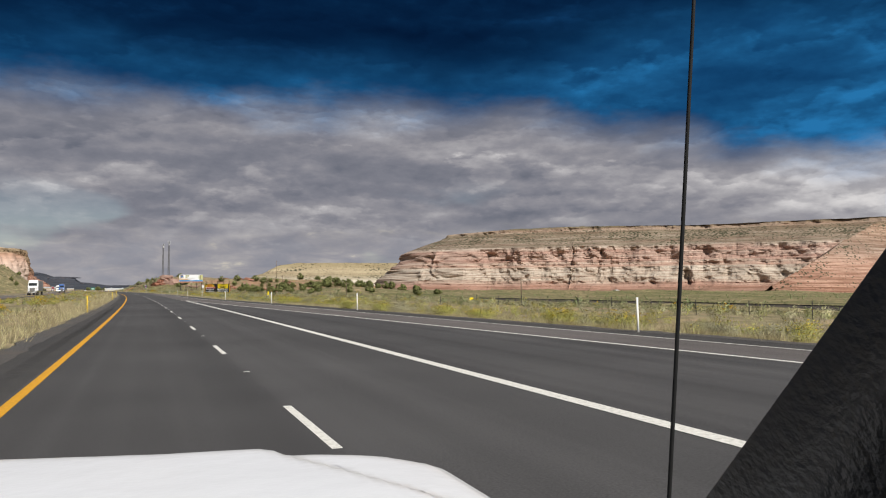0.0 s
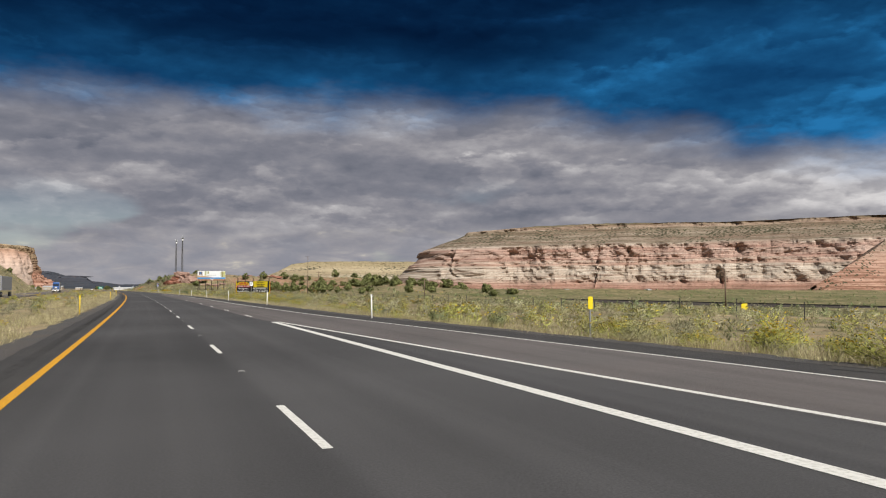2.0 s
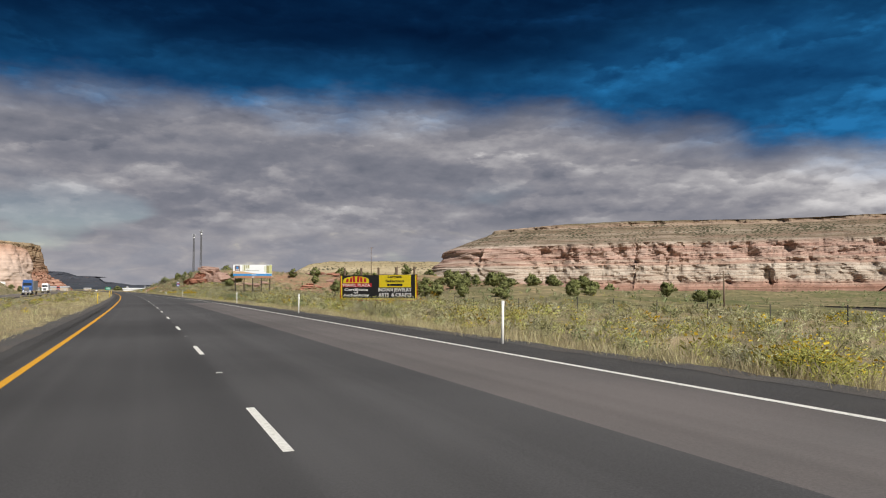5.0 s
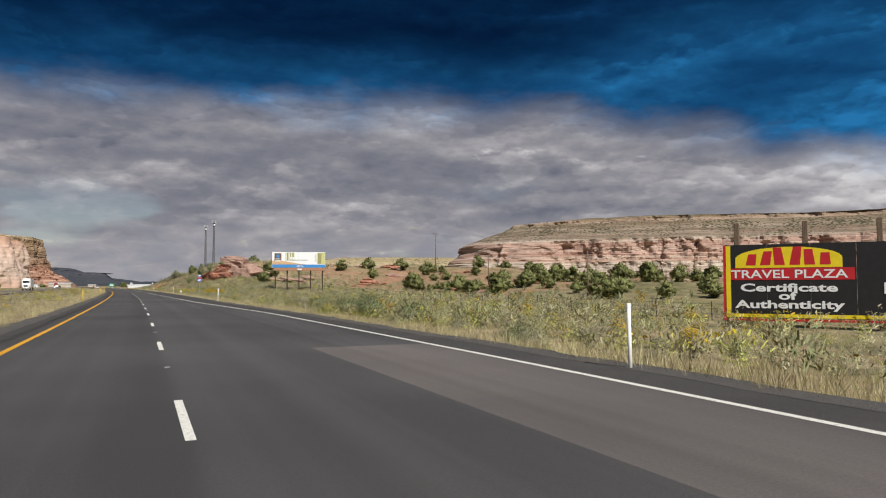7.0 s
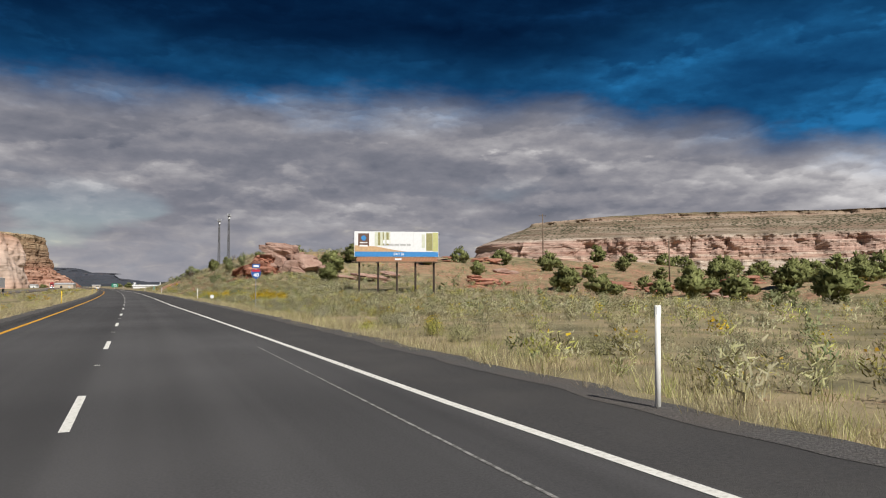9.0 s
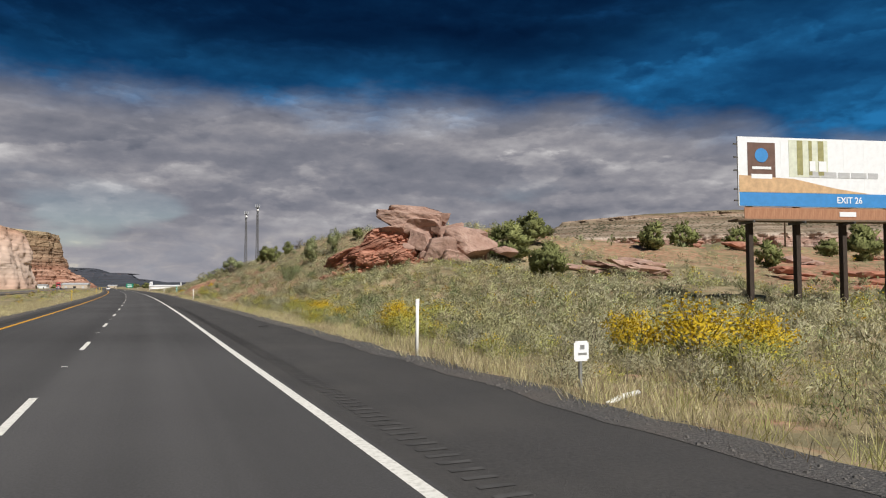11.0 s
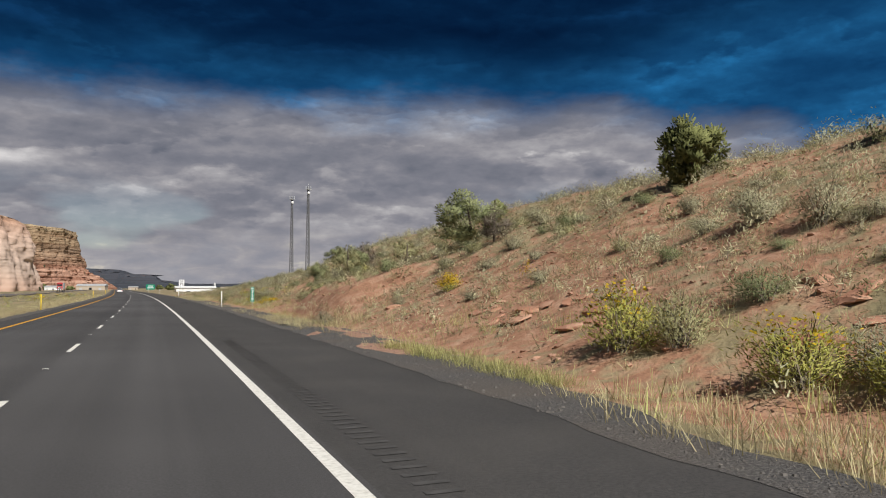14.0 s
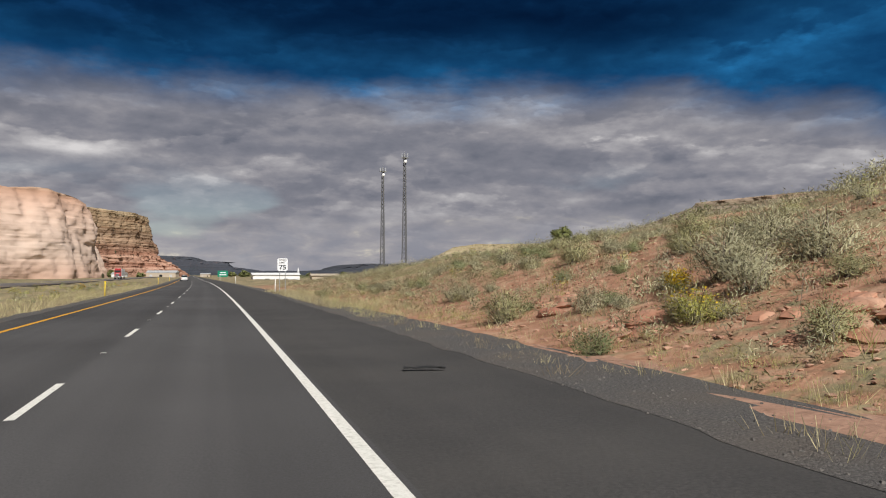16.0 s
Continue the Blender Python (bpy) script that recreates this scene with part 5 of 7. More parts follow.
for s_lo, s_hi, n in ((14, 105, 34), (140, 195, 16)):
    for _ in range(n):
        s = rv.uniform(s_lo, s_hi)
        w = rv.uniform(1.4, 2.6)
        shrub(rv.choice([0, 2, 4, 4, 4, 4]), s, float(pavement_right(s)) + rv.uniform(1.6, 4.6), w, w * rv.uniform(0.36, 0.52), rv.randrange(3), rv.uniform(0, 360))
for _ in range(80):
    s = rv.uniform(14, 330)
    w = rv.uniform(1.0, 2.2)
    shrub(rv.choice([3, 4, 4, 4, 0, 0, 2]), s, -8.4 - 13.5 * rv.random() ** 0.8, w, w * rv.uniform(0.4, 0.58), rv.randrange(3), rv.uniform(0, 360))
# rounded low bushes dotted over the cut
for _ in range(290):
    s = rv.uniform(484, 640)
    w = rv.uniform(0.8, 1.7)
    shrub(rv.choice([0, 0, 2, 2, 1]), s, 12.2 + 12 * rv.random() ** 0.9, w, w * rv.uniform(0.42, 0.62), rv.randrange(3), rv.uniform(0, 360))
rs = random.Random(77)
count = 0
while count < 170:
    s = rs.uniform(5, 640)
    r = rs.uniform(1.9, 6.5)
    l = float(pavement_right(s)) + r
    if 478 < s < 640 and r > 3.5 and rs.random() < 0.7:
        continue
    if value_noise(s / 8, l / 5, 4) < -0.2:
        continue
    kind = rs.choice([0, 0, 0, 1, 2, 2, 2, 4]) if not 340 < s < 470 else rs.choice([0, 0, 0, 2, 2, 4])
    w = rs.uniform(0.9, 1.9)
    shrub(kind, s, l, w, w * rs.uniform(0.42, 0.7), rs.randrange(3), rs.uniform(0, 360))
    count += 1

SCRUB_LABELS = ["grey-green sagebrush scrub over the flats", "dark green desert scrub over the flats", "olive desert scrub over the flats", "yellow-flowered rabbitbrush scattered over the flats", "yellow-green rabbitbrush over the flats"]
for k, (m, fl) in enumerate(LEAF_KINDS):
    # scrub beside the road, then on the flats behind it, on the hill and in the median
    near, s1, l1 = veg_places(100 + k, [900, 300, 700, 20, 300][k], (5, 650), lambda u, s: pavement_right(s) + 4.5 + 9 * u, -0.5, 0.65, 1.4, [k])
    if k < 2:
        keep = (s1 > 235) | (np.random.RandomState(k + 50).rand(len(s1)) < 0.4)
        near, s1 = near[keep], s1[keep]
    apron, s4, l4 = veg_places(180 + k, [700, 260, 500, 20, 250][k], (372, 480), lambda u, s: pavement_right(s) + 3.0 + 10 * u, -0.7, 0.55, 1.2, [k])
    flat, s2, l2 = veg_places(110 + k, [1700, 600, 1500, 140, 650][k], (-10, 660), lambda u, s: pavement_right(s) + 12 + 32 * u ** 1.1, -0.45, 0.65, 1.5, [k])
    far, s3, l3 = veg_places(120 + k, [650, 420, 620, 60, 220][k], (60, 700), lambda u, s: 46 + 90 * u, -0.3, 0.9, 1.9, [k])
    mid, s5, l5 = veg_places(140 + k, [260, 60, 260, 130, 420][k], (10, 760), lambda u, s: -8.5 - 14 * u, -0.3, 0.7, 1.5, [k])
    hillside, _, _ = veg_places(260 + k, [420, 200, 420, 20, 60][k], (380, 580), lambda u, s: -36 - 42 * u, -0.5, 0.8, 1.7, [k])
    mid = np.concatenate([mid, hillside])
    back, _, _ = veg_places(190 + k, [900, 330, 700, 20, 200][k], (370, 500), lambda u, s: 18 + 34 * u, -0.7, 0.6, 1.4, [k])
    slope, _, _ = veg_places(230 + k, [1100, 300, 800, 10, 120][k], (418, 474), lambda u, s: 13 + 20 * u, -0.9, 0.7, 1.4, [k])
    back = np.concatenate([back, slope])
    rear, _, _ = veg_places(250 + k, [420, 150, 420, 10, 90][k], (320, 470), lambda u, s: 28 + 36 * u, -0.5, 0.8, 1.6, [k])
    back = np.concatenate([back, rear])
    plain_, s6, _ = veg_places(240 + k, [420, 260, 620, 25, 560][k], (95, 345), lambda u, s: pavement_right(s) + 2.6 + 20 * u ** 1.2, -0.6, 0.8, 1.7, [k])
    plain_[s6 < 235, 5] *= 0.72
    near[s1 < 235, 5] *= 0.7
    back = np.concatenate([back, plain_])
    if k == 4:
        verge_, _, _ = veg_places(270, 320, (5, 240), lambda u, s: pavement_right(s) + 1.8 + 9 * u, -0.6, 0.7, 1.35, [k])
        apron = np.concatenate([apron, verge_])
    keep = (s1 < 476) | (np.random.RandomState(k).rand(len(s1)) < 0.25)
    near = near[keep]
    keep = (s2 < 476) | (l2 > 36) | (np.random.RandomState(k + 9).rand(len(s2)) < [0.3, 0.1, 0.35, 0.01, 0.03][k])
    flat = flat[keep]
    joined(SHRUB_NAMES[k] + "_scrub", SCRUB_LABELS[k], "scrub", {k: SHRUBS[k][0]}, {k: SHRUBS[k][1]}, [m, TWIG, FLOWER], np.concatenate([near, apron]), {k: SHRUBS[k][2]})
    joined(SHRUB_NAMES[k] + "_scrub", SCRUB_LABELS[k], "scrub", {k: FAR_SHRUBS[k][0]}, {k: FAR_SHRUBS[k][1]}, [m, TWIG, FLOWER], np.concatenate([flat, far, mid, back]), {k: FAR_SHRUBS[k][2]})
for k, n in ((0, 4900), (2, 4100)):
    tuft, s1, l1 = veg_places(150 + k, n, (466, 690), lambda u, s: 10.3 + 23.2 * u ** 0.8, -0.6, 0.45, 1.35, [k])
    joined("hill_scrub", ["small grey-green bushes dotted over the red hillside", "", "small olive bushes dotted over the red hillside"][k], "scrub", {k: SMALL_SHRUBS[k][0]}, {k: SMALL_SHRUBS[k][1]}, [LEAF_KINDS[k][0], TWIG, FLOWER], tuft, {k: SMALL_SHRUBS[k][2]})

# far valley scrub: small dark clumps
far = shrub_quads(9, 15, 0.32, 0.12, 1, clumps=5)
fa, _, _ = veg_places(160, 7000, (-40, 1300), lambda u, s: 45 + 620 * u ** 1.25, -0.2, 0.8, 2.0, [0])
joined("valley_scrub", "low green scrub across the valley floor", "scrub", {0: far[0]}, {0: np.zeros(len(far[1]), int)}, [GREEN], fa, {0: far[2]})

# grass: tall straw and green along both verges, short on the hill
TUFTS = [tuft_quads(60 + k, 19, 0.28, 0.42, 0.0095) for k in range(4)]
zero = {k: np.zeros(19, int) for k in range(4)}


def verge(seed, n, s_rng, l_fn, clump, lo, hi):
    rows, s, l = veg_places(seed, n, s_rng, l_fn, clump, lo, hi, [0, 1, 2, 3])
    bare = ((s > 520) & (s < 541) | (s > 553.5) & (s < 612)) & (l > 6) & (l < 11.5)
    return rows[~bare | (np.random.RandomState(seed).rand(len(s)) < 0.12)]


joined("verge_grass", "tall dry straw-coloured grass along the verge", "grass", dict(enumerate(TUFTS)), zero, [STRAW], np.concatenate([
    verge(200, 14000, (-10, 660), lambda u, s: pavement_right(s) + 0.3 + 3.4 * u ** 1.2, -0.3, 0.5, 1.4), verge(201, 5200, (10, 700), lambda u, s: -5.9 - 6 * u ** 1.4, -0.5, 0.8, 1.7)]))
joined("green_grass", "green grass clumps among the dry grass", "grass", dict(enumerate(TUFTS)), zero, [GRASS], np.concatenate([
    verge(210, 5200, (-10, 660), lambda u, s: pavement_right(s) + 0.8 + 4.5 * u, -0.1, 0.6, 1.3), verge(211, 1500, (10, 700), lambda u, s: -6.2 - 12 * u, -0.1, 0.7, 1.4), verge(212, 3400, (200, 480), lambda u, s: pavement_right(s) + 3 + 24 * u, -0.3, 0.6, 1.2)]))
foot_g, _, _ = veg_places(216, 620, (541, 560), lambda u, s: 9.5 + 1.1 * u, 0.05, 0.3, 0.7, [0, 1, 2, 3])
foot_h, _, _ = veg_places(217, 420, (521, 530), lambda u, s: 8.2 + 0.9 * u, -0.8, 0.7, 1.2, [0, 1, 2, 3])
foot_k, _, _ = veg_places(218, 700, (566, 612), lambda u, s: 10.2 + 1.5 * u, -0.5, 0.35, 0.8, [0, 1, 2, 3])
joined("foot_grass", "yellow-green grass at the foot of the cut", "grass", dict(enumerate(TUFTS)), zero, [GRASS], np.concatenate([foot_g, foot_h, foot_k]))
joined("meadow_grass", "dry straw-coloured grass between the shrubs", "grass", dict(enumerate(TUFTS)), zero, [STRAW], np.concatenate([
    verge(213, 3000, (372, 482), lambda u, s: pavement_right(s) + 2.5 + 18 * u, -0.5, 0.6, 1.15), verge(214, 2200, (100, 372), lambda u, s: pavement_right(s) + 2.0 + 16 * u ** 1.2, -0.4, 0.6, 1.2), verge(215, 900, (5, 100), lambda u, s: pavement_right(s) + 1.5 + 9 * u, -0.3, 0.5, 1.1)]))
hill_g = verge(220, 20000, (455, 690), lambda u, s: 10.6 + 24 * u ** 0.8, -0.6, 0.5, 1.05)
HILL_TUFTS = [tuft_quads(80 + k, 15, 0.32, 0.32, 0.01) for k in range(4)]
hill_zero = {k: np.zeros(15, int) for k in range(4)}
joined("hill_grass", "short grey-green grass tufts on the red hillside", "grass", dict(enumerate(HILL_TUFTS)), hill_zero, [SAGE], hill_g[::3])
joined("olive_hill_grass", "olive green grass tufts on the red hillside", "grass", dict(enumerate(HILL_TUFTS)), hill_zero, [OLIVE], hill_g[2::3])
joined("dry_hill_grass", "dry straw tufts on the red hillside", "grass", dict(enumerate(HILL_TUFTS)), hill_zero, [STRAW], hill_g[1::3])


# ---------------------------------------------------------------- trees
def crown_quads(seed, n, clumps, squat=0.5, leaf_len=0.12, leaf_w=0.07, low=0.12, ragged=0.2):
    """A unit crown, 1 m wide and high, of leaf sprays gathered in uneven clumps with gaps between them."""
    rnd = np.random.RandomState(seed)
    c = rnd.normal(size=(clumps, 3))
    c /= np.linalg.norm(c, axis=1, keepdims=True)
    c *= rnd.uniform(0.45, 1.0 + ragged, (clumps, 1)) ** 0.6
    c = c * np.array([0.38, 0.38, 0.42]) + np.array([0, 0, 0.5])
    c[:, 2] = np.maximum(c[:, 2], low)
    c[:, :2] *= np.interp(c[:, 2], [low, 0.45, 1.0], [0.85, 1.05, squat])[:, None]
    r = rnd.uniform(0.1, 0.19, clumps)
    k = rnd.randint(0, clumps, n)
    o = rnd.normal(size=(n, 3))
    o /= np.linalg.norm(o, axis=1, keepdims=True)
    p = c[k] + o * (r[k] * rnd.rand(n) ** 0.4)[:, None]
    d = o + np.array([0, 0, 0.5]) + rnd.normal(size=(n, 3)) * 0.4
    soft = o + 1.1 * (p - np.array([0, 0, 0.45])) / 0.45
    soft /= np.linalg.norm(soft, axis=1, keepdims=True)
    return frame_quads(p, d, leaf_len * rnd.uniform(0.5, 1.2, n), leaf_w * rnd.uniform(0.5, 1.2, n), rnd), c, soft


def tree_meshes(seed, mat, n, clumps, squat, leaf_len, leaf_w, low=0.12, ragged=0.2, trunk_r=0.035):
    q, c, soft = crown_quads(seed, n, clumps, squat, leaf_len, leaf_w, low, ragged)
    rnd = random.Random(seed)
    trunk = tube_mesh("trunk", [(0, 0, -0.08), (0.02, 0.01, 0.12), (-0.01, 0.03, 0.32), (0.02, 0.0, 0.62), (0.01, 0.01, 0.85)], [trunk_r * 1.3, trunk_r, trunk_r * 0.8, trunk_r * 0.45, trunk_r * 0.15], BARK, 7)
    limbs = []
    for k in range(9):
        tip = c[k % len(c)]
        z0 = rnd.uniform(0.08, 0.4)
        mid = (tip[0] * 0.5, tip[1] * 0.5, (z0 + tip[2]) * 0.5 + 0.03)
        limbs.append(tube_mesh("limb", [(0, 0, z0), mid, tuple(tip)], [trunk_r * 0.5, trunk_r * 0.32, trunk_r * 0.1], BARK, 5))
    return quads_mesh("crown", q, mat, None, soft), trunk, limbs


JUNIPERS = [tree_meshes(300 + k, JUNIPER, 5200, 36 + 4 * k, [0.6, 0.5, 0.7][k], 0.075, 0.035) for k in range(3)]
FAR_JUNIPERS = [tree_meshes(320 + k, JUNIPER, 900, 26, [0.6, 0.5, 0.7][k], 0.14, 0.08) for k in range(3)]
BROADLEAF = [tree_meshes(340 + k, BROAD, 6500, 34, 0.65, 0.042, 0.02, 0.16, 0.4, 0.02) for k in range(2)]
BARE = [tree_meshes(350, TWIG, 900, 22, 0.8, 0.22, 0.01, 0.3, 0.35, 0.025)]

HALF_BARE = tree_meshes(362, OLIVE, 1500, 20, 0.9, 0.06, 0.018, 0.35, 0.4, 0.045)


def tree(kind, s, l, w, h, name, label, group, sink=0.1, turn=0):
    crown, trunk, limbs = kind
    root = thing(name, label, "tree", group, m=at_road(s, l, ground_at(s, l) - sink, turn) @ Matrix.Diagonal((w, w, h, 1)))
    part("trunk", trunk, root)
    for me in limbs[:5]:
        part("limb", me, root)
    part("crown", crown, root)
    return root


for i, (s, l, w, h) in enumerate([(513.8, 20.8, 2.0, 2.5), (534.7, 23.2, 3.0, 2.9), (526.2, 25.4, 2.0, 2.5), (592.2, 22.3, 1.0, 1.4), (636, 28.9, 1.9, 1.5), (453.6, 32.9, 3.6, 2.9), (470.5, 38.3, 5.8, 4.2), (457, 34.0, 2.0, 2.4), (472, 33, 2.6, 2.4),
                                  (476, 44, 5, 3.8), (490, 27.0, 1.6, 1.6), (559, 26, 1.6, 1.4)]):
    tree(JUNIPERS[i % 3], s, l, w, h, "juniper", "dark green juniper on the scrubby slope", "junipers", turn=70 * i)
for i, (s, l, w, h) in enumerate([(488.9, 20.9, 2.3, 3.1), (487.3, 23.2, 1.8, 3.3), (585.3, 20.4, 2.8, 1.9), (549.0, 19.3, 4.3, 3.3), (563.7, 16.4, 2.8, 2.5), (575.4, 16.2, 2.2, 2.1)]):
    tree(BROADLEAF[i % 2], s, l, w, h, "young_tree", "thin leafy green young tree on the red slope", "young trees", turn=50 * i)
tree(BARE[0], 526.5, 27.5, 2.4, 2.0, "dead_shrub", "leafless grey shrub on the crest of the hill", "dead shrubs")
for i, (s, l, w, h) in enumerate([(566.7, 17.6, 3.4, 2.0), (574.1, 20.1, 2.4, 1.9), (543.5, 18.2, 2.4, 1.8)]):
    tree(BARE[0], s, l, w, h, "dead_shrub", "leafless grey shrub on the red slope", "dead shrubs", turn=60 * i)
tree(HALF_BARE, 558.8, 14.5, 2.9, 2.5, "old_shrub", "half-bare old desert shrub with a dark forked trunk", "old shrubs")
tree(HALF_BARE, 555.0, 17.5, 2.6, 2.0, "old_shrub", "half-bare old desert shrub with a dark forked trunk", "old shrubs", turn=80)
rt = random.Random(3)
for i in range(150):
    if i >= 110:
        s, l = rt.uniform(320, 430), rt.uniform(62, 150)
    elif i < 70:
        s, l = rt.uniform(375, 500), rt.uniform(58, 140)
    elif i < 92:
        s, l = rt.uniform(330, 440), rt.uniform(80, 170)
    else:
        s, l = rt.uniform(470, 700), rt.uniform(36, 70)
    if rt.random() < 0.15:
        continue
    w = rt.uniform(2.4, 5.2)
    tree(FAR_JUNIPERS[i % 3], s, l, w, w * rt.uniform(0.7, 1.0), "juniper", "dark green juniper on the ledges behind the scrub", "junipers on the ledges", turn=rt.uniform(0, 360))


for i in range(16):
    w = rt.uniform(1.8, 3.4)
    tree(FAR_JUNIPERS[i % 3], rt.uniform(410, 555), rt.uniform(-75, -39), w, w * rt.uniform(0.8, 1.1), "juniper", "dark green juniper on the grassy slope beyond the highway", "junipers beyond the highway", turn=rt.uniform(0, 360))


# ---------------------------------------------------------------- roadside things
STEEL = plain("galvanised_steel", (0.42, 0.43, 0.43), 0.45, 0.7, 0.15)
GREY_BOX_ = plain("pale_grey", (0.35, 0.36, 0.38), 0.5)
TOWER_STEEL = plain("weathered_steel", (0.13, 0.13, 0.135), 0.6, 0.3, 0.15)
DARK_STEEL = plain("dark_steel", (0.09, 0.085, 0.08), 0.6, 0.4, 0.2)
WOOD = material("weathered_wood", [(0.3, (0.1, 0.07, 0.05)), (0.7, (0.22, 0.16, 0.11))], scale=5, rough=0.9, bump=0.5, stretch=(6, 6, 0.7))
SIGN_GREEN = plain("sign_green", (0.0, 0.19, 0.11), 0.5, var=0.06)
SIGN_WHITE = plain("sign_white", (0.78, 0.79, 0.8), 0.5, var=0.05)
SIGN_BLACK = plain("sign_black", (0.016, 0.016, 0.018), 0.55, var=0.2)
SIGN_YELLOW = plain("sign_yellow", (0.8, 0.62, 0.02), 0.5, var=0.06)
SIGN_RED = plain("sign_red", (0.5, 0.02, 0.03), 0.5, var=0.08)
SIGN_BLUE = plain("sign_blue", (0.02, 0.09, 0.32), 0.5, var=0.08)
SKY_BLUE = plain("panel_blue", (0.05, 0.24, 0.55), 0.5, var=0.08)
TAN = plain("panel_tan", (0.55, 0.36, 0.2), 0.6, var=0.15)
PANEL_OLIVE = plain("panel_olive", (0.3, 0.28, 0.12), 0.6, var=0.2)
PANEL_PALE = plain("panel_pale", (0.62, 0.64, 0.52), 0.6, var=0.1)
PANEL_LIME = plain("panel_lime", (0.5, 0.5, 0.22), 0.6, var=0.12)
PANEL_BROWN = plain("panel_brown", (0.14, 0.08, 0.06), 0.6, var=0.15)
POST_BROWN = material("dark_brown_post", [(0.3, (0.03, 0.022, 0.018)), (0.7, (0.075, 0.055, 0.042))], scale=5, rough=0.85, bump=0.4, stretch=(6, 6, 0.7))
APRON = material("apron_boards", [(0.3, (0.3, 0.14, 0.08)), (0.7, (0.45, 0.24, 0.14))], scale=3, rough=0.85, bump=0.3, stretch=(4, 4, 0.6))
TIRE = plain("tyre_rubber", (0.02, 0.02, 0.02), 0.85, var=0.2)
CHROME = plain("chrome", (0.6, 0.6, 0.6), 0.25, 1.0, 0.05)
GLASS = plain("dark_glass", (0.02, 0.025, 0.03), 0.08, 0.0, 0.05, spec=0.6)
WHITE_PAINTED = plain("painted_white", (0.75, 0.75, 0.74), 0.55, var=0.06)
BEIGE_WALL = plain("beige_wall", (0.48, 0.4, 0.31), 0.8, var=0.1)
ROOF_GREY = plain("metal_roof", (0.5, 0.5, 0.5), 0.5, 0.2, 0.1)


def text_mesh(body, height, mat, bold=0.0, width=None):
    """Flat letters, standing up in the x-z plane, centred, of the given capital height."""
    cu = bpy.data.curves.new("letters", "FONT")
    cu.body, cu.align_x, cu.align_y, cu.extrude, cu.offset = body, "CENTER", "CENTER", 0.004, bold
    cu.resolution_u = 3
    ob = new("letters", cu)
    dg = bpy.context.evaluated_depsgraph_get()
    me = bpy.data.meshes.new_from_object(ob.evaluated_get(dg))
    bpy.data.objects.remove(ob)
    bpy.data.curves.remove(cu)
    v = np.array([q.co[:] for q in me.vertices])
    k = height / 0.7
    kx = k if width is None else width / max(np.ptp(v[:, 0]), 1e-3)
    out = np.stack([(v[:, 0] - v[:, 0].mean() * 0) * kx, -v[:, 2] * k, v[:, 1] * k], 1)
    out[:, 0] -= (out[:, 0].max() + out[:, 0].min()) / 2
    out[:, 2] -= (out[:, 2].max() + out[:, 2].min()) / 2
    for q, c in zip(me.vertices, out):
        q.co = c
    me.materials.clear()
    me.materials.append(mat)
    return me


def panel(name, w, h, mat, parent, x, z, y=-0.01, label="", depth=0.012):
    return part(name, box_mesh(name, (w, depth, h), mat), parent, label, pose(x, y, z))


def polygon_panel(name, pts, mat, parent, y, label="", depth=0.012):
    bm = bmesh.new()
    f = bm.faces.new([bm.verts.new((x, y, z)) for x, z in pts])
    r = bmesh.ops.extrude_face_region(bm, geom=[f])
    bmesh.ops.translate(bm, vec=(0, -depth, 0), verts=[g for g in r["geom"] if isinstance(g, bmesh.types.BMVert)])
    bmesh.ops.recalc_face_normals(bm, faces=bm.faces)
    return part(name, bm_mesh(name, bm, mat), parent, label)


def delineator(s, l, mat, label, group, lean=0.0, h=1.3):
    root = thing("delineator_post", label, "marker post", group, m=at_road(s, l, ground_at(s, l)) @ pose(0, 0, 0, lean, lean * 0.6, 0))
    bm = bmesh.new()
    bmesh.ops.create_cone(bm, cap_ends=True, segments=14, radius1=0.042, radius2=0.038, depth=h + 0.3)
    bmesh.ops.translate(bm, vec=(0, 0, (h - 0.3) / 2), verts=bm.verts)
    part("tube", bm_mesh("tube", bm, mat, True), root)
    part("cap", box_mesh("cap", (0.1, 0.03, 0.16), mat, 0.008, (0, 0, h + 0.04)), root, "flattened top")
    part("reflector", box_mesh("reflector", (0.07, 0.006, 0.1), SIGN_WHITE if mat is POST_WHITE else SIGN_YELLOW, 0, (0, -0.02, h + 0.05)), root, "reflective patch")
    part("base", box_mesh("base", (0.16, 0.16, 0.06), DARK_STEEL, 0.01, (0, 0, 0.0)), root)
    return root


for s, l in [(23, 15.3), (55.3, 13.4), (83, 11.4), (112, 9.7), (146.2, 9.4), (174.5, 8.95), (203, 8.75), (234, 8.7), (267.6, 8.69), (335.5, 7.4), (417.3, 7.75), (498, 7.85), (577, 8.0), (655, 8.2), (735, 8.2), (815, 8.2)]:
    delineator(s, l, POST_WHITE, "slim white plastic marker post on the verge", "white marker posts", 1.2 * math.sin(s))
for s in (60, 127, 190.5, 276, 343, 409, 496.5, 575, 647, 725, 800):
    delineator(s, -5.75, POST_YELLOW, "slim yellow plastic marker post on the median", "yellow marker posts", 1.0 * math.cos(s), 1.15)


def bar_row(parent, x, z, widths, h, mat, y):
    x0 = x - (sum(widths) + 0.35 * h * (len(widths) - 1)) / 2
    for w in widths:
        panel("text_bar", w, h, mat, parent, x0 + w / 2, z, y)
        x0 += w + 0.35 * h


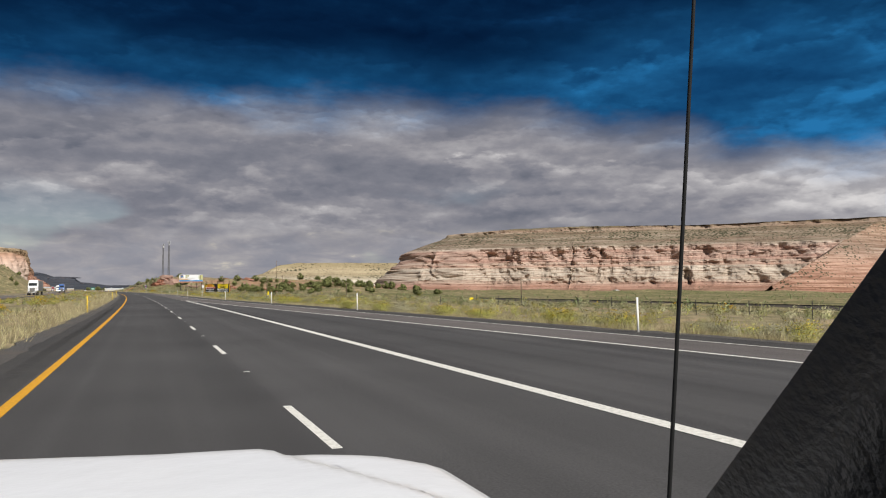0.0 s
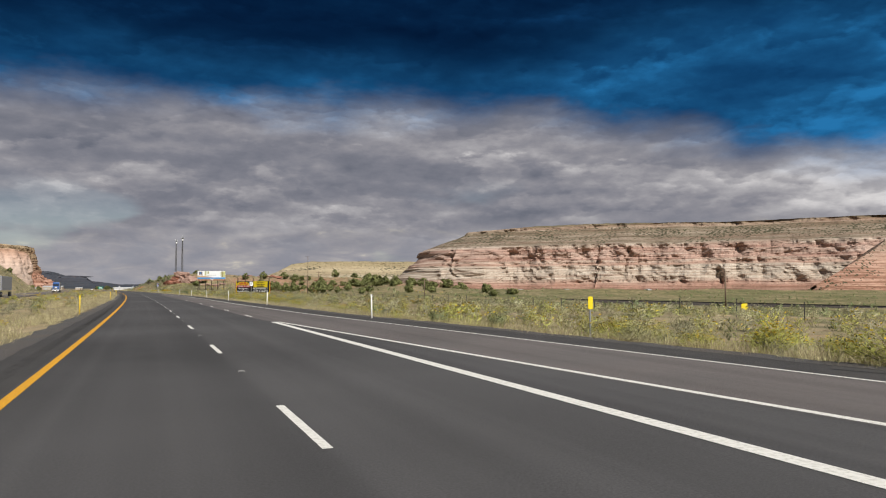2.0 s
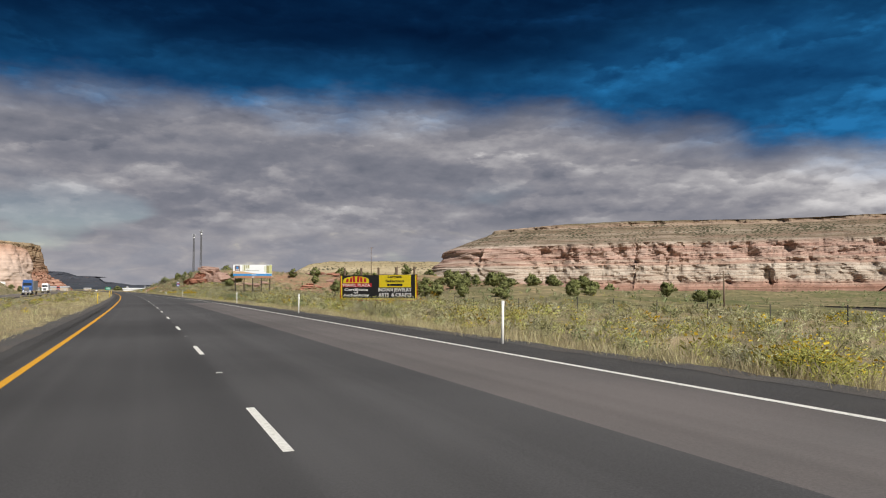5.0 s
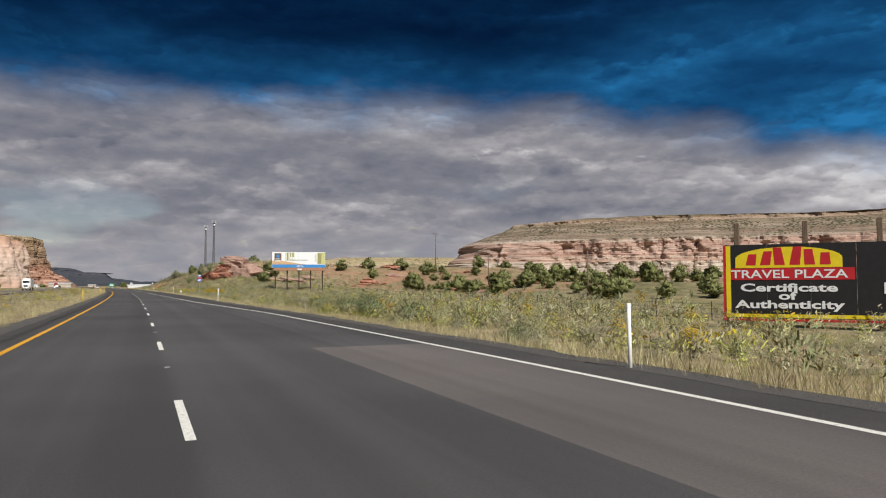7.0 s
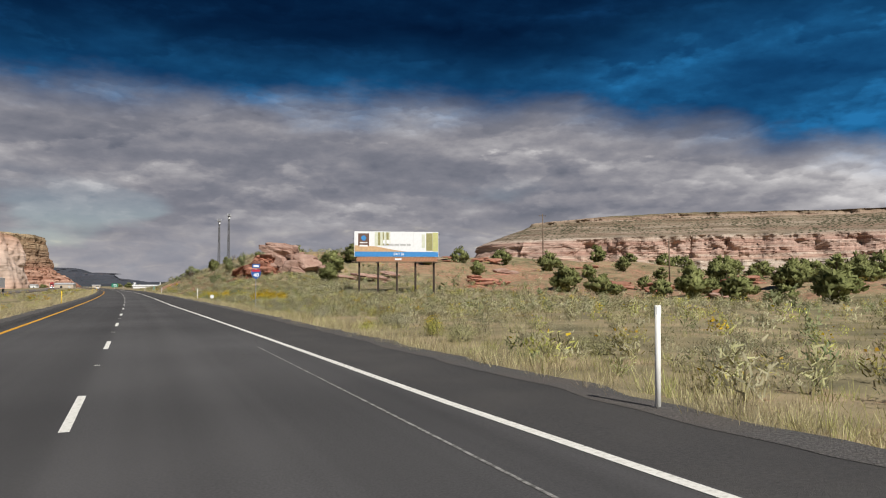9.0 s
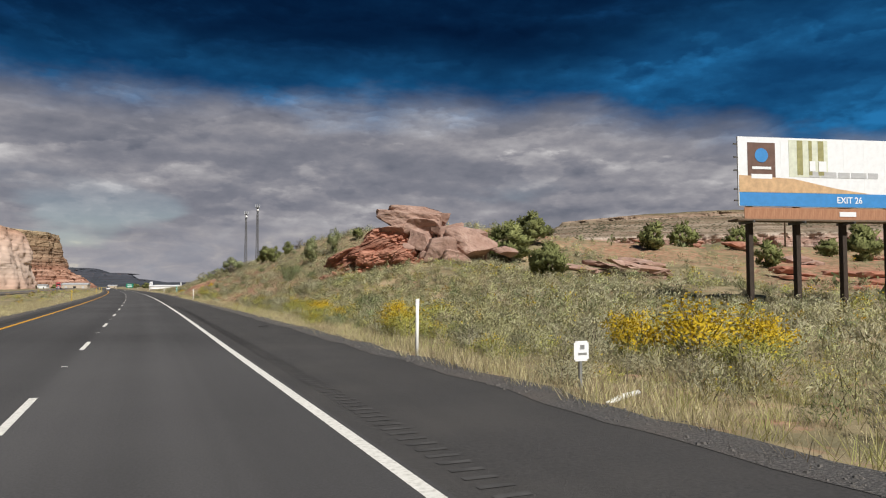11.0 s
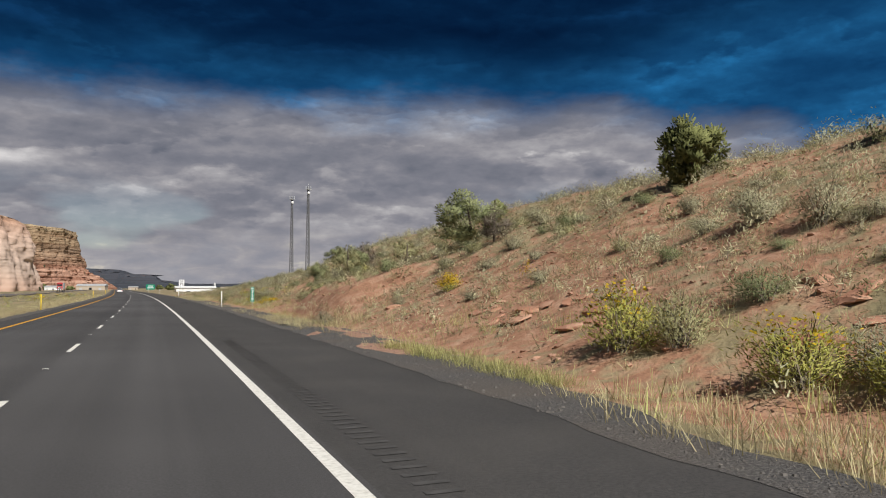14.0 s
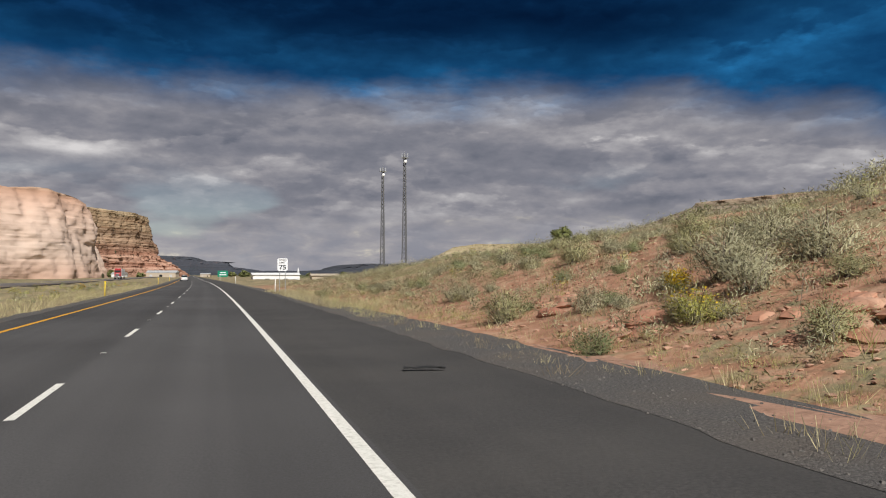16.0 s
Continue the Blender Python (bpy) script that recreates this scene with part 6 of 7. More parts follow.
def build_travel_billboard():
    w, h = 12.3, 3.3
    x, y = 21.05, 277.8
    turn = math.degrees(math.atan2(-9.4, 7.9))
    root = thing("billboard", "low black, yellow and red travel plaza billboard on wooden posts", "billboard", m=pose(x, y, 0.1, 0, 0, turn))
    for k in range(7):
        panel("board", w / 7 - 0.01, h, SIGN_BLACK, root, -w / 2 + w / 7 * (k + 0.5), h / 2 + 0.05, 0.03, depth=0.06)
    for nm, ww, hh, xx, zz, m in (("red_edge", w + 0.16, 0.1, 0, -0.02, SIGN_RED), ("yellow_edge", w, 0.16, 0, 0.16, SIGN_YELLOW), ("red_edge", 0.1, h, -w / 2 - 0.03, h / 2 + 0.05, SIGN_RED), ("yellow_edge", 0.2, h - 0.1, -w / 2 + 0.14, h / 2 + 0.06, SIGN_YELLOW),
                                 ("red_edge", 0.1, h, w / 2 + 0.03, h / 2 + 0.05, SIGN_RED), ("yellow_edge", 0.2, h - 0.1, w / 2 - 0.14, h / 2 + 0.06, SIGN_YELLOW)):
        panel(nm, ww, hh, m, root, xx, zz, -0.014)
    # left half
    cx = -3.55
    arc = [(cx - 2.15, 2.3), (cx + 2.15, 2.3), (cx + 2.15, 2.75)] + [(cx + 2.15 * math.cos(a), 2.72 + 0.5 * math.sin(a)) for a in np.linspace(0.1, math.pi - 0.1, 14)] + [(cx - 2.15, 2.75)]
    polygon_panel("yellow_arch", arc, SIGN_YELLOW, root, -0.006, "arched yellow panel")
    # the trade mark, as plain slanted red blocks that grow towards the middle
    for k, (up, lean) in enumerate(((0.5, 0.08), (0.62, 0.12), (0.78, -0.1), (0.8, 0.12), (0.68, -0.06), (0.52, 0.0))):
        x = cx - 1.5 + 0.6 * k
        polygon_panel("red_block", [(x - 0.21, 2.42), (x + 0.21, 2.42), (x + 0.17 + lean, 2.42 + up), (x - 0.17 + lean, 2.42 + up)], SIGN_RED, root, -0.012, "plain red block")
    panel("red_band", 5.2, 0.52, SIGN_RED, root, cx, 2.02, -0.008)
    part("letters", text_mesh("TRAVEL PLAZA", 0.36, SIGN_WHITE, 0.015, 4.7), root, "white capitals", pose(cx, -0.026, 2.02))
    for tx, z, ww in (("Certificate", 1.42, 3.9), ("of", 1.06, 0.75), ("Authenticity", 0.62, 4.4)):
        part("letters", text_mesh(tx, 0.34, SIGN_WHITE, 0.03, ww), root, "white letters", pose(cx, -0.02, z))
    # right half
    panel("yellow_panel", 5.0, 1.62, SIGN_YELLOW, root, 2.75, 2.52, -0.008)
    for tx, z, ww in (("Largest", 3.06, 2.2), ("Selection", 2.54, 2.9)):
        part("letters", text_mesh(tx, 0.34, SIGN_BLACK, 0.02, ww), root, "black letters", pose(2.75, -0.026, z))
    bar_row(root, 2.75, 2.02, [0.4, 1.9], 0.28, SIGN_BLACK, -0.02)
    for tx, z, ww in (("INDIAN JEWELRY", 1.32, 5.3), ("ARTS  & CRAFTS", 0.72, 5.2)):
        part("letters", text_mesh(tx, 0.45, SIGN_WHITE, 0.025, ww), root, "white capitals", pose(2.75, -0.02, z))
    for k in range(5):
        px = -w / 2 + 0.5 + (w - 1) * k / 4
        part("post", box_mesh("post", (0.22, 0.22, 5.6), WOOD, 0.02, (px, 0.2, 1.55)), root, "rough wooden post")
    for z in (0.6, 1.7, 2.9):
        part("rail", box_mesh("rail", (w - 0.2, 0.06, 0.14), WOOD, 0.01, (0, 0.08, z)), root)
    return root


def build_hotel_billboard():
    w, h = 12.4, 3.7
    zb = 5.85
    a, b = on_road(430.0, 30.4), on_road(427.2, 42.6)
    x, y = (a[0] + b[0]) / 2, (a[1] + b[1]) / 2
    turn = math.degrees(math.atan2(b[1] - a[1], b[0] - a[0]))
    root = thing("billboard", "tall white and blue hotel billboard on dark brown posts", "billboard", m=pose(float(x), float(y), zb, 0, 0, turn))
    for k in range(10):
        panel("board", w / 10 - 0.006, h, SIGN_WHITE, root, -w / 2 + w / 10 * (k + 0.5), h / 2, 0.05, depth=0.1)
    panel("brown_panel", 1.6, 2.1, PANEL_BROWN, root, -4.85, 2.35, -0.008)
    polygon_panel("emblem", [(-4.85 + 0.38 * math.cos(t), 2.72 + 0.38 * math.sin(t)) for t in np.linspace(0, 6.28, 20)[:-1]], SKY_BLUE, root, -0.016, "round blue emblem")
    bar_row(root, -4.85, 2.05, [1.1], 0.14, SIGN_WHITE, -0.018)
    bar_row(root, -4.85, 1.6, [1.2], 0.24, SIGN_WHITE, -0.018)
    panel("wall_picture", 2.3, 2.0, PANEL_PALE, root, -2.1, 2.6, -0.006, "pale green wall in the picture")
    for k, wd in enumerate((0.34, 0.2, 0.34)):
        panel("curtain", wd, 1.86, PANEL_OLIVE, root, -2.6 + 0.62 * k, 2.64, -0.014, "olive curtain in the picture")
    bar_row(root, -1.55, 2.2, [0.34, 0.46], 0.55, SIGN_WHITE, -0.03)
    polygon_panel("sand_shape", [(-6.15, 0.75), (1.6, 0.75), (-0.4, 1.0), (-3.0, 1.5), (-6.15, 1.65)], TAN, root, -0.007, "tan desk picture")
    bar_row(root, 0.0, 1.75, [0.6, 0.9, 0.7, 0.9, 0.6], 0.3, ROOF_GREY, -0.012)
    panel("pillow_picture", 0.5, 2.0, PANEL_PALE, root, 3.95, 2.3, -0.006, "pale pillow edge in the picture")
    panel("headboard", 0.95, 2.6, PANEL_OLIVE, root, 4.85, 2.2, -0.008, "olive headboard in the picture")
    panel("curtain", 0.8, 2.8, PANEL_LIME, root, 5.75, 2.2, -0.008, "yellow-green curtain in the picture")
    panel("blue_band", w - 0.1, 0.72, SKY_BLUE, root, 0, 0.38, -0.009)
    part("letters", text_mesh("EXIT 26", 0.34, SIGN_WHITE, 0.015, 1.5), root, "white capitals", pose(0.3, -0.022, 0.4))
    for k in range(26):
        panel("apron_board", w / 26 - 0.02, 0.62, APRON, root, -w / 2 + 0.35 + (w - 0.5) / 26 * (k + 0.5), -0.36, 0.06, depth=0.03)
    panel("name_plate", 1.0, 0.26, SIGN_WHITE, root, 0.2, -0.36, 0.03)
    part("catwalk", box_mesh("catwalk", (w + 0.7, 1.0, 0.1), WOOD, 0.01, (0, 0.0, -0.76)), root, "plank catwalk")
    for k in range(5):
        part("bracket", box_mesh("bracket", (0.1, 1.4, 0.12), DARK_STEEL, 0.01, (-w / 2 + 0.4 + (w - 0.8) * k / 4, -0.05, -0.87)), root)
    gz = ground_at(428.6, 36.5)
    for k in range(5):
        px = -w / 2 + 0.75 + 2.75 * k
        part("post", box_mesh("post", (0.26, 0.34, zb - gz + 3.6), POST_BROWN, 0.02, (px, 0.3, (3.6 - (zb - gz)) / 2 - 0.3)), root, "dark brown post")
    for z in (0.3, 0.9, 1.9, 2.6, 3.3):
        part("hook", box_mesh("hook", (0.24, 0.06, 0.08), DARK_STEEL, 0, (-w / 2 - 0.1, 0.05, z)), root)
        part("hook", box_mesh("hook", (0.24, 0.06, 0.08), DARK_STEEL, 0, (w / 2 + 0.1, 0.05, z)), root)
    return root


build_travel_billboard()
build_hotel_billboard()


def sign_on_post(name, label, s, l, w, h, bottom, face, post_h=None, turn=0, posts=(0,)):
    z = ground_at(s, l)
    root = thing(name, label, "road sign", m=at_road(s, l, z, turn))
    bm = bmesh.new()
    bmesh.ops.create_cube(bm, size=1)
    bmesh.ops.scale(bm, vec=(w, 0.006, h), verts=bm.verts)
    bmesh.ops.bevel(bm, geom=[e for e in bm.edges if abs(e.verts[0].co.y - e.verts[1].co.y) > 0.001], offset=min(w, h) * 0.09, segments=4, affect="EDGES")
    bmesh.ops.translate(bm, vec=(0, 0, bottom + h / 2), verts=bm.verts)
    part("face", bm_mesh("face", bm, face), root)
    for px in posts:
        part("post", box_mesh("post", (0.06, 0.05, (post_h or bottom + h * 0.8) + 0.3), STEEL, 0.006, (px, 0.035, (post_h or bottom + h * 0.8) / 2 - 0.15)), root, "steel sign post")
    return root


mm = sign_on_post("mile_marker", "green mile marker with white digits on a steel post", 577.6, 10.7, 0.37, 1.5, 0.42 - ground_at(577.6, 10.7) - 0.1, SIGN_GREEN)
z0 = 0.42 - ground_at(577.6, 10.7) - 0.1
for tx, z, hh in (("MILE", 1.33, 0.12), ("3", 1.05, 0.27), ("5", 0.66, 0.27), ("8", 0.27, 0.27)):
    part("letters", text_mesh(tx, hh, SIGN_WHITE, 0.012, 0.29 if tx == "MILE" else 0.21), mm, "white characters", pose(0, -0.008, z0 + z))
part("border", box_mesh("border", (0.34, 0.002, 0.012), SIGN_WHITE, 0, (0, -0.005, z0 + 1.47)), mm)
part("border", box_mesh("border", (0.34, 0.002, 0.012), SIGN_WHITE, 0, (0, -0.005, z0 + 0.03)), mm)
mm.matrix_world = at_road(577.6, 10.7, ground_at(577.6, 10.7) + 0.16) @ Matrix.Diagonal((0.89, 0.89, 0.88, 1))

sp = sign_on_post("speed_sign", "white speed limit sign on a steel post", 651, 8.5, 0.92, 1.15, 2.1, SIGN_WHITE, posts=(-0.25, 0.25))
part("letters", text_mesh("SPEED", 0.16, SIGN_BLACK, 0.01, 0.66), sp, "black letters", pose(0, -0.008, 3.08))
part("letters", text_mesh("LIMIT", 0.16, SIGN_BLACK, 0.01, 0.56), sp, "black letters", pose(0, -0.008, 2.86))
part("letters", text_mesh("75", 0.4, SIGN_BLACK, 0.02, 0.62), sp, "black digits", pose(0, -0.008, 2.43))

ws = sign_on_post("roadside_sign", "white roadside notice sign on a steel post", 181.4, 12.9, 0.46, 0.6, 2.25, SIGN_WHITE)
for k, wd in enumerate((0.26, 0.32, 0.22)):
    panel("text_bar", wd, 0.055, SIGN_BLACK if k else STEEL, ws, 0, 2.73 - 0.16 * k, -0.006, depth=0.004)

sign_on_post("yellow_marker", "yellow object marker on a thin steel post", 96, 13.2, 0.2, 0.46, 1.15, SIGN_YELLOW)
sign_on_post("yellow_marker", "yellow object marker on a thin steel post", 138, 62, 0.9, 0.7, 0.8, SIGN_YELLOW)

sh = thing("route_marker", "blue interstate route shield with a blue direction plate", "road sign", m=at_road(393, 10.6, ground_at(393, 10.6)))
gz = ground_at(393, 10.6)
shield = [(-0.38, 0.3), (-0.2, 0.4), (0, 0.34), (0.2, 0.4), (0.38, 0.3), (0.42, 0.0), (0.3, -0.3), (0, -0.5), (-0.3, -0.3), (-0.42, 0.0)]
polygon_panel("shield", [(x, z + 2.75 - gz) for x, z in shield], SIGN_BLUE, sh, 0.0)
polygon_panel("red_top", [(x * 0.93, z * 0.93 + 2.76 - gz) for x, z in shield[:5]] + [(0.36, 2.92 - gz), (-0.36, 2.92 - gz)], SIGN_RED, sh, -0.014)
part("letters", text_mesh("40", 0.34, SIGN_WHITE, 0.02, 0.5), sh, "white digits", pose(0, -0.022, 2.63 - gz))
panel("direction_plate", 0.66, 0.34, SIGN_BLUE, sh, 0, 3.42 - gz, 0.0)
panel("text_bar", 0.46, 0.16, SIGN_WHITE, sh, 0, 3.42 - gz, -0.01, depth=0.004)
part("post", box_mesh("post", (0.06, 0.05, 3.9 - gz), STEEL, 0.006, (0, 0.04, (3.3 - gz) / 2)), sh, "steel sign post")

sm = sign_on_post("small_sign", "small white sign with grey writing on a short stake", 411.6, 8.8, 0.34, 0.36, 0.55, SIGN_WHITE, turn=8)
panel("text_bar", 0.1, 0.08, STEEL, sm, 0.02, 0.8, -0.006, depth=0.003)
panel("text_bar", 0.2, 0.04, STEEL, sm, 0.02, 0.68, -0.006, depth=0.003)
pipe = tube_mesh("fallen_post", [(-0.75, 0, 0.05), (0, 0.02, 0.07), (0.75, 0, 0.05)], [0.045, 0.045, 0.045], POST_WHITE, 10)
thing("fallen_post", "broken white marker post lying in the grass", "marker post", m=at_road(410.3, 8.75, ground_at(410.3, 8.75) + 0.03, 35), me=pipe)

ex = sign_on_post("exit_sign", "green guide sign on two steel posts", 912, 13.0, 4.3, 2.7, 0.9, SIGN_GREEN, posts=(-1.4, 1.4))
for k, wd in enumerate((1.9, 2.3)):
    panel("text_bar", wd * 1.3, 0.36, SIGN_WHITE, ex, 0, 2.75 - 0.9 * k, -0.006, depth=0.004)


def scrap(s, l, w, turn):
    bm = bmesh.new()
    bmesh.ops.create_grid(bm, x_segments=7, y_segments=2, size=0.5)
    rnd = random.Random(int(s))
    for v in bm.verts:
        v.co = (v.co.x * w, v.co.y * 0.16 * (1 + rnd.uniform(-0.5, 0.5)), 0.02 + 0.05 * rnd.random())
    r = bmesh.ops.extrude_face_region(bm, geom=bm.faces[:])
    bmesh.ops.translate(bm, vec=(0, 0, 0.015), verts=[g for g in r["geom"] if isinstance(g, bmesh.types.BMVert)])
    thing("tyre_scrap", "shred of black tyre rubber lying on the shoulder", "tyre scrap", "tyre scraps", m=at_road(s, l, 0.0, turn), me=bm_mesh("tyre_scrap", bm, TIRE))


for s, l, w, a in ((595.7, 5.84, 0.75, -12), (543.2, 7.6, 0.4, 10), (431, 6.1, 0.35, 20), (567.0, 7.2, 0.4, 5)):
    scrap(s, l, w, a)


# ---------------------------------------------------------------- towers, poles, railway
def lattice_tower(s, l, h, label):
    x, y = on_road(s, l)
    root = thing("radio_tower", label, "radio tower", "radio towers", m=pose(float(x), float(y), -1.5, 0, 0, 20))
    legs = [(math.cos(a), math.sin(a)) for a in (0.3, 0.3 + 2.094, 0.3 + 4.189)]

    def r(z):
        return 1.7 - 1.2 * min(z / h, 1) ** 0.7
    for a, b in legs:
        part("leg", tube_mesh("leg", [(a * r(z), b * r(z), z) for z in np.linspace(0, h, 9)], [0.2] * 9, TOWER_STEEL, 6), root)
    n = 26
    bm = bmesh.new()
    for k in range(n):
        z0, z1 = h * k / n, h * (k + 1) / n
        for i in range(3):
            p, q = legs[i], legs[(i + 1) % 3]
            for u, v in (((p[0] * r(z0), p[1] * r(z0), z0), (q[0] * r(z1), q[1] * r(z1), z1)), ((p[0] * r(z1), p[1] * r(z1), z1), (q[0] * r(z1), q[1] * r(z1), z1))):
                u, v = Vector(u), Vector(v)
                d_ = (v - u).normalized()
                a_ = d_.orthogonal().normalized() * 0.1
                c_ = d_.cross(a_)
                ring = [[bm.verts.new(w + t) for t in (a_, c_, -a_, -c_)] for w in (u, v)]
                for j in range(4):
                    bm.faces.new((ring[0][j], ring[0][(j + 1) % 4], ring[1][(j + 1) % 4], ring[1][j]))
    br = part("bracing", bm_mesh("bracing", bm, TOWER_STEEL), root, "steel lattice bracing")
    br["kind"] = "stuff"
    for k in range(6):
        a = k * 1.047
        part("antenna_panel", box_mesh("antenna_panel", (0.35, 0.18, 2.0), GREY_BOX_, 0.03, (1.5 * math.cos(a), 1.5 * math.sin(a), h - 0.6)), root, "white antenna panel")
    part("platform", box_mesh("platform", (2.8, 2.8, 0.15), STEEL, 0.02, (0, 0, h - 1.6)), root)
    bm = bmesh.new()
    bmesh.ops.create_uvsphere(bm, u_segments=14, v_segments=8, radius=0.8)
    bmesh.ops.scale(bm, vec=(1, 0.45, 1), verts=bm.verts)
    bmesh.ops.translate(bm, vec=(-0.2, -1.0, h - 3.4), verts=bm.verts)
    part("dish", bm_mesh("dish", bm, WHITE_PAINTED, True), root, "white dish antenna")
    part("mast", tube_mesh("mast", [(0, 0, h), (0, 0, h + 2.2)], [0.05, 0.03], STEEL, 6), root)
    return root


lattice_tower(946, 92.3, 57.5, "slim grey lattice radio tower with white antenna panels")
lattice_tower(906, 92.4, 58.5, "tall grey lattice radio tower with a white dish")


def utility_pole(s, l, h, turn=0):
    z = ground_at(s, l)
    root = thing("utility_pole", "brown wooden utility pole with a crossarm", "utility pole", "utility poles", m=at_road(s, l, z, turn))
    part("pole", tube_mesh("pole", [(0, 0, -0.5), (0, 0, h)], [0.15, 0.1], WOOD, 10), root)
    part("crossarm", box_mesh("crossarm", (2.2, 0.1, 0.12), WOOD, 0.01, (0, 0.1, h - 0.5)), root)
    for x in (-0.95, -0.4, 0.4, 0.95):
        part("insulator", tube_mesh("insulator", [(x, 0.1, h - 0.44), (x, 0.1, h - 0.28)], [0.04, 0.03], GLASS, 6), root)
    return root


for s, l, h in ((259.5, 71.3, 6.2), (175, 95, 7), (345, 60, 7), (430, 88, 8), (489, 99, 12)):
    utility_pole(s, l, h)


def build_fence():
    """Wire fence along the edge of the right of way: steel posts and three wires."""
    s = np.arange(-20, 345, 5.0)
    l = pavement_right(s) + 23.0
    x, y = on_road(s, l)
    z = ground_height(s, l)
    root = thing("wire_fence", "rusty wire fence on thin steel posts among the scrub", "fence", m=pose(float(x[0]), float(y[0]), float(z[0])))
    me = box_mesh("post", (0.05, 0.05, 1.5), DARK_STEEL, 0.008, (0, 0, 0.4))
    for a, b, c in zip(x, y, z):
        part("post", me, root, m=pose(float(a - x[0]), float(b - y[0]), float(c - z[0]), 2 * math.sin(a), 2 * math.cos(3 * b), 0))
    for h in (0.4, 0.7, 1.0):
        part("wire", tube_mesh("wire", [(float(a - x[0]), float(b - y[0]), float(c - z[0]) + h) for a, b, c in zip(x, y, z)], [0.006] * len(x), DARK_STEEL, 4), root, "thin rusty wire")


build_fence()


def build_railway():
    s = np.arange(-300, 380, 8.0)
    l = 172.0
    g = ground_height(s, np.full_like(s, l))
    z = float(np.median(g)) + 0.9
    prof = [(-4.5, -1.6), (-2.0, 0.0), (2.0, 0.0), (4.5, -1.6)]
    v = []
    for a in s:
        for o, dz in prof:
            x, y = on_road(a, l + o)
            v.append((float(x), float(y), z + dz))
    root = thing("railway", "railway line on a low dark ballast bank across the valley", "railway", kind="structure", me=mesh_from("railway", v, grid_faces(len(s), 4)[:, ::-1], material("ballast", [(0.3, (0.05, 0.045, 0.04)), (0.7, (0.12, 0.1, 0.085))], scale=2, bump=0.8)))
    for o in (-0.72, 0.72):
        part("rail", strip_mesh("rail", s, l + o - 0.04, l + o + 0.04, z + 0.28, DARK_STEEL, 0.28), root)


build_railway()


# ---------------------------------------------------------------- buildings in the distance
def shed(name, label, x, y, w, d_, h, roof, wall_mat, roof_mat, turn=0, doors=3, z=-0.6):
    root = thing(name, label, "building", "far buildings", m=pose(x, y, z, 0, 0, turn))
    part("wall", box_mesh("wall", (w, d_, h), wall_mat, 0.05, (0, 0, h / 2)), root)
    v = [(-w / 2 - 0.4, -d_ / 2 - 0.4, h), (w / 2 + 0.4, -d_ / 2 - 0.4, h), (w / 2 + 0.4, d_ / 2 + 0.4, h), (-w / 2 - 0.4, d_ / 2 + 0.4, h), (-w / 2 - 0.4, 0, h + roof), (w / 2 + 0.4, 0, h + roof)]
    part("roof", mesh_from("roof", v, [(0, 1, 5, 4), (2, 3, 4, 5), (0, 4, 3), (1, 2, 5), (0, 3, 2, 1)], roof_mat), root)
    for k in range(doors):
        part("door", box_mesh("door", (w * 0.1, 0.1, h * 0.6), GLASS if k % 2 else ROOF_GREY, 0.02, (-w / 2 + w * (k + 0.5) / doors, -d_ / 2 - 0.03, h * 0.3)), root)
    return root


shed("warehouse", "long low white warehouse beside the highway", -37.6, 882, 18, 10, 3.6, 0.9, WHITE_PAINTED, WHITE_PAINTED, 8, 5, -1.9)
w = thing("chapel_spire", "small white spire behind the warehouse", "spire", m=pose(-28.6, 884, -1.9))
part("body", box_mesh("body", (0.9, 0.9, 4.6), WHITE_PAINTED, 0.05, (0, 0, 2.3)), w)
part("cone", tube_mesh("cone", [(0, 0, 4.6), (0, 0, 6.4)], [0.5, 0.05], WHITE_PAINTED, 12), w, "pointed white top")
shed("shed", "beige metal shed beside the scrub", -20.8, 812, 8, 6, 3.4, 0.6, BEIGE_WALL, BEIGE_WALL, 5, 2, -1.9)
shed("shed", "low beige building with a pale roof", -3.4, 831, 14, 7, 3.0, 0.6, BEIGE_WALL, ROOF_GREY, -8, 3, -1.9)
shed("store", "small white store below the cliff", -158, 1160, 9, 7, 3.4, 1.0, WHITE_PAINTED, ROOF_GREY, -10, 2)
shed("store", "low tan building below the cliff", -150, 1290, 26, 12, 4.5, 2, BEIGE_WALL, ROOF_GREY, -6, 3)
shed("store", "small tan building far down the road", -128, 1420, 10, 8, 3.2, 1.2, BEIGE_WALL, ROOF_GREY, 0, 2)
for x, y in ((700, 1450), (760, 1420), (930, 1330), (840, 1500)):
    shed("farmhouse", "small white house on the valley floor", x, y, 16, 8, 3.5, 1.5, WHITE_PAINTED, ROOF_GREY, 30, 2, ground_at(1200, 800))


def small_board(x, y, w, h, z, label):
    root = thing("far_billboard", label, "billboard", "far billboards", m=pose(x, y, -0.5, 0, 0, 8))
    part("board", box_mesh("board", (w, 0.3, h), WHITE_PAINTED, 0.03, (0, 0, z + h / 2)), root)
    for k in (-1, 1):
        part("post", box_mesh("post", (0.3, 0.3, z + 0.5), DARK_STEEL, 0.02, (k * w * 0.35, 0.1, z / 2)), root)


small_board(-132, 830, 11, 5, 3.2, "weathered white billboard across the highway")
small_board(-150, 1000, 9, 4.5, 3.0, "weathered white billboard across the highway")


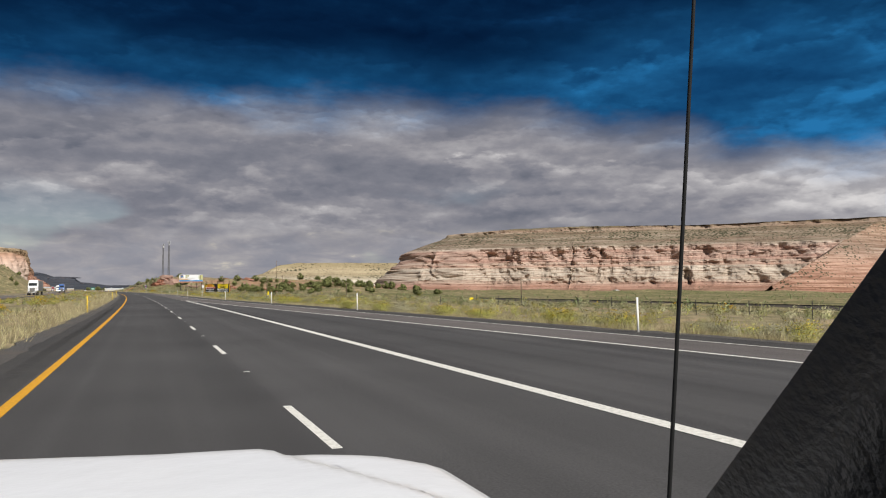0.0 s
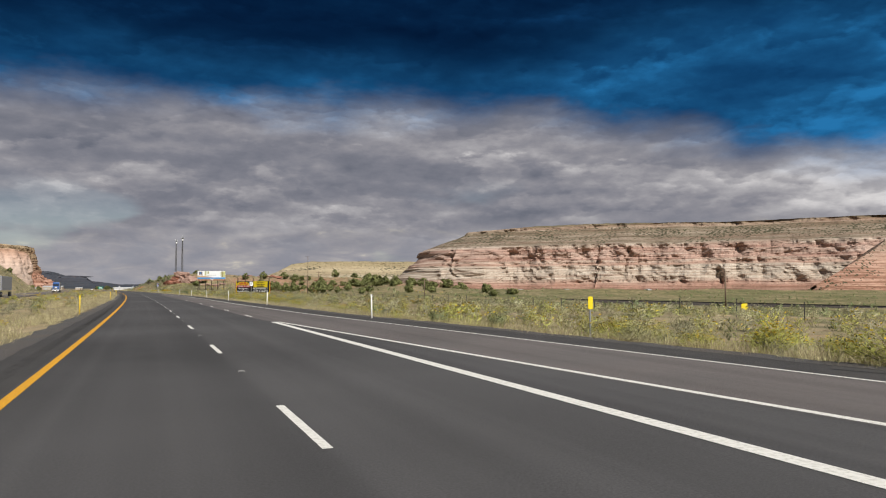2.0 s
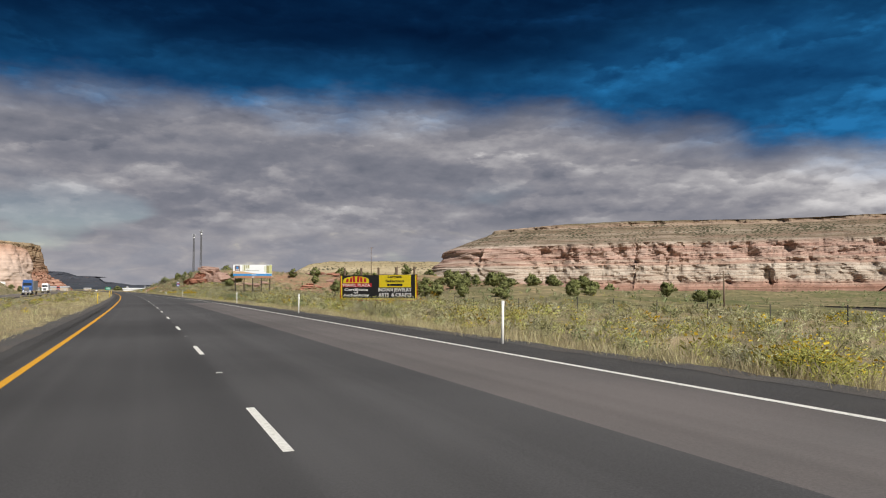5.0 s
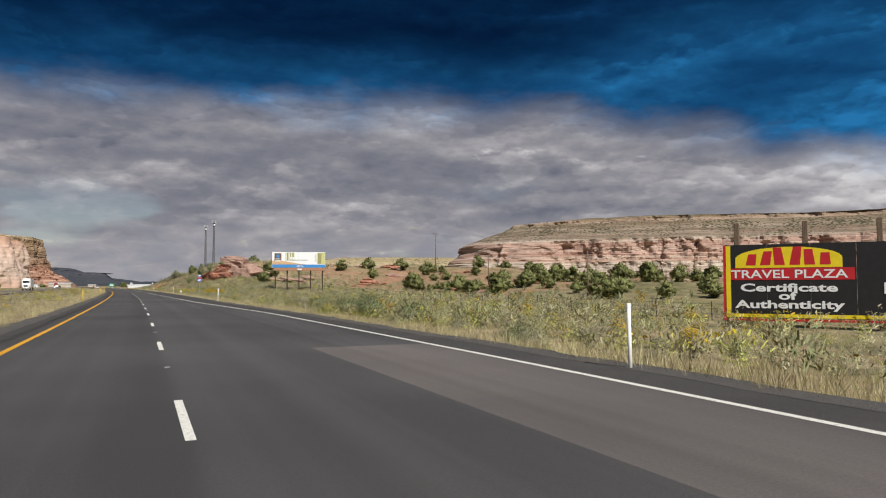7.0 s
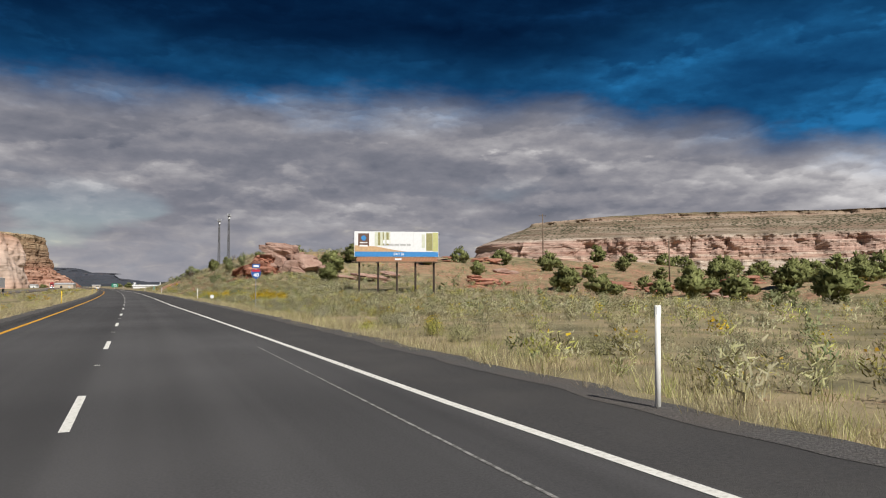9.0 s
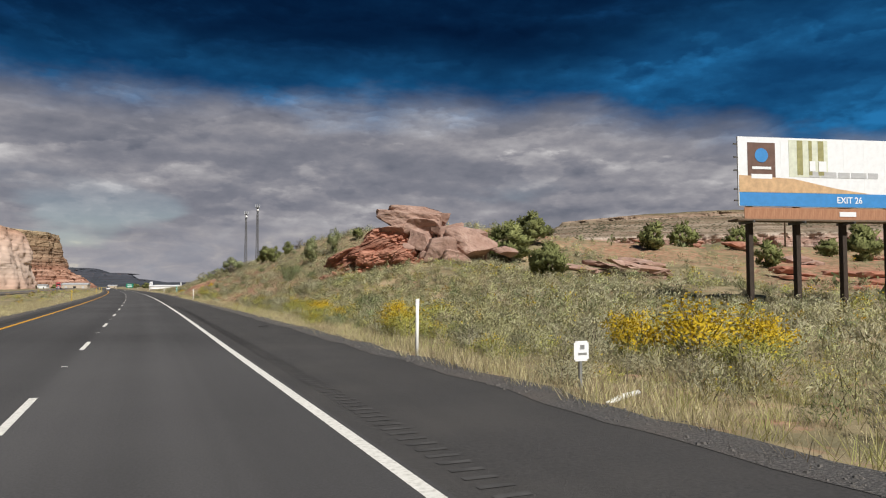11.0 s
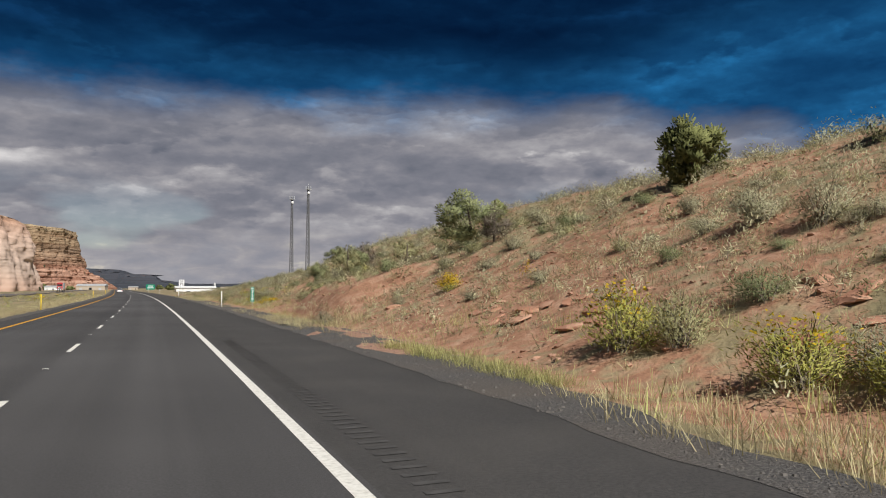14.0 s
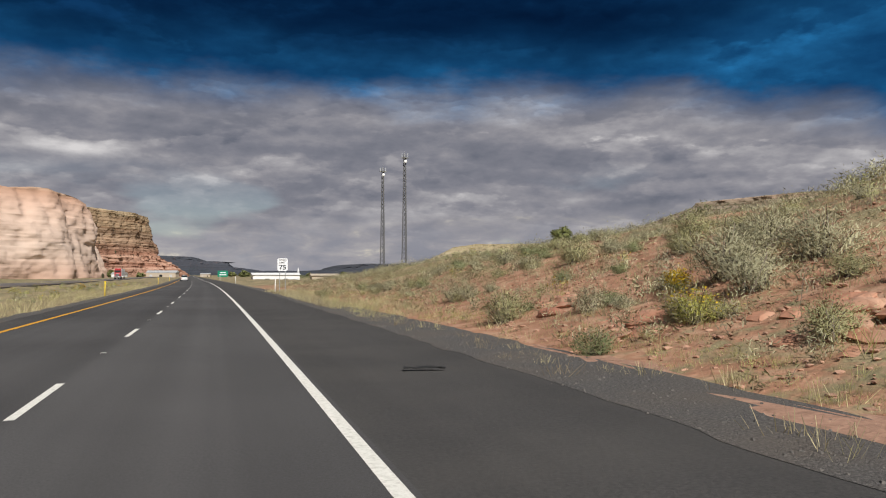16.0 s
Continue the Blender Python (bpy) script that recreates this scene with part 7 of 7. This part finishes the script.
# ---------------------------------------------------------------- the other carriageway and its traffic
def build_other_road():
    s = np.concatenate([np.arange(-200, 1000, 10.0), np.arange(1000, 2400, 40)])
    road = thing("other_road", "grey asphalt of the opposite carriageway beyond the median", "road", kind="structure", me=strip_mesh("other_road", s, -34.5, -23.5, 0.12, ASPHALT_WORN, 0.4))
    part("edge_line", strip_mesh("edge_line", s, -25.1, -24.95, 0.125, YELLOW_PAINT), road)
    part("edge_line", strip_mesh("edge_line", s, -32.4, -32.25, 0.125, WHITE_PAINT), road)


build_other_road()


def wheel_part(root, x, y, r, w, z=None):
    wh = part("wheel", tube_mesh("wheel", [(x - w / 2, y, r), (x + w / 2, y, r)], [r, r], TIRE, 18), root, "black rubber tyre")
    part("rim", tube_mesh("rim", [(x - w / 2 - 0.01, y, r), (x + w / 2 + 0.01, y, r)], [r * 0.55, r * 0.55], CHROME, 14), wh, "steel rim")


def truck(s, l, cab_mat, box_mat, label, z=0.12):
    root = thing("truck", label, "truck", "trucks on the other carriageway", m=at_road(s, l, z, 180))
    bm = bmesh.new()
    bmesh.ops.create_cube(bm, size=1)
    bmesh.ops.scale(bm, vec=(2.45, 2.2, 2.5), verts=bm.verts)
    for v in bm.verts:
        if v.co.z > 0 and v.co.y > 0:
            v.co.y -= 0.45
    bmesh.ops.bevel(bm, geom=bm.edges[:], offset=0.12, segments=2, affect="EDGES")
    bmesh.ops.translate(bm, vec=(0, 8.3, 2.4), verts=bm.verts)
    part("cab", bm_mesh("cab", bm, cab_mat), root)
    part("hood", box_mesh("hood", (2.0, 1.6, 1.3), cab_mat, 0.15, (0, 10.0, 1.65)), root)
    part("grille", box_mesh("grille", (1.3, 0.08, 1.0), CHROME, 0.02, (0, 10.83, 1.6)), root)
    part("bumper", box_mesh("bumper", (2.4, 0.25, 0.35), CHROME, 0.05, (0, 10.9, 0.75)), root)
    part("windscreen", box_mesh("windscreen", (2.1, 0.08, 0.8), GLASS, 0.02, (0, 9.12, 3.0)), root)
    part("trailer", box_mesh("trailer", (2.55, 14.5, 2.8), box_mat, 0.05, (0, -0.6, 2.65)), root)
    part("fairing", box_mesh("fairing", (2.3, 1.2, 0.8), cab_mat, 0.15, (0, 7.9, 3.85)), root)
    for y in (9.9, 6.6, 5.4, -5.8, -7.0):
        for x in (-1.05, 1.05):
            wheel_part(root, x, y, 0.5, 0.35)
    for x in (-0.85, 0.85):
        part("headlight", box_mesh("headlight", (0.3, 0.06, 0.2), SIGN_WHITE, 0.02, (x, 10.85, 1.2)), root)
    return root


BLUE_PAINT = plain("truck_blue", (0.03, 0.1, 0.3), 0.35, var=0.05)
RED_PAINT = plain("truck_red", (0.35, 0.03, 0.03), 0.35, var=0.05)
GREY_BOX = plain("trailer_grey", (0.3, 0.31, 0.33), 0.5, var=0.08)
truck(243, -27, WHITE_PAINTED, GREY_BOX, "white truck with a grey trailer on the far carriageway")
truck(425, -27, BLUE_PAINT, GREY_BOX, "blue truck with a pale trailer on the far carriageway")
truck(560, -30.5, WHITE_PAINTED, WHITE_PAINTED, "white truck with a white trailer far off")
truck(905, -27, RED_PAINT, WHITE_PAINTED, "red truck with a white trailer on the far carriageway")


def car(s, l, mat, label, turn=0, z=0.0):
    root = thing("car", label, "car", "far cars", m=at_road(s, l, z, turn))
    part("body", box_mesh("body", (1.8, 4.6, 0.7), mat, 0.15, (0, 0, 0.7)), root)
    bm = bmesh.new()
    bmesh.ops.create_cube(bm, size=1)
    bmesh.ops.scale(bm, vec=(1.6, 2.6, 0.6), verts=bm.verts)
    for v in bm.verts:
        if v.co.z > 0:
            v.co.y *= 0.7
            v.co.x *= 0.88
    bmesh.ops.translate(bm, vec=(0, -0.2, 1.32), verts=bm.verts)
    part("cabin", bm_mesh("cabin", bm, GLASS), root, "dark windows")
    part("roof", box_mesh("roof", (1.36, 1.75, 0.05), mat, 0.02, (0, -0.2, 1.64)), root)
    for y in (-1.4, 1.4):
        for x in (-0.85, 0.85):
            wheel_part(root, x, y, 0.33, 0.22)
    for x in (-0.7, 0.7):
        part("tail_light", box_mesh("tail_light", (0.3, 0.05, 0.15), SIGN_RED, 0.01, (x, -2.31, 0.85)), root)


car(800, -1.9, WHITE_PAINTED, "white car far ahead in the passing lane")

# trees of the settlement far ahead
rt = random.Random(21)
for i in range(46):
    if i < 26:
        x, y = rt.uniform(-120, 160), rt.uniform(1180, 1500)
    else:
        x, y = rt.uniform(-240, -150), rt.uniform(1000, 1400)
    hx = -0.137 * (y - 760) - 50
    if abs(x - hx) < 16:
        x += 40
    w = rt.uniform(5, 10)
    crown, trunk, limbs = FAR_JUNIPERS[i % 3]
    root = thing("tree", "dark green tree among the far buildings", "tree", "far trees", m=pose(x, y, -1.0, 0, 0, rt.uniform(0, 360)) @ Matrix.Diagonal((w, w, w * rt.uniform(0.6, 0.9), 1)))
    part("trunk", trunk, root)
    part("crown", crown, root)


# ---------------------------------------------------------------- washed-out soil on the gravel
def drift(s, l, length, width, turn, seed):
    n = 30
    bm = bmesh.new()
    rings = []
    c, d = math.cos(radians(turn)), math.sin(radians(turn))
    x0, y0 = (float(v) for v in on_road(s, l))
    for r, z in ((1.0, -0.02), (0.85, 0.012), (0.5, 0.025), (0.2, 0.03)):
        ring = []
        for k in range(n):
            a = 2 * math.pi * k / n
            q = r * (1 + 0.6 * float(fbm(np.array([math.cos(a) * 2.2 + seed]), np.array([math.sin(a) * 2.2]), 4, seed)[0]))
            u, v = q * width / 2 * math.cos(a), q * length / 2 * math.sin(a)
            dl, ds = u * c - v * d, u * d + v * c
            r_ = l + dl - float(pavement_right(s + ds))
            h = 0.0 if r_ < 0.05 else max(ground_at(s + ds, l + dl), -0.012 if r_ < 2.0 else -1.0)
            x, y = (float(w) for w in on_road(s + ds, l + dl))
            ring.append(bm.verts.new((x - x0, y - y0, h + z)))
        rings.append(ring)
    for a, b in zip(rings, rings[1:]):
        for k in range(n):
            bm.faces.new((a[k], a[(k + 1) % n], b[(k + 1) % n], b[k]))
    bm.faces.new(rings[-1])
    thing("soil_drift", "fan of red soil washed over the gravel shoulder", "soil", "soil drifts", kind="stuff", m=pose(x0, y0, 0), me=bm_mesh("soil_drift", bm, RED_SOIL))


RED_SOIL = material("washed_soil", [(0.3, (0.22, 0.13, 0.09)), (0.55, (0.34, 0.2, 0.14)), (0.75, (0.42, 0.28, 0.2))], scale=3.5, rough=0.95, bump=0.6, bump_scale=14)
for k, (s, l, a, b, turn) in enumerate([(541, 9.6, 7.0, 1.5, 4), (536.5, 9.3, 6.5, 1.6, 2), (537.5, 7.8, 2.4, 0.4, -20), (530, 8.9, 6.0, 2.0, 0), (579, 9.4, 7.0, 1.2, 0), (588, 9.6, 9.0, 1.4, 3), (597, 9.7, 6.0, 1.2, -2)]):
    drift(s, l, a, b, turn, 60 + k)


# ---------------------------------------------------------------- the car in which the drive begins
CAR_WHITE = plain("car_white", (0.8, 0.8, 0.81), 0.18, 0.0, 0.02, spec=0.5)
BLACK_PLASTIC = material("black_plastic", [(0.3, (0.022, 0.023, 0.025)), (0.7, (0.036, 0.037, 0.04))], scale=20, rough=0.42, bump=0.22, bump_scale=90, spec=0.5)
BLACK_MATT = plain("black_matt", (0.01, 0.01, 0.01), 0.8, var=0.2)


def loft(name, sections, mat, smooth=True, caps=True):
    n = len(sections[0])
    v = [p for sec in sections for p in sec]
    f = []
    for i in range(len(sections) - 1):
        for k in range(n):
            f.append((i * n + k, i * n + (k + 1) % n, (i + 1) * n + (k + 1) % n, (i + 1) * n + k))
    if caps:
        f += [tuple(range(n))[::-1], tuple(range((len(sections) - 1) * n, len(sections) * n))]
    return mesh_from(name, v, f, mat, smooth=smooth)


def build_truck():
    root = thing("pickup_truck", "white pickup truck with a black interior on the dark asphalt", "pickup truck", m=pose(-2.18, 0, 0))
    # bonnet: raised centre, dropping to the wings and the nose
    ys = np.linspace(0.78, 2.2, 44)
    xs = np.linspace(-1.04, 1.04, 81)
    X, Y = np.meshgrid(xs, ys, indexing="ij")
    A = np.abs(X) * 0.97 / 1.04
    crease = np.interp(Y, [0.78, 1.3, 1.71, 2.2], [0.9, 0.75, 0.56, 0.42])
    centre = ss(0.0, 1.0, (crease - A) / 0.05 + 0.5)
    Z = 1.298 + 0.02 * centre - 0.025 * np.clip((A - 0.6) / 0.3, 0, 1) ** 2 - 0.3 * np.clip((A - 0.86) / 0.11, 0, 1) ** 2
    start = np.interp(A, [0, 0.3, 0.5, 0.62, 0.77, 0.88, 0.93, 0.97], [1.86, 1.78, 1.75, 1.73, 1.68, 1.58, 1.48, 1.34])
    Z = Z - 1.1 * np.clip(Y - start, 0, 1) ** 1.7
    part("bonnet", mesh_from("bonnet", np.stack([X, Y, Z], -1).reshape(-1, 3), grid_faces(81, 44), CAR_WHITE, smooth=True), root, "white raised bonnet")
    body = [[(-0.96, y, 0.5), (0.96, y, 0.5), (0.96, y, 0.9), (-0.96, y, 0.9)] for y in (2.18, 0.78)]
    part("front_body", loft("front_body", body, CAR_WHITE, False), root)
    part("grille", box_mesh("grille", (1.3, 0.08, 0.3), BLACK_MATT, 0.02, (0, 2.22, 0.72)), root)
    part("bumper", box_mesh("bumper", (1.96, 0.25, 0.22), CHROME, 0.05, (0, 2.28, 0.5)), root)
    for x in (-0.8, 0.8):
        part("headlight", box_mesh("headlight", (0.32, 0.08, 0.26), SIGN_WHITE, 0.03, (x, 2.2, 0.76)), root, "clear headlight")
    # cab sides, back and roof; the windscreen stands open
    for x in (-0.95, 0.95):
        part("door", box_mesh("door", (0.08, 2.1, 0.75), CAR_WHITE, 0.03, (x, -0.15, 0.83)), root)
        part("rear_pillar", box_mesh("rear_pillar", (0.08, 0.16, 0.8), CAR_WHITE, 0.03, (x * 0.95, -1.15, 1.6)), root)
    part("roof", box_mesh("roof", (1.74, 1.6, 0.06), CAR_WHITE, 0.03, (0, -0.52, 2.08)), root)
    part("cab_back", box_mesh("cab_back", (1.8, 0.06, 0.75), CAR_WHITE, 0.02, (0, -1.2, 0.83)), root)
    part("rear_window", box_mesh("rear_window", (1.6, 0.03, 0.7), GLASS, 0.01, (0, -1.2, 1.6)), root)
    part("floor_pan", box_mesh("floor_pan", (1.8, 2.2, 0.06), BLACK_MATT, 0.01, (0, -0.15, 0.48)), root)
    part("dashboard", box_mesh("dashboard", (1.7, 0.55, 0.35), BLACK_PLASTIC, 0.08, (0, 0.5, 1.02)), root, "black dashboard")
    for x in (-0.42, 0.42):
        part("seat", box_mesh("seat", (0.5, 0.5, 0.2), BLACK_MATT, 0.06, (x, -0.55, 0.72)), root)
        part("backrest", box_mesh("backrest", (0.5, 0.16, 0.6), BLACK_MATT, 0.06, (x, -0.92, 1.08)), root)
    # front pillars: a broad tapering trim, widest at the foot
    for sgn in (-1, 1):
        secs = []
        for t in np.linspace(0, 1, 10):
            x0, y0, z0 = 0.91 - 0.075 * t, 0.735 - 0.365 * t, 1.40 + 0.36 * t
            wide = 0.34 * (1 - t) ** 1.4 + 0.12
            secs.append([(sgn * x0, y0, z0), (sgn * (x0 + 0.05), y0 - 0.02, z0 - 0.01), (sgn * (x0 + 0.09), y0 - wide * 0.45, z0 - 0.04), (sgn * (x0 + 0.09), y0 - wide, z0 - 0.1), (sgn * (x0 + 0.02), y0 - wide, z0 - 0.1), (sgn * (x0 + 0.012), y0 - wide * 0.4, z0 - 0.03)])
        if sgn < 0:
            secs = [q[::-1] for q in secs]
        part("front_pillar", loft("front_pillar", secs, BLACK_PLASTIC), root, "black plastic pillar trim")
        part("corner_trim", box_mesh("corner_trim", (0.1, 0.6, 0.36), BLACK_PLASTIC, 0.04, (sgn * 0.97, 0.36, 1.2)), root, "black plastic corner trim")
        part("outer_pillar", tube_mesh("outer_pillar", [(sgn * 1.0, 0.72, 1.25), (sgn * 0.93, 0.36, 1.86), (sgn * 0.84, 0.28, 2.05)], [0.035, 0.035, 0.03], CAR_WHITE, 8), root)
    part("grab_handle", tube_mesh("grab_handle", [(0.95, 0.45, 1.36), (0.90, 0.43, 1.41), (0.89, 0.385, 1.48), (0.89, 0.36, 1.53), (0.93, 0.34, 1.56)], [0.016, 0.02, 0.02, 0.02, 0.016], BLACK_PLASTIC, 8), root)
    part("aerial", tube_mesh("aerial", [(0.915, 0.80, 1.22), (0.92, 0.778, 1.416), (0.918, 0.745, 1.7), (0.921, 0.715, 2.02), (0.924, 0.69, 2.3)], [0.0035, 0.003, 0.0028, 0.0025, 0.002], BLACK_MATT, 6), root, "thin black whip aerial")
    part("bed", box_mesh("bed", (1.9, 1.9, 0.5), CAR_WHITE, 0.04, (0, -2.2, 0.85)), root)
    for y in (1.5, -2.1):
        for x in (-0.88, 0.88):
            wheel_part(root, x, y, 0.38, 0.26)
    return root


build_truck()
